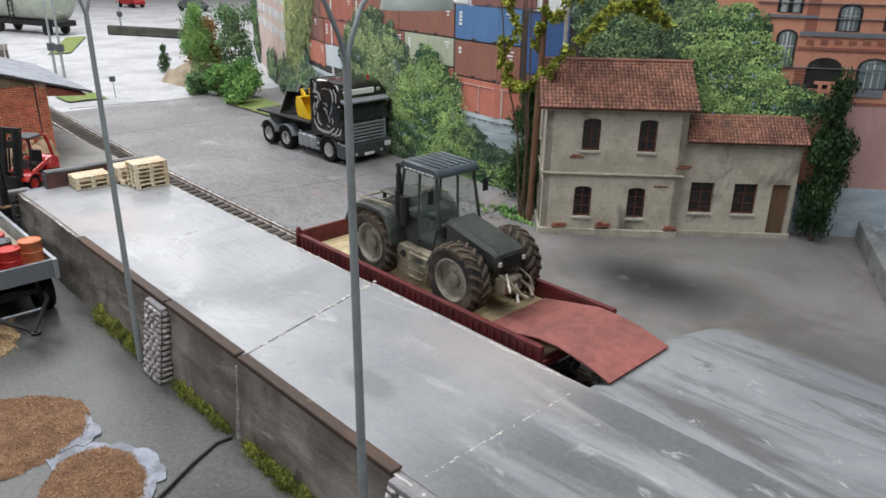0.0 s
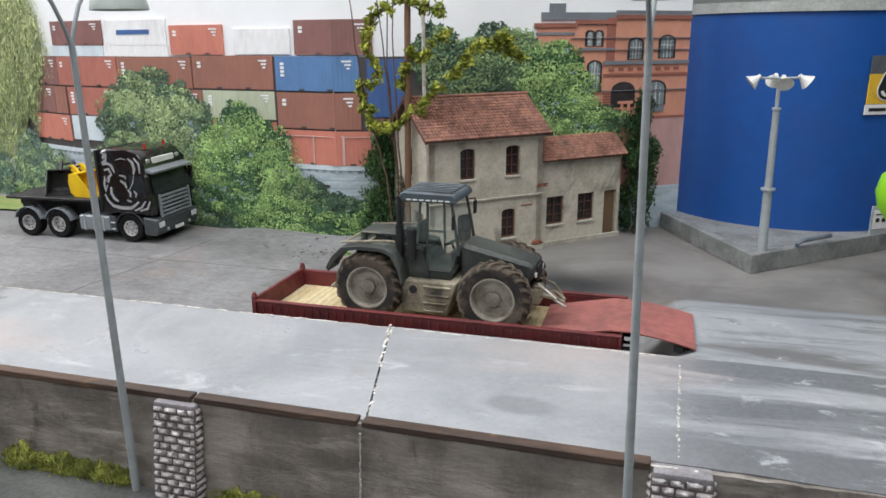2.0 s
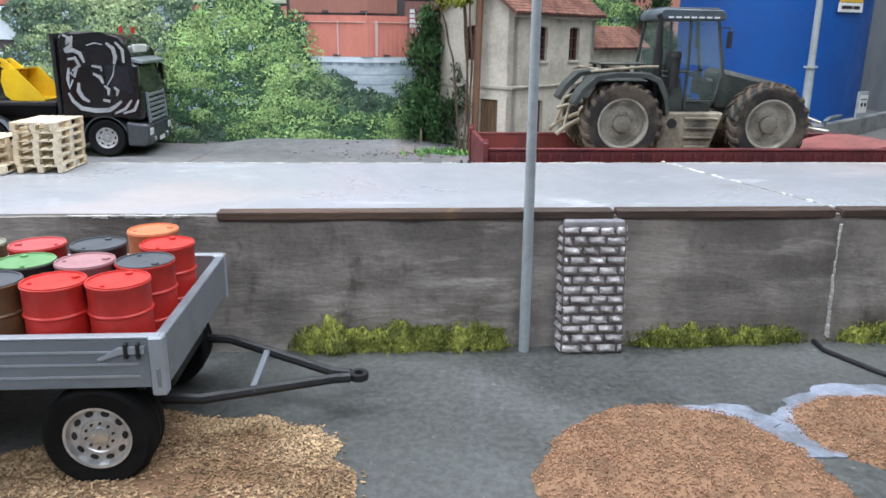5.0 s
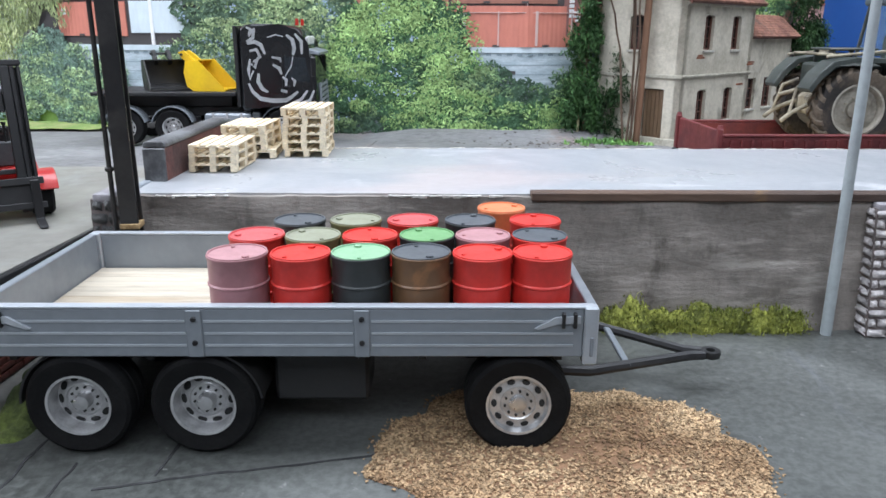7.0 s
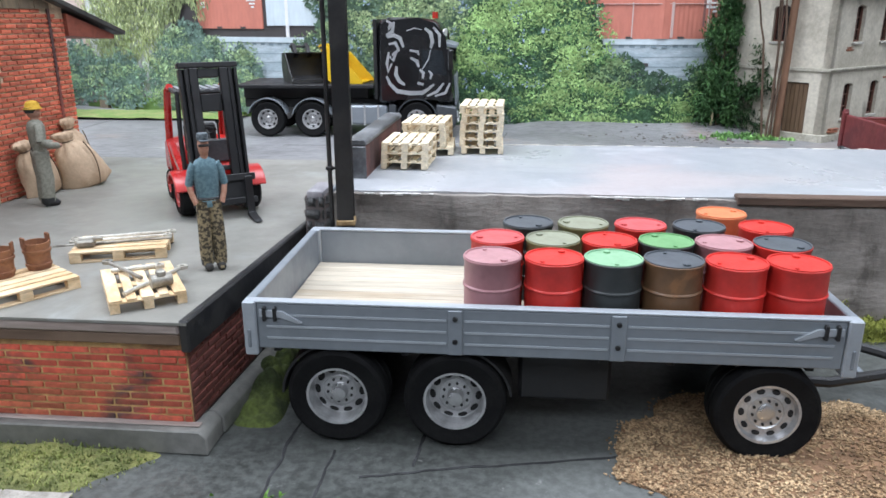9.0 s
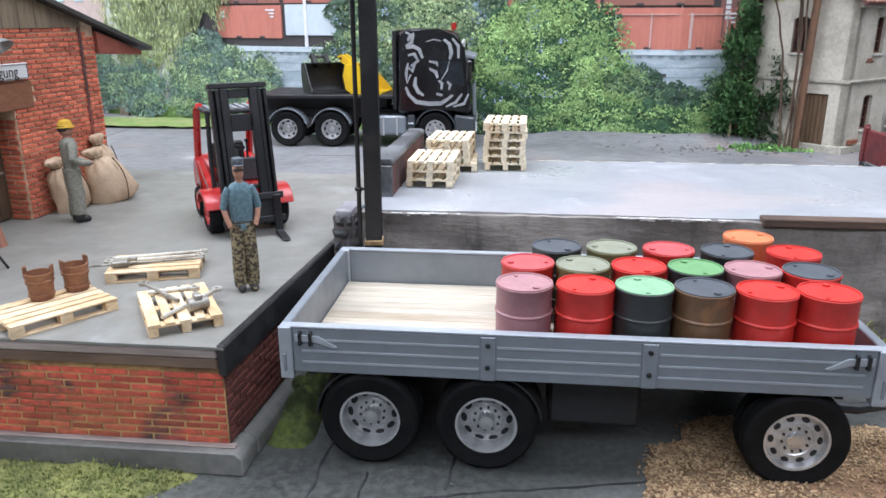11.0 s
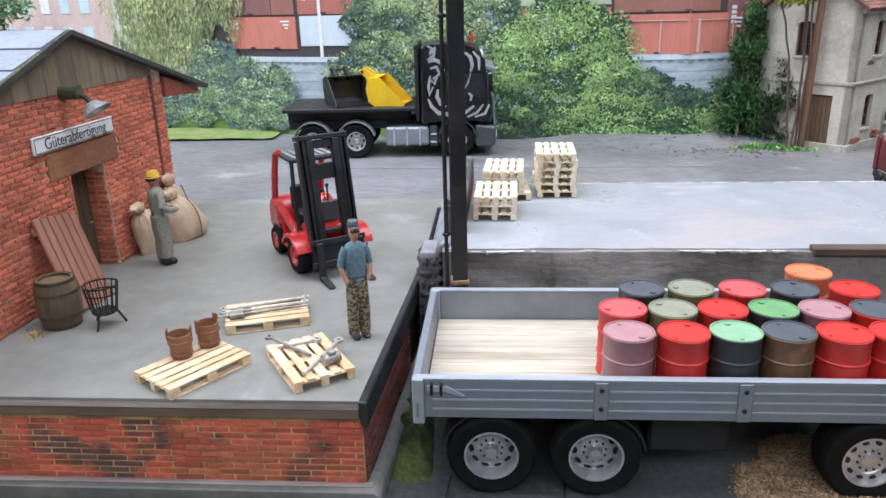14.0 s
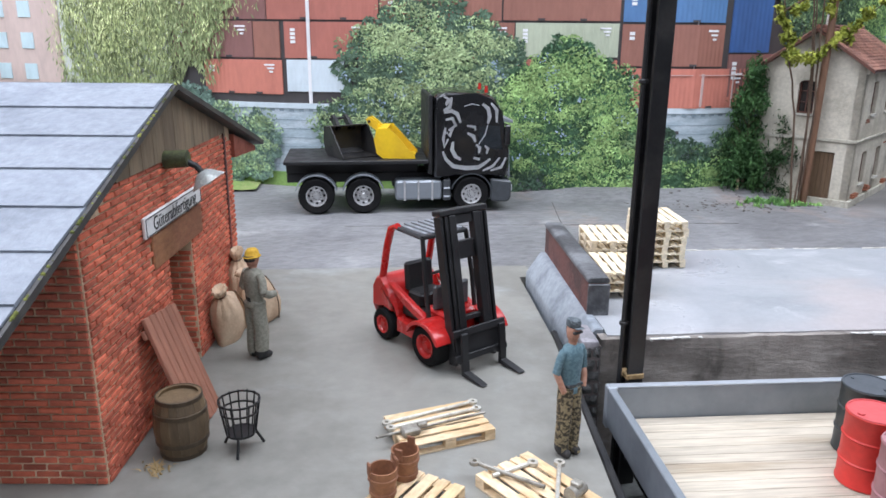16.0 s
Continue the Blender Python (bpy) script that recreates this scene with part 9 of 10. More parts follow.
for s in (-1, 1):
    for xa, xb, ta, tb in ((CX0, -0.0095, CX0 + 0.006, -0.0095), (-0.0065, CX1 + 0.002, -0.0065, CX1 - 0.009)):
        pane([(xa, s * CY, 0.110), (xb, s * CY, 0.106), (tb, s * (CY - 0.0035), CZ1 - 0.001), (ta, s * (CY - 0.0035), CZ1 - 0.001)])
    pane([(-0.0065, s * CY, 0.072), (CX1 - 0.006, s * CY, 0.072), (CX1, s * CY, 0.1025), (-0.0065, s * CY, 0.104)], "lower_door_window")
for xb, xt in ((CX1 + 0.003, CX1 - 0.008), (CX0 - 0.001, CX0 + 0.006)):
    pane([(xb, -CY + 0.003, 0.096), (xb, CY - 0.003, 0.096), (xt, CY - 0.006, CZ1 - 0.001), (xt, -CY + 0.006, CZ1 - 0.001)])
bm = bmesh.new()
prism(bm, [(CX0 + 0.000, CZ1 - 0.001), (CX1 - 0.001, CZ1 - 0.001), (CX1 + 0.001, CZ1 + 0.004), (CX1 - 0.004, CZ1 + 0.0105), (CX0 + 0.004, CZ1 + 0.0115), (CX0 - 0.001, CZ1 + 0.005)], -CY, CY, None, 0.0015)
roof = part("cab_roof", bm, surf("blue_grey_cab_roof", (0.075, 0.10, 0.115), (0.055, 0.07, 0.08), 24, 0.4), tractor, "blue-grey ribbed cab roof")
for k in range(6):
    bm = bmesh.new()
    y = -0.026 + 0.0104 * k
    box(bm, CX0 + 0.006, CX1 - 0.006, y - 0.0016, y + 0.0016, CZ1 + 0.0105, CZ1 + 0.0128, 0.0006)
    part("roof_rib", bm, roof.data.materials[0], roof)
for s in (-1, 1):
    bm = bmesh.new()
    for k in range(7):
        x = CX0 + 0.010 + 0.0085 * k
        box(bm, x, x + 0.006, s * CY - 0.0006, s * CY + 0.0006, CZ1 + 0.0012, CZ1 + 0.0030)
    part("roof_writing", bm, WHITE_SIGN, roof)
bm = bmesh.new()
box(bm, -0.026, -0.006, -0.014, 0.014, 0.075, 0.090, 0.003)
box(bm, -0.030, -0.023, -0.014, 0.014, 0.088, 0.125, 0.003)
part("seat", bm, BLACK, tractor)
bm = bmesh.new()
tube(bm, [(0.024, 0, 0.07), (0.013, 0, 0.098)], 0.0016, 8)
lathe(bm, [(0.0082, -0.0009), (0.0098, -0.0009), (0.0098, 0.0009), (0.0082, 0.0009)], 20, pose(0.013, 0, 0.099, 0, -25, 0), True)
box(bm, 0.018, 0.030, -0.022, 0.022, 0.075, 0.094, 0.003)
part("steering_console", bm, BLACK, tractor)
# hood
bm = bmesh.new()
prism(bm, [(CX1 + 0.003, 0.058), (0.116, 0.058), (0.127, 0.066), (0.129, 0.078), (0.124, 0.086), (CX1 + 0.003, 0.106)], -0.026, 0.026, None, 0.005)
hood = part("hood", bm, TRACTOR, tractor)
bm = bmesh.new()
for k in range(7):
    z = 0.062 + 0.0028 * k
    box(bm, 0.1285, 0.1302, -0.016, 0.016, z, z + 0.0014)
part("grille", bm, BLACK, hood)
for s in (-1, 1):
    bm = bmesh.new()
    box(bm, 0.1275, 0.1300, s * 0.0205 - 0.003, s * 0.0205 + 0.003, 0.068, 0.074, 0.0008)
    part("headlight", bm, glassy("headlight_glass", (0.8, 0.8, 0.75), 0.8), hood)
for s in (-1, 1):
    bm = bmesh.new()
    pts = [(0.0435 * math.cos(radians(a)) + 0.083, 0.0405 + 0.0445 * math.sin(radians(a))) for a in np.linspace(100, 165, 8)] + [(0.0460 * math.cos(radians(a)) + 0.083, 0.0405 + 0.0470 * math.sin(radians(a))) for a in np.linspace(165, 100, 8)]
    prism(bm, pts, s * 0.046 - 0.015, s * 0.046 + 0.015, None, 0.0006)
    part("front_fender", bm, TRACTOR, tractor)
# mud-caked step boxes between the wheels
for s in (-1, 1):
    bm = bmesh.new()
    prism(bm, [(-0.040, 0.016), (0.020, 0.013), (0.034, 0.058), (-0.040, 0.058)], min(s * 0.020, s * 0.047), max(s * 0.020, s * 0.047), None, 0.0016)
    tank_ = part("step_box", bm, MUD, tractor, "mud-caked step box")
    for k in range(4):
        bm = bmesh.new()
        z = 0.019 + 0.0105 * k
        box(bm, -0.010, 0.018 + 0.003 * k, min(s * 0.0465, s * 0.0515), max(s * 0.0465, s * 0.0515), z, z + 0.0022, 0.0005)
        part("step", bm, MUD, tank_)
    bm = bmesh.new()
    cyl(bm, (-0.024, s * 0.0465, 0.046), (-0.024, s * 0.0490, 0.046), 0.0055, 0.005, 16)
    part("filler_cap", bm, BLACK, tank_)
bm = bmesh.new()
cyl(bm, (-0.044, -0.039, 0.076), (-0.044, -0.039, 0.128), 0.0052, None, 14)
cyl(bm, (-0.044, -0.039, 0.128), (-0.044, -0.039, 0.150), 0.0038, None, 12)
tube(bm, [(-0.044, -0.039, 0.149), (-0.044, -0.039, 0.158), (-0.047, -0.039, 0.163)], 0.0030, 10)
part("exhaust", bm, BLACK, tractor)
bm = bmesh.new()
cyl(bm, (-0.026, -0.044, 0.085), (-0.026, -0.044, 0.118), 0.0060, None, 14)
cyl(bm, (-0.026, -0.044, 0.118), (-0.026, -0.044, 0.124), 0.0072, 0.0064, 14)
part("air_filter", bm, BLACK, tractor)
for s in (-1, 1):
    bm = bmesh.new()
    tube(bm, [(CX1 - 0.004, s * CY, 0.150), (CX1 + 0.001, s * (CY + 0.010), 0.149), (CX1 + 0.001, s * (CY + 0.012), 0.144)], 0.0009, 6)
    box(bm, CX1 - 0.001, CX1 + 0.002, s * (CY + 0.012) - 0.0045, s * (CY + 0.012) + 0.0045, 0.128, 0.146, 0.0008)
    part("mirror", bm, BLACK, tractor)
bm = bmesh.new()
box(bm, 0.116, 0.134, -0.018, 0.018, 0.030, 0.050, 0.003)
for s in (-1, 1):
    tube(bm, [(0.126, s * 0.014, 0.044), (0.150, s * 0.012, 0.040), (0.162, s * 0.004, 0.034)], 0.0022, 8)
    tube(bm, [(0.126, s * 0.018, 0.056), (0.146, s * 0.016, 0.050), (0.158, s * 0.010, 0.038)], 0.0015, 8)
part("front_linkage", bm, MUD, tractor)
bm = bmesh.new()
tube(bm, [(0.130, -0.010, 0.056), (0.156, -0.030, 0.046)], 0.0016, 8)
tube(bm, [(0.134, 0.004, 0.040), (0.168, -0.028, 0.036)], 0.0018, 8)
part("front_rod", bm, ROD, tractor, "pale linkage rod")


# ---- lorries ----
def lorry(m, paint, chassis_mat, label, roof_lamps, beacon):
    """A cab-over lorry that faces +x; its length runs from the tail at x = -0.395 to the bumper at x = 0."""
    t = thing("lorry", m, label, "truck")
    hw = 0.074
    bm = bmesh.new()
    for s in (-1, 1):
        box(bm, -0.385, -0.02, s * 0.026 - 0.004, s * 0.026 + 0.004, 0.046, 0.062, 0.001)
    for x in (-0.37, -0.29, -0.21, -0.13, -0.05):
        box(bm, x, x + 0.006, -0.0218, 0.0218, 0.049, 0.059)
    part("chassis", bm, BLACK, t)
    axles = (-0.335, -0.258, -0.078) if beacon is None else (-0.300, -0.078)
    for x in axles:
        for s in (-1, 1):
            truck_wheel(t, pose(x, s * (hw - 0.013), 0.0305, 0, 0, 0 if s < 0 else 180), 0.0300, 0.024, 0.0165, 8, 0.003 if x > -0.1 else 0.0, 0.40 if x < -0.1 else 0.12)
            bm = bmesh.new()
            r0, r1 = 0.0335, 0.0352
            pts = [(r0 * math.cos(radians(a)), r0 * math.sin(radians(a))) for a in np.linspace(15, 165, 14)] + [(r1 * math.cos(radians(a)), r1 * math.sin(radians(a))) for a in np.linspace(165, 15, 14)]
            prism(bm, pts, s * (hw - 0.013) - 0.013, s * (hw - 0.013) + 0.013, pose(x, 0, 0.031))
            part("mudguard", bm, chassis_mat if x > -0.1 else SILVER, t)
        bm = bmesh.new()
        cyl(bm, (x, -hw + 0.016, 0.0305), (x, hw - 0.016, 0.0305), 0.0045, None, 10)
        part("axle", bm, BLACK, t)
    for s in (-1, 1):
        bm = bmesh.new()
        y0, y1 = (-hw + 0.002, -0.034) if s < 0 else (0.034, hw - 0.002)
        box(bm, -0.205, -0.128, y0, y1, 0.022, 0.054, 0.003)
        tk = part("fuel_tank", bm, SILVER, t, "ribbed silver fuel tank")
        for k in range(3):
            bm = bmesh.new()
            x = -0.190 + 0.023 * k
            box(bm, x - 0.0015, x + 0.0015, (y0 - 0.0012 if s < 0 else y1 - 0.0006), (y0 + 0.0006 if s < 0 else y1 + 0.0012), 0.021, 0.055)
            part("strap", bm, RIM, tk)
        bm = bmesh.new()
        box(bm, -0.126, -0.113, y0, y1, 0.020, 0.056, 0.002)
        part("side_skirt", bm, chassis_mat, t)
    # cab shell with rounded corners
    fx = -0.0150
    bm = bmesh.new()
    side = [(-0.1415, 0.058), (-0.114, 0.058), (-0.109, 0.069), (-0.047, 0.069), (-0.042, 0.058), (fx - 0.004, 0.058), (fx, 0.075), (fx - 0.002, 0.105), (fx - 0.012, 0.150), (fx - 0.018, 0.166), (fx - 0.020, 0.181), (fx - 0.030, 0.192), (-0.074, 0.1968), (-0.120, 0.1972), (-0.1370, 0.193), (-0.1415, 0.185)]
    prism(bm, side, -hw, hw, None, 0.0045)
    for v in bm.verts:
        v.co.y *= 1 - 0.10 * smooth((v.co.z - 0.150) / 0.05)
    cab = part("cab", bm, paint, t, "", None, 40)
    pane([(fx + 0.0012, -hw + 0.008, 0.106), (fx + 0.0012, hw - 0.008, 0.106), (fx - 0.0098, hw - 0.010, 0.149), (fx - 0.0098, -hw + 0.010, 0.149)], "windscreen", CLEAR_GLASS, cab)
    for s in (-1, 1):
        y = s * (hw + 0.0004)
        pane([(-0.068, y, 0.109), (fx - 0.012, y, 0.105), (fx - 0.019, y, 0.144), (-0.068, y, 0.146)], "side_window", CLEAR_GLASS, cab)
        for a in ((-0.0735, -0.0722, 0.074, 0.152), (fx - 0.0085, fx - 0.0074, 0.074, 0.105)):
            bm = bmesh.new()
            box(bm, a[0], a[1], min(y, y - s * 0.001), max(y, y - s * 0.001) + 0.0002, a[2], a[3])
            part("door_gap", bm, BLACK, cab)
        bm = bmesh.new()
        box(bm, -0.070, -0.060, min(y, y + s * 0.0018), max(y, y + s * 0.0018), 0.097, 0.0995, 0.0004)
        part("door_handle", bm, BLACK, cab)
        bm = bmesh.new()
        box(bm, fx - 0.010, fx - 0.001, s * (hw + 0.005) - 0.0035, s * (hw + 0.005) + 0.0035, 0.114, 0.146, 0.0015)
        tube(bm, [(fx - 0.012, s * hw, 0.148), (fx - 0.006, s * (hw + 0.005), 0.146)], 0.0012, 6)
        part("mirror", bm, paint, cab)
        bm = bmesh.new()
        for k in range(2):
            box(bm, fx - 0.028, fx - 0.006, min(s * (hw - 0.010), s * (hw - 0.001)), max(s * (hw - 0.010), s * (hw - 0.001)), 0.022 + 0.018 * k, 0.036 + 0.018 * k, 0.0015)
        part("cab_step", bm, chassis_mat, t)
        for k in range(2):
            bm = bmesh.new()
            box(bm, -0.125, -0.114, s * (hw - 0.0015) - 0.0012, s * (hw - 0.0015) + 0.0012, 0.026 + 0.014 * k, 0.0285 + 0.014 * k, 0.0005)
            part("step_bar", bm, SILVER_EDGE, t)
    # front: bumper, grille with a pale surround, lamps, visor and roof sign
    bm = bmesh.new()
    prism(bm, [(fx - 0.030, 0.018), (fx - 0.002, 0.016), (fx + 0.0045, 0.022), (fx + 0.0055, 0.052), (fx - 0.0305, 0.057)], -hw, hw, None, 0.003)
    bumper = part("bumper", bm, chassis_mat, t)
    for s in (-1, 1):
        bm = bmesh.new()
        prism(bm, [(fx + 0.0010, 0.0535), (fx + 0.0052, 0.0535), (fx + 0.0030, 0.1030), (fx - 0.0005, 0.1030)], s * 0.053 - 0.003, s * 0.053 + 0.003, None, 0.0006)
        part("grille_surround", bm, SILVER if beacon is None else chassis_mat, cab)
    for k in range(6):
        bm = bmesh.new()
        z = 0.0540 + 0.0082 * k
        box(bm, fx + 0.0008 - 0.0003 * k, fx + 0.0046 - 0.0003 * k, -0.0498, 0.0498, z, z + 0.0052, 0.0012)
        part("grille_bar", bm, SILVER if beacon is None else chassis_mat, cab)
    for s in (-1, 1):
        bm = bmesh.new()
        box(bm, fx + 0.0048, fx + 0.0068, s * 0.060 - 0.010, s * 0.060 + 0.010, 0.034, 0.046, 0.0012)
        part("headlight", bm, glassy("lorry_headlight", (0.75, 0.78, 0.8), 0.85), bumper)
        bm = bmesh.new()
        cyl(bm, (fx + 0.0050, s * 0.040, 0.026), (fx + 0.0068, s * 0.040, 0.026), 0.0040, 0.0036, 12)
        part("fog_lamp", bm, RIM, bumper)
    bm = bmesh.new()
    box(bm, fx + 0.0060, fx + 0.0072, -0.016, 0.016, 0.020, 0.027, 0.0003)
    part("number_plate", bm, WHITE_SIGN, bumper)
    bm = bmesh.new()
    prism(bm, [(fx - 0.024, 0.152), (fx + 0.004, 0.148), (fx + 0.005, 0.1525), (fx - 0.022, 0.160)], -hw + 0.003, hw - 0.003, None, 0.0008)
    part("sun_visor", bm, SILVER if beacon is None else CLEAR_GLASS, cab)
    bm = bmesh.new()
    box(bm, fx - 0.0200, fx - 0.0160, -0.038, 0.038, 0.165, 0.178, 0.0010)
    part("roof_sign", bm, WHITE_SIGN, cab, "white roof sign box")
    for s in (-1, 1):
        bm = bmesh.new()
        box(bm, fx - 0.0225, fx - 0.0160, s * 0.052 - 0.006, s * 0.052 + 0.006, 0.168, 0.176, 0.0016)
        part("marker_lamp", bm, RIM, cab)
    for x, y in roof_lamps:
        bm = bmesh.new()
        cyl(bm, (x, y, 0.195), (x, y, 0.2060), 0.0032, 0.0026, 12)
        part("roof_lamp", bm, surf("red_lamp_" + str(int(abs(y) * 1e4)), (0.45, 0.03, 0.02), None, 30, 0.25), cab, "red roof lamp")
    return t, cab


GLOSS_BLACK = surf("gloss_black_lacquer", (0.008, 0.008, 0.009), None, 20, 0.16, vary=0.02, coat=0.6)
CHASSIS_GREY = surf("slate_chassis_plastic", (0.06, 0.068, 0.075), (0.045, 0.05, 0.055), 30, 0.4, vary=0.05)
PALE_DECOR = surf("silver_white_decor", (0.66, 0.67, 0.68), None, 30, 0.3, vary=0.04)
BLT = pose(-1.398, 1.102, ROAD + 0.0005, 0, 0, 2.5)
black_lorry, cab = lorry(BLT, GLOSS_BLACK, CHASSIS_GREY, "gloss black flatbed lorry with silver tribal decor and buckets", ((-0.050, -0.034), (-0.050, 0.034)), None)


def decor(cab, hw, strokes, mirror=1):
    for s in (-1, 1):
        for pts, w in strokes:
            bm = bmesh.new()
            strip(bm, [(x * mirror, s * (hw + 0.0012), z) for x, z in pts], w)
            bmesh.ops.solidify(bm, geom=bm.faces[:], thickness=0.0004)
            part("decor", bm, PALE_DECOR, cab)


STROKES = [([(-0.1262, 0.1915), (-0.1185, 0.1880), (-0.1235, 0.1785), (-0.1125, 0.1900)], 0.0060), ([(-0.1135, 0.1880), (-0.1165, 0.1750), (-0.1265, 0.1690)], 0.0060),
           ([(-0.1260, 0.1660), (-0.1140, 0.1690), (-0.1040, 0.1640), (-0.0985, 0.1500)], 0.0070), ([(-0.1230, 0.1545), (-0.1120, 0.1570), (-0.1065, 0.1455), (-0.1180, 0.1370)], 0.0062),
           ([(-0.1100, 0.1435), (-0.1165, 0.1280), (-0.1215, 0.1350)], 0.0056), ([(-0.1230, 0.1420), (-0.1265, 0.1240), (-0.1250, 0.1100), (-0.1185, 0.1235)], 0.0056),
           ([(-0.1105, 0.1190), (-0.1120, 0.1060), (-0.1060, 0.0945), (-0.0970, 0.0890)], 0.0070), ([(-0.1275, 0.1030), (-0.1220, 0.0900), (-0.1100, 0.0785), (-0.0890, 0.0752), (-0.0680, 0.0760), (-0.0595, 0.0810), (-0.0480, 0.0900)], 0.0075),
           ([(-0.0600, 0.0705), (-0.0430, 0.0780), (-0.0320, 0.0920)], 0.0050), ([(-0.0470, 0.0705), (-0.0290, 0.0760), (-0.0215, 0.0920)], 0.0050),
           ([(-0.0630, 0.1800), (-0.0535, 0.1725), (-0.0505, 0.1590), (-0.0535, 0.1480)], 0.0068), ([(-0.0490, 0.1815), (-0.0390, 0.1700), (-0.0388, 0.1500)], 0.0055), ([(-0.0535, 0.1460), (-0.0575, 0.1300), (-0.0680, 0.1140)], 0.0022),
           ([(-0.0880, 0.1450), (-0.0745, 0.1425), (-0.0735, 0.1370)], 0.0050), ([(-0.0870, 0.1330), (-0.0765, 0.1275), (-0.0735, 0.1180)], 0.0062), ([(-0.0722, 0.1140), (-0.0660, 0.1090), (-0.0672, 0.0985)], 0.0056),
           ([(-0.0575, 0.1120), (-0.0520, 0.1070), (-0.0545, 0.0985)], 0.0050), ([(-0.0760, 0.0920), (-0.0655, 0.0895)], 0.0060), ([(-0.0930, 0.1760), (-0.0800, 0.1800), (-0.0680, 0.1775)], 0.0022)]
decor(cab, 0.074, STROKES)
bm = bmesh.new()
box(bm, -0.386, -0.1505, -0.072, 0.072, 0.0825, 0.0885, 0.001)
bed = part("load_bed", bm, BLACK, black_lorry, "flat black load bed")
bm = bmesh.new()
box(bm, -0.1500, -0.1435, -0.068, 0.068, 0.064, 0.194, 0.0012)
part("headboard", bm, BLACK, black_lorry)
bm = bmesh.new()
box(bm, -0.385, -0.165, -0.034, 0.034, 0.0622, 0.0823, 0.001)
part("subframe", bm, BLACK, black_lorry)


def bucket(m, paint, label):
    t = thing("loader_bucket", m, label, "excavator bucket", "buckets on the lorry")
    outer = [(-0.012, 0.050), (-0.028, 0.049), (-0.034, 0.030), (-0.030, 0.008), (-0.020, 0.0), (0.032, 0.0)]
    inner = [(0.032, 0.0018), (-0.019, 0.0020), (-0.0275, 0.0090), (-0.031, 0.030), (-0.0275, 0.0470), (-0.012, 0.0482)]
    bm = bmesh.new()
    prism(bm, outer + inner, -0.034, 0.034)
    part("shell", bm, paint, t)
    for y in (-0.036, 0.0342):
        bm = bmesh.new()
        prism(bm, [(-0.030, 0.048), (-0.034, 0.030), (-0.030, 0.008), (-0.020, 0.0), (0.034, 0.0), (0.034, 0.004), (-0.008, 0.050)], y, y + 0.0018)
        part("cheek", bm, paint, t)
    for y in (-0.015, 0.009):
        bm = bmesh.new()
        prism(bm, [(-0.028, 0.040), (-0.044, 0.052), (-0.050, 0.062), (-0.042, 0.065), (-0.032, 0.058), (-0.018, 0.045)], y, y + 0.006)
        part("lug", bm, paint, t)
    bm = bmesh.new()
    cyl(bm, (-0.044, -0.018, 0.0585), (-0.044, 0.018, 0.0585), 0.0022, None, 8)
    part("pin", bm, BLACK, t)


YELLOW = surf("loader_yellow_paint", (0.80, 0.52, 0.01), (0.72, 0.45, 0.01), 18, 0.4, vary=0.05)
bucket(BLT @ pose(-0.200, -0.018, 0.0888, 0, 0, -8), YELLOW, "yellow loader bucket lying on the lorry bed")
bucket(BLT @ pose(-0.275, -0.016, 0.0888, 0, 0, -62), BLACK_STEEL, "black loader bucket lying on the lorry bed")

GLOSS_BLUE = surf("deep_blue_lacquer", (0.010, 0.035, 0.26), (0.008, 0.03, 0.23), 16, 0.2, vary=0.03, coat=0.5)
BLU = pose(0.20, 0.905, 0.062, 0, 0, 180)
blue_lorry, cab2 = lorry(BLU, GLOSS_BLUE, CHASSIS_GREY, "deep blue tipper lorry with silver decor and rubble load", (), True)
decor(cab2, 0.074, [([(-0.140, 0.176), (-0.132, 0.160), (-0.138, 0.148), (-0.126, 0.150), (-0.132, 0.134), (-0.122, 0.130), (-0.134, 0.116), (-0.126, 0.100), (-0.136, 0.086)], 0.007), ([(-0.128, 0.140), (-0.112, 0.146), (-0.104, 0.138), (-0.112, 0.128), (-0.124, 0.126)], 0.005)])
bm = bmesh.new()
cyl(bm, (-0.060, 0, 0.191), (-0.060, 0, 0.203), 0.0060, 0.0048, 16)
part("beacon", bm, surf("amber_beacon", (0.85, 0.33, 0.02), None, 30, 0.25), cab2, "amber roof beacon")
bm = bmesh.new()
for a in ((-0.390, -0.385, -0.072, 0.072), (-0.166, -0.160, -0.072, 0.072), (-0.3848, -0.1662, -0.072, -0.068), (-0.3848, -0.1662, 0.068, 0.072)):
    box(bm, *a, 0.074, 0.122, 0.0008)
box(bm, -0.3848, -0.1662, -0.0678, 0.0678, 0.070, 0.075)
part("tipper_body", bm, BLACK_STEEL, blue_lorry, "black tipper body")
RUBBLE = surf("pale_rubble", (0.62, 0.56, 0.46), (0.5, 0.45, 0.36), 40, 0.9, bump=0.5)
bm = bmesh.new()
for _ in range(60):
    r = random.uniform(0.005, 0.012)
    x, y = random.uniform(-0.37, -0.19), random.uniform(-0.055, 0.055)
    vs_ = bmesh.ops.create_icosphere(bm, subdivisions=1, radius=r)["verts"]
    for v in vs_:
        v.co = Vector((v.co.x * random.uniform(0.8, 1.2) + x, v.co.y + y, v.co.z * 0.8 + 0.080 + random.uniform(0, 0.03)))
part("rubble_load", bm, RUBBLE, blue_lorry, "pale broken rubble load")

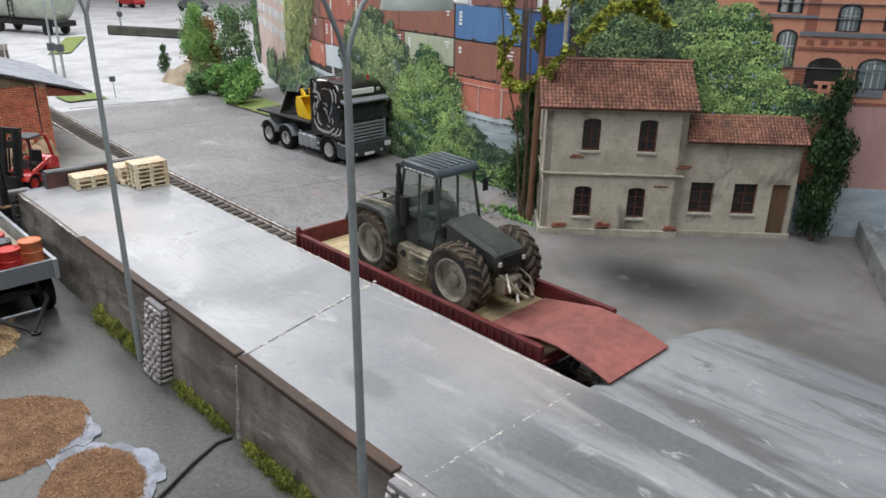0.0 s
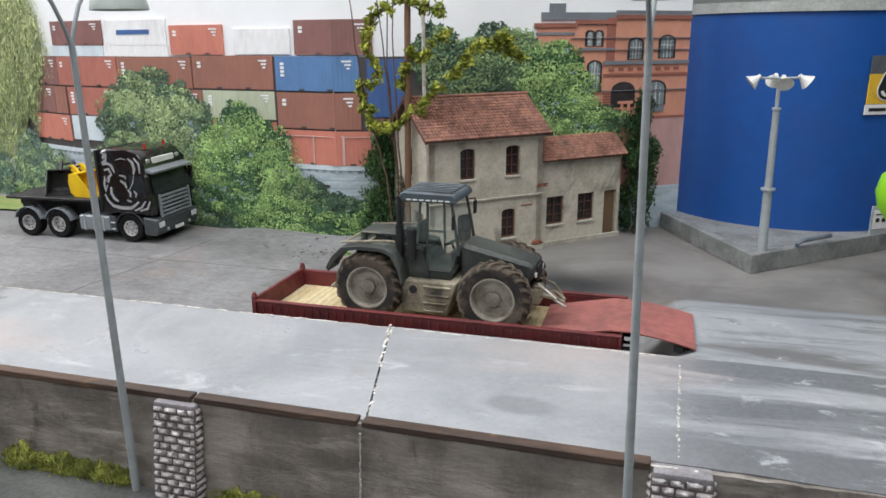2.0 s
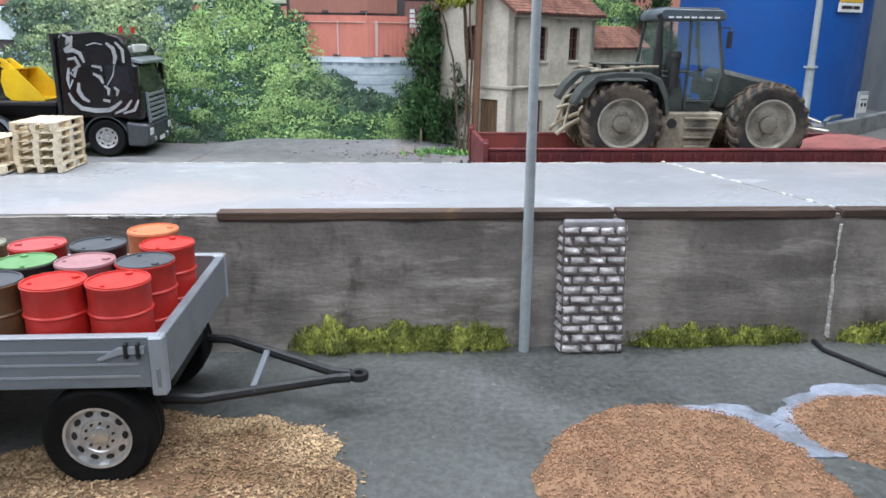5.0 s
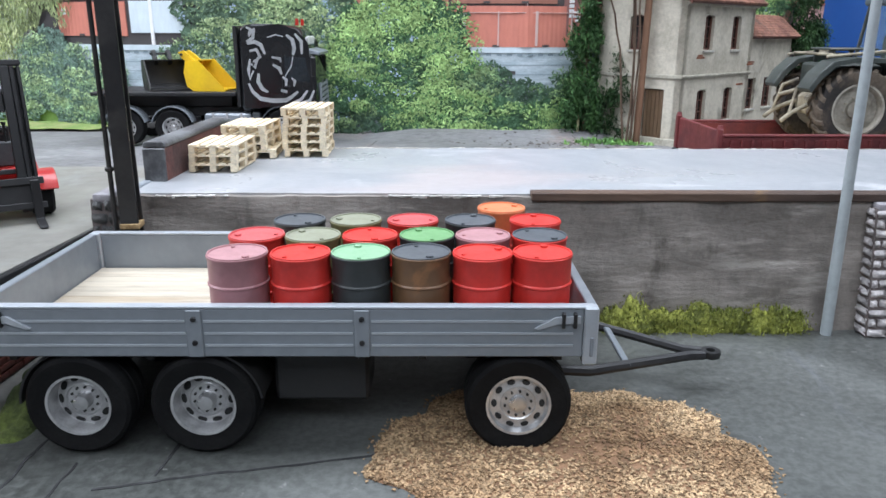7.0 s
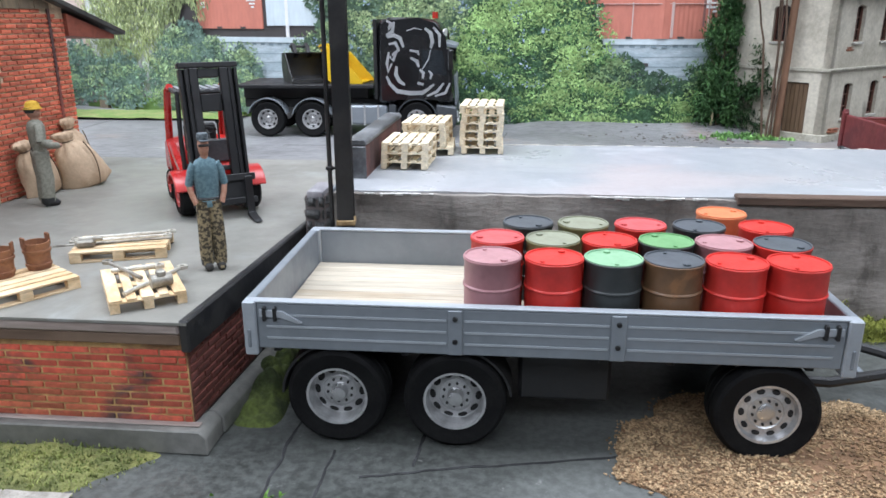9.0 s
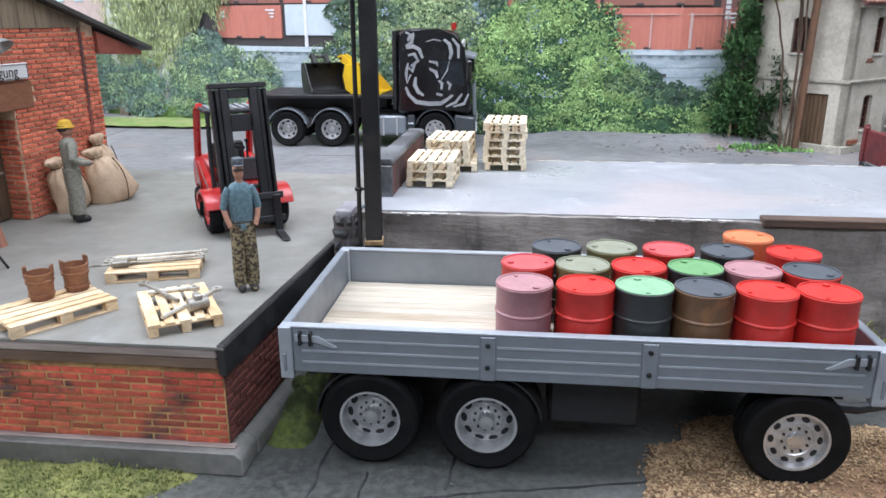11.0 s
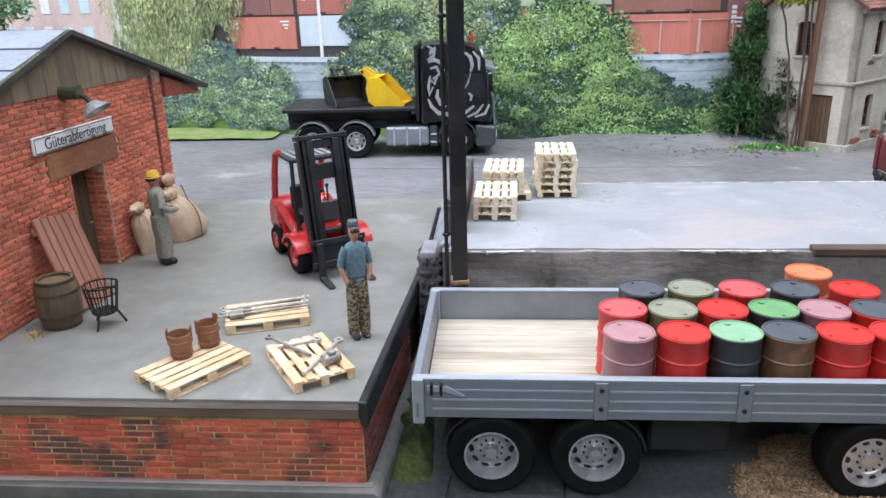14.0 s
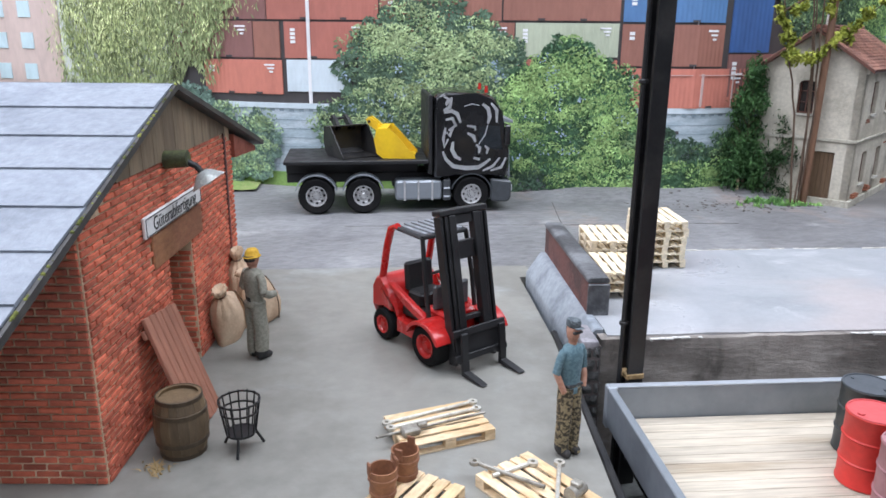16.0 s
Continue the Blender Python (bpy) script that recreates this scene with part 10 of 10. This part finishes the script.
# ---- forklift ----
FORK_RED = surf("forklift_red_paint", (0.52, 0.018, 0.015), (0.46, 0.015, 0.012), 18, 0.25, vary=0.04, coat=0.4)
fk = thing("forklift", pose(-1.560, 0.364, YARD + 0.0004, 0, 0, -56), "red forklift truck with a black mast and cage roof", "forklift")
fk.scale = (1.07, 1.15, 1.0)


def fork_wheel(x, y, r, w, s):
    wheel = new("wheel")
    wheel.parent = fk
    wheel.matrix_basis = spot(pose(x, y, r, 0, 0, 0 if s < 0 else 180))
    turn = pose(0, 0, 0, -90)
    bm = bmesh.new()
    lathe(bm, [(r * 0.56, -w * 0.46), (r * 0.88, -w * 0.5), (r, -w * 0.36), (r, w * 0.36), (r * 0.88, w * 0.5), (r * 0.56, w * 0.46)], 32, turn, True)
    part("tyre", bm, RUBBER, wheel)
    bm = bmesh.new()
    lathe(bm, [(r * 0.60, -w * 0.40), (r * 0.58, -w * 0.48), (r * 0.50, -w * 0.44), (r * 0.42, -w * 0.24), (r * 0.22, -w * 0.30), (r * 0.18, -w * 0.44), (0.0003, -w * 0.44), (0.0003, w * 0.4), (r * 0.6, w * 0.4)], 24, turn, True)
    part("rim", bm, FORK_RED, wheel, "red rim")


for s in (-1, 1):
    fork_wheel(0.0, s * 0.0225, 0.0165, 0.013, s)
    fork_wheel(-0.060, s * 0.0205, 0.0135, 0.010, s)
bm = bmesh.new()
prism(bm, [(-0.0755, 0.016), (-0.0785, 0.028), (-0.0780, 0.044), (-0.0730, 0.053), (-0.0640, 0.056), (-0.0520, 0.046), (-0.0440, 0.030), (-0.0440, 0.016), (-0.0490, 0.0300), (-0.060, 0.0330), (-0.0710, 0.0300)], -0.0235, 0.0235, None, 0.003)
part("counterweight", bm, FORK_RED, fk)
bm = bmesh.new()
prism(bm, [(-0.0435, 0.012), (-0.020, 0.012), (-0.020, 0.022), (-0.0435, 0.026)], -0.0235, 0.0235, None, 0.0014)
part("side_body", bm, FORK_RED, fk)
# sloping side rails from the tail down to the front fenders
for s in (-1, 1):
    bm = bmesh.new()
    prism(bm, [(-0.0560, 0.0500), (-0.0530, 0.0535), (-0.0100, 0.0375), (-0.0060, 0.0325), (-0.0100, 0.0300), (-0.0300, 0.0375)], s * 0.0210 - 0.0026, s * 0.0210 + 0.0026, None, 0.0012)
    part("side_rail", bm, FORK_RED, fk)
bm = bmesh.new()
box(bm, -0.0435, -0.020, -0.0178, 0.0178, 0.0262, 0.0340, 0.001)
part("cab_floor", bm, BLACK, fk)
for s in (-1, 1):
    bm = bmesh.new()
    arch = [(0.0185 * math.cos(radians(a)), 0.0165 + 0.0185 * math.sin(radians(a))) for a in np.linspace(20, 160, 12)] + [(0.0210 * math.cos(radians(a)), 0.0165 + 0.0210 * math.sin(radians(a))) for a in np.linspace(160, 20, 12)]
    prism(bm, arch, s * 0.0235 - 0.0085, s * 0.0235 + 0.0085, None, 0.0006)
    part("front_fender", bm, FORK_RED, fk)
bm = bmesh.new()
box(bm, -0.020, 0.004, -0.0145, 0.0145, 0.016, 0.040, 0.002)
part("front_body", bm, FORK_RED, fk)
GREY_PANEL = surf("grey_dash_panel", (0.10, 0.105, 0.11), (0.07, 0.072, 0.075), 30, 0.45)
bm = bmesh.new()
box(bm, -0.0100, -0.0060, -0.0150, 0.0150, 0.0402, 0.0600, 0.0012)
part("dash_panel", bm, GREY_PANEL, fk, "grey dashboard panel")
# cage
cage = new("cage")
cage.parent = fk
for s in (-1, 1):
    bm = bmesh.new()
    tube(bm, [(-0.006, s * 0.0205, 0.036), (-0.010, s * 0.0205, 0.062), (-0.016, s * 0.0190, 0.098)], 0.0017, 8)
    part("front_pillar", bm, BLACK, cage)
    bm = bmesh.new()
    tube(bm, [(-0.016, s * 0.0190, 0.098), (-0.052, s * 0.0190, 0.099)], 0.0018, 8)
    part("side_bar", bm, BLACK, cage)
    bm = bmesh.new()
    tube(bm, [(-0.046, s * 0.0195, 0.1010), (-0.054, s * 0.0200, 0.0975), (-0.060, s * 0.0203, 0.080), (-0.066, s * 0.0205, 0.052)], 0.0028, 8)
    part("rear_pillar", bm, FORK_RED, cage, "red rear cage pillar")
bm = bmesh.new()
tube(bm, [(-0.016, -0.019, 0.098), (-0.016, 0.019, 0.098)], 0.0018, 8)
part("front_bar", bm, BLACK, cage)
ROOF_BAR = surf("worn_grey_roof_bar", (0.22, 0.23, 0.25), (0.16, 0.17, 0.18), 30, 0.4)
for k in range(6):
    bm = bmesh.new()
    y = -0.0150 + 0.006 * k
    box(bm, -0.052, -0.0165, y - 0.0016, y + 0.0016, 0.0985, 0.1010, 0.0003)
    part("roof_bar", bm, ROOF_BAR, cage, "grey roof bar")
seat_ = new("seat")
seat_.parent = fk
bm = bmesh.new()
box(bm, -0.046, -0.028, -0.012, 0.012, 0.0342, 0.046, 0.002)
part("cushion", bm, BLACK, seat_)
bm = bmesh.new()
prism(bm, [(-0.0500, 0.044), (-0.0440, 0.044), (-0.0470, 0.068), (-0.0520, 0.068)], -0.012, 0.012, None, 0.0018)
part("backrest", bm, BLACK, seat_)
steer = new("steering_wheel")
steer.parent = fk
bm = bmesh.new()
tube(bm, [(-0.0095, 0, 0.054), (-0.0200, 0, 0.0655)], 0.0012, 8)
part("column", bm, BLACK, steer)
bm = bmesh.new()
lathe(bm, [(0.0058, -0.0007), (0.0072, -0.0007), (0.0072, 0.0007), (0.0058, 0.0007)], 18, pose(-0.0205, 0, 0.066, 0, -30, 0), True)
part("wheel_rim", bm, BLACK, steer)
for y in (-0.0060, 0.0060):
    bm = bmesh.new()
    tube(bm, [(-0.0075, y, 0.059), (-0.0085, y, 0.073)], 0.0008, 6)
    cyl(bm, (-0.0085, y, 0.073), (-0.0086, y, 0.0755), 0.0015, None, 8)
    part("lever", bm, BLACK, fk)
# mast: two wide outer channels, inner channels, crossheads
mast_ = new("mast")
mast_.parent = fk
mast_.matrix_basis = spot(pose(0.0225, 0, 0.0, 0, -10, 0))
tagged(mast_, "tall black lifting mast")
MAST = surf("black_mast_paint", (0.010, 0.010, 0.011), (0.017, 0.017, 0.018), 25, 0.42, vary=0.1)
for s in (-1, 1):
    bm = bmesh.new()
    for a, b, c, d in ((-0.0040, 0.0040, 0.0134, 0.0162), (-0.0040, 0.0040, 0.0178, 0.0200), (-0.0040, -0.0008, 0.0161, 0.0179)):
        box(bm, a, b, min(s * c, s * d), max(s * c, s * d), 0.006, 0.1200, 0.0004)
    part("outer_channel", bm, MAST, mast_)
    bm = bmesh.new()
    box(bm, -0.0020, 0.0050, s * 0.0103 - 0.0028, s * 0.0103 + 0.0028, 0.008, 0.1205, 0.0005)
    part("inner_channel", bm, MAST, mast_)
for name, hx, hy, z0, z1 in (("crosshead", 0.0046, 0.0206, 0.1208, 0.1250), ("upper_plate", 0.0024, 0.0074, 0.0860, 0.1000), ("top_bar", 0.0030, 0.0074, 0.1130, 0.1200), ("lower_bar", 0.0024, 0.0074, 0.038, 0.042)):
    bm = bmesh.new()
    box(bm, -hx, hx, -hy, hy, z0, z1, 0.0006)
    part(name, bm, MAST, mast_)
carriage = new("fork_carriage")
carriage.parent = fk
carriage.matrix_basis = spot(pose(0.0225, 0, 0.0, 0, -10, 0))
for name, x0, x1, hy, z0, z1 in (("back_plate", 0.0054, 0.0068, 0.0200, 0.011, 0.034), ("top_rail", 0.0069, 0.0092, 0.0225, 0.0290, 0.0345), ("bottom_rail", 0.0069, 0.0092, 0.0225, 0.010, 0.0150)):
    bm = bmesh.new()
    box(bm, x0, x1, -hy, hy, z0, z1, 0.0004)
    part(name, bm, MAST, carriage)
for s in (-1, 1):
    bm = bmesh.new()
    prism(bm, [(0.0280, 0.034), (0.0305, 0.034), (0.0325, 0.0040), (0.049, 0.0022), (0.053, 0.0008), (0.049, 0.0004), (0.0300, 0.0006)], s * 0.0165 - 0.0026, s * 0.0165 + 0.0026, None, 0.0004)
    part("fork", bm, MAST, fk)

# ---- wood chips and bark on the yard ----
CHIP = surf("pale_wood_chip", (0.44, 0.31, 0.175), (0.22, 0.135, 0.07), 14, 0.85, island=0.55, cut=(0.36, 0.66))
CHIP_RED = surf("reddish_bark_chip", (0.36, 0.20, 0.115), (0.26, 0.135, 0.075), 40, 0.85, island=0.45)
CHIP_BASE = surf("wood_dust", (0.27, 0.155, 0.085), (0.17, 0.10, 0.055), 60, 0.95, bump=0.8, bscale=200)


def chip_pile(cx, cy, rx, ry, h, mat, label, seed, n=2600, lobes=()):
    r_ = random.Random(seed)

    def reach(a):
        if mat != CHIP:
            return 1 + 0.10 * math.sin(2 * a + seed) + 0.05 * math.sin(3 * a + 2 * seed) + 0.02 * math.sin(9 * a + seed) + 0.012 * math.sin(23 * a)
        return 1 + 0.06 * math.sin(2 * a + seed) + 0.05 * math.sin(5 * a + 2 * seed) + 0.035 * math.sin(11 * a + seed) + 0.02 * math.sin(19 * a)

    def top(f, a):
        return h * (1 - f ** 2.2) ** 0.8 * (1 + 0.25 * noise.noise(Vector((f * 4 * math.cos(a), f * 4 * math.sin(a), seed)))) + 0.0006
    bm = bmesh.new()
    na, nf = 72, 10
    rows_ = []
    for j in range(1, nf + 1):
        f = j / nf
        rows_.append([bm.verts.new((cx + rx * f * reach(2 * math.pi * i / na) * math.cos(2 * math.pi * i / na), cy + ry * f * reach(2 * math.pi * i / na) * math.sin(2 * math.pi * i / na), top(f, 2 * math.pi * i / na) if j < nf else 0.0002)) for i in range(na)])
    for a, b in zip(rows_, rows_[1:]):
        skin(bm, a, b)
    bm.faces.new(rows_[0])
    base = tagged(part("wood_chips", bm, CHIP_BASE), label, "wood chips", "chip heaps", "stuff")
    vs, fs = [], []
    for _ in range(n):
        a = r_.uniform(0, 6.283)
        f = r_.random() ** (0.36 if mat == CHIP else 0.5) * (1.0 if r_.random() < 0.9 else 1.05)
        x, y = cx + rx * f * reach(a) * math.cos(a), cy + ry * f * reach(a) * math.sin(a)
        z = (top(min(f, 0.999), a) if f < 1 else 0.0004) + 0.0004
        s = r_.uniform(0.0004, 0.0013) * (1.0 if mat == CHIP else 0.6)
        w = s * r_.uniform(0.35, 0.8)
        m = pose(x, y, z, r_.uniform(-25, 25), r_.uniform(-25, 25), r_.uniform(0, 360))
        k = len(vs)
        for zz in (0, 0.0005):
            vs += [tuple(m @ Vector(p)) for p in ((-s, -w, zz), (s, -w * 0.7, zz), (s * 0.9, w, zz), (-s * 0.8, w * 0.8, zz))]
        fs += [(k + 4, k + 5, k + 6, k + 7)] + [(k + i, k + (i + 1) % 4, k + 4 + (i + 1) % 4, k + 4 + i) for i in range(4)]
    loose("chip_flakes", vs, fs, mat, base)["kind"] = "stuff"


chip_pile(-1.140, 0.144, 0.102, 0.082, 0.004, CHIP, "spilt pale wood chips under the trailer wheel", 2, 17000)
chip_pile(-0.847, 0.138, 0.094, 0.072, 0.009, CHIP_RED, "low heap of reddish bark chips on the asphalt", 5, 6500)
chip_pile(-0.692, 0.172, 0.064, 0.058, 0.007, CHIP_RED, "low heap of reddish bark chips on the asphalt", 9, 4200)
# thin pale blue-grey sheets laid round the bark heaps
PALE_PATCH = surf("pale_bluish_patch", (0.30, 0.33, 0.40), (0.15, 0.165, 0.19), 22, 0.4, bump=0.2, bscale=120, cut=(0.38, 0.62))
for k, (cx, cy, rx, ry) in enumerate(((-0.752, 0.176, 0.030, 0.026), (-0.695, 0.205, 0.062, 0.034), (-0.815, 0.186, 0.050, 0.030))):
    bm = bmesh.new()
    lathe(bm, [(1.0, -0.002), (1.0, 0.0016 + 0.0004 * k), (0.5, 0.0017 + 0.0004 * k)], 60)
    for v in bm.verts:
        a = math.atan2(v.co.y, v.co.x)
        g = 1 + 0.10 * math.sin(3 * a + cx * 40) + 0.06 * math.sin(8 * a) + 0.03 * math.sin(17 * a)
        v.co.x, v.co.y = cx + rx * v.co.x * g, cy + ry * v.co.y * g
    setting("pale_patch", bm, PALE_PATCH, "pale bluish patch round the bark heaps", "stain")
hose = thing("black_hose", pose(0, 0, 0), "thin black hose lying on the yard asphalt", "hose")
bm = bmesh.new()
tube(bm, [(-0.670, 0.318, 0.002), (-0.672, 0.300, 0.002), (-0.655, 0.262, 0.002), (-0.630, 0.217, 0.002), (-0.605, 0.17, 0.002)], 0.0020, 8)
part("tube", bm, BLACK, hose)

# ---- the far end of the layout ----
def bush(x, y, z, r, h, mats, label, n=2600, size=0.0075):
    t = thing("bush", pose(x, y, z), label, "bush", "hedge by the road")
    bm = bmesh.new()
    for k in range(5):
        a = 1.3 * k
        tube(bm, [(0, 0, 0), (0.3 * r * math.cos(a), 0.3 * r * math.sin(a), h * 0.4), (0.6 * r * math.cos(a), 0.6 * r * math.sin(a), h * 0.8)], 0.003, 6, 0.001)
    part("branches", bm, BARK, t)
    blobs = [(rng2.uniform(-0.6, 0.6) * r, rng2.uniform(-0.6, 0.6) * r, h * rng2.uniform(0.2, 0.85), r * 0.5, r * 0.5, r * 0.5) for _ in range(12)]
    vs, fs = leaf_cloud(rng2, blobs, n, size, None, 0, 0.3, 0.7)
    loose("leaves", vs, fs, mats, t)


AUTUMN = leafy("autumn_leaf", (0.16, 0.075, 0.02), (0.34, 0.20, 0.04), 30, 0.4)
for x, y, r, h, mt, lb in ((-2.76, 1.37, 0.085, 0.29, AUTUMN, "rust-brown autumn bush beside the road"), (-2.92, 1.44, 0.080, 0.25, AUTUMN, "rust-brown autumn bush beside the road"), (-2.53, 1.37, 0.080, 0.35, GREEN_DEEP, "tall dark green hedge bush beside the road"), (-2.29, 1.235, 0.055, 0.10, GREEN_MID, "low green hedge bush beside the road"), (-2.38, 1.32, 0.060, 0.13, GREEN_MID, "low green hedge bush beside the road"), (-2.47, 1.26, 0.055, 0.11, GREEN_MID, "low green hedge bush beside the road"), (-2.56, 1.215, 0.045, 0.07, GREEN_DEEP, "low dark green hedge bush beside the road")):
    bush(x, y, ROAD, r, h, mt, lb, 3600)
thuja(-2.665, 1.29, ROAD, 0.30, 0.075, GREEN_MID, "upright green model conifer beside the road", 7000)
thuja(-3.14, 1.365, ROAD, 0.11, 0.030, THUJA, "small dark green model conifer on the street", 1800)
bank = thing("earth_bank", pose(-2.79, 1.275, ROAD - 0.003, 0, 0, 4), "tan earth bank with a broken stone face", "bank")
bm = sheet(-0.125, 0.125, -0.03, 0.09, 26, 12, lambda x, y: 0.085 * smooth((y + 0.03) / 0.05) * (0.55 + 0.45 * smooth((x + 0.125) / 0.15)) + wob(x + 3, y, 40, 0.006) * smooth((y + 0.03) / 0.05), 0.02)
part("slope", bm, surf("tan_earth", (0.42, 0.34, 0.25), (0.29, 0.235, 0.17), 20, 0.9, bump=0.7, bscale=70), bank)
LAWN = surf("model_lawn", (0.16, 0.24, 0.06), (0.24, 0.27, 0.10), 20, 0.9, bump=0.6, bscale=150)
for i, (x0, x1, y0, y1) in enumerate(((-2.80, -2.655, 0.81, 0.94), (-2.33, -1.86, 1.205, 1.34), (-4.75, -4.0, 1.16, 1.27), (-6.0, -3.0, 0.30, 0.56))):
    bm = sheet(x0, x1, y0, y1, 40, 10, lambda x, y: ROAD + 0.005 + wob(x, y, 30, 0.002), 0.0)
    for v in bm.verts:
        v.co.y -= 0.45 * (v.co.x - x1) * (1.0 if i == 2 else 0.0)
    setting("lawn_" + str(i + 1), bm, LAWN, "patch of yellow-green model grass", "grass")
low = thing("hedge_wall", pose(-4.58, 1.90, ROAD, 0, 0, 27), "long low dark hedge wall across the street", "wall")
bm = bmesh.new()
box(bm, -0.28, 0.28, -0.015, 0.015, 0, 0.055, 0.006)
part("wall", bm, surf("dark_hedge", (0.05, 0.055, 0.045), (0.09, 0.09, 0.07), 20, 0.9, bump=0.8), low)
tw = thing("goods_wagon", pose(-5.2, 1.45, ROAD, 0, 0, 20), "pale grey-green tank wagon on a far siding", "rail wagon")
bm = bmesh.new()
lathe(bm, [(0.0005, -0.30), (0.07, -0.30), (0.11, -0.27), (0.115, 0.27), (0.07, 0.30), (0.0005, 0.30)], 28, pose(0, 0, 0.19, 0, 90, 0))
part("vessel", bm, surf("pale_green_vessel", (0.45, 0.50, 0.42), None, 10, 0.4), tw)
bm = bmesh.new()
box(bm, -0.32, 0.32, -0.07, 0.07, 0.05, 0.085, 0.005)
for x in (-0.22, 0.22):
    for y in (-0.06, 0.06):
        cyl(bm, (x, y - 0.01, 0.035), (x, y + 0.01, 0.035), 0.035, None, 20)
part("underframe", bm, BLACK, tw)
bm = bmesh.new()
for x in (-0.02, 0.02):
    cyl(bm, (x, -0.12, 0.06), (x, -0.12, 0.24), 0.004, None, 6)
for k in range(6):
    cyl(bm, (-0.02, -0.12, 0.08 + 0.028 * k), (0.02, -0.12, 0.08 + 0.028 * k), 0.003, None, 6)
part("ladder", bm, BLACK, tw)
for x, y, c, lb in ((-7.15, 2.86, (0.45, 0.03, 0.03), "small red car parked far down the street"), (-6.4, 3.1, (0.10, 0.11, 0.12), "small dark car parked far down the street")):
    car = thing("parked_car", pose(x, y, ROAD, 0, 0, 15), lb, "car", "far cars")
    bm = bmesh.new()
    prism(bm, [(-0.14, 0.025), (0.14, 0.025), (0.145, 0.055), (0.09, 0.065), (0.05, 0.10), (-0.07, 0.10), (-0.11, 0.068), (-0.145, 0.06)], -0.055, 0.055, None, 0.008)
    part("body", bm, surf("car_paint_" + lb.split()[1], c, None, 10, 0.25), car)
    for xx in (-0.09, 0.09):
        for yy in (-0.05, 0.05):
            bm = bmesh.new()
            cyl(bm, (xx, yy - 0.008, 0.021), (xx, yy + 0.008, 0.021), 0.021, None, 18)
            part("wheel", bm, RUBBER, car)
for x, y in ((-3.298, 0.976), (-3.232, 0.987), (-4.85, 1.86)):
    sp = thing("signal_post", pose(x, y, ROAD), "thin grey signal post beside the track", "signal", "far posts")
    bm = bmesh.new()
    cyl(bm, (0, 0, 0), (0, 0, 0.30), 0.006, 0.004, 8)
    part("post", bm, LAMP_GREY, sp)
    bm = bmesh.new()
    box(bm, -0.012, 0.012, -0.014, 0.014, 0.10, 0.13, 0.003)
    part("cabinet", bm, SIGN_GREY, sp)
kb = thing("small_sign_post", pose(-2.66, 0.968, ROAD, 0, -8, 0), "small grey board on a thin leaning post", "sign")
bm = bmesh.new()
cyl(bm, (0, 0, 0), (0, 0, 0.07), 0.0018, None, 8)
part("post", bm, LAMP_GREY, kb)
bm = bmesh.new()
box(bm, -0.002, 0.002, -0.010, 0.010, 0.055, 0.073, 0.0006)
part("board", bm, SIGN_GREY, kb)

bm = bmesh.new()
box(bm, -2.6, 2.6, 0.0, 0.02, -0.02, 1.15)
bmesh.ops.transform(bm, matrix=pose(-8.6, 3.4, ROAD, 0, 0, 68), verts=bm.verts)
far_panel = setting("backdrop_far", bm, SKY, "pale printed panel with brown sheds across the far street", "backdrop")
for x0, x1, h, ink in ((-2.5, -1.5, 0.42, "grey"), (-1.35, -0.5, 0.36, "white"), (-0.35, 0.55, 0.62, "brown"), (0.6, 1.35, 0.50, "maroon"), (1.4, 2.3, 0.70, "brown")):
    bm = bmesh.new()
    box(bm, x0, x1, -0.02, -0.003, 0.0, h, 0.004)
    bmesh.ops.transform(bm, matrix=pose(-8.6, 3.4, ROAD, 0, 0, 68), verts=bm.verts)
    part("printed_shed", bm, INK[ink], far_panel)

# ---- the hall around the layout ----
HALL = surf("hall_paint", (0.62, 0.63, 0.63), (0.58, 0.59, 0.59), 1.5, 0.8, vary=0.03)
HALL_FLOOR = surf("hall_floor", (0.20, 0.20, 0.21), (0.16, 0.16, 0.17), 2, 0.6, vary=0.05)
for name, a, mt in (("hall_floor", (-11, 5, -5, 6, -0.80, -0.76), HALL_FLOOR), ("ceiling", (-11, 5, -5, 6, 2.75, 2.80), HALL), ("wall_north", (-11, 5, 6.0, 6.1, -0.76, 2.75), HALL), ("wall_south", (-11, 5, -5.1, -5.0, -0.76, 2.75), HALL), ("wall_east", (5.0, 5.1, -5, 6, -0.76, 2.75), HALL), ("wall_west", (-11.1, -11.0, -5, 6, -0.76, 2.75), HALL)):
    bm = bmesh.new()
    box(bm, *a)
    setting(name, bm, mt, "plain pale surface of the exhibition hall", "hall")
bm = bmesh.new()
box(bm, -9.5, 0.72, -0.06, 2.08, -0.09, -0.082)
setting("table_top", bm, surf("table_ply", (0.35, 0.25, 0.15), None, 6, 0.7), "plywood table under the layout", "table")
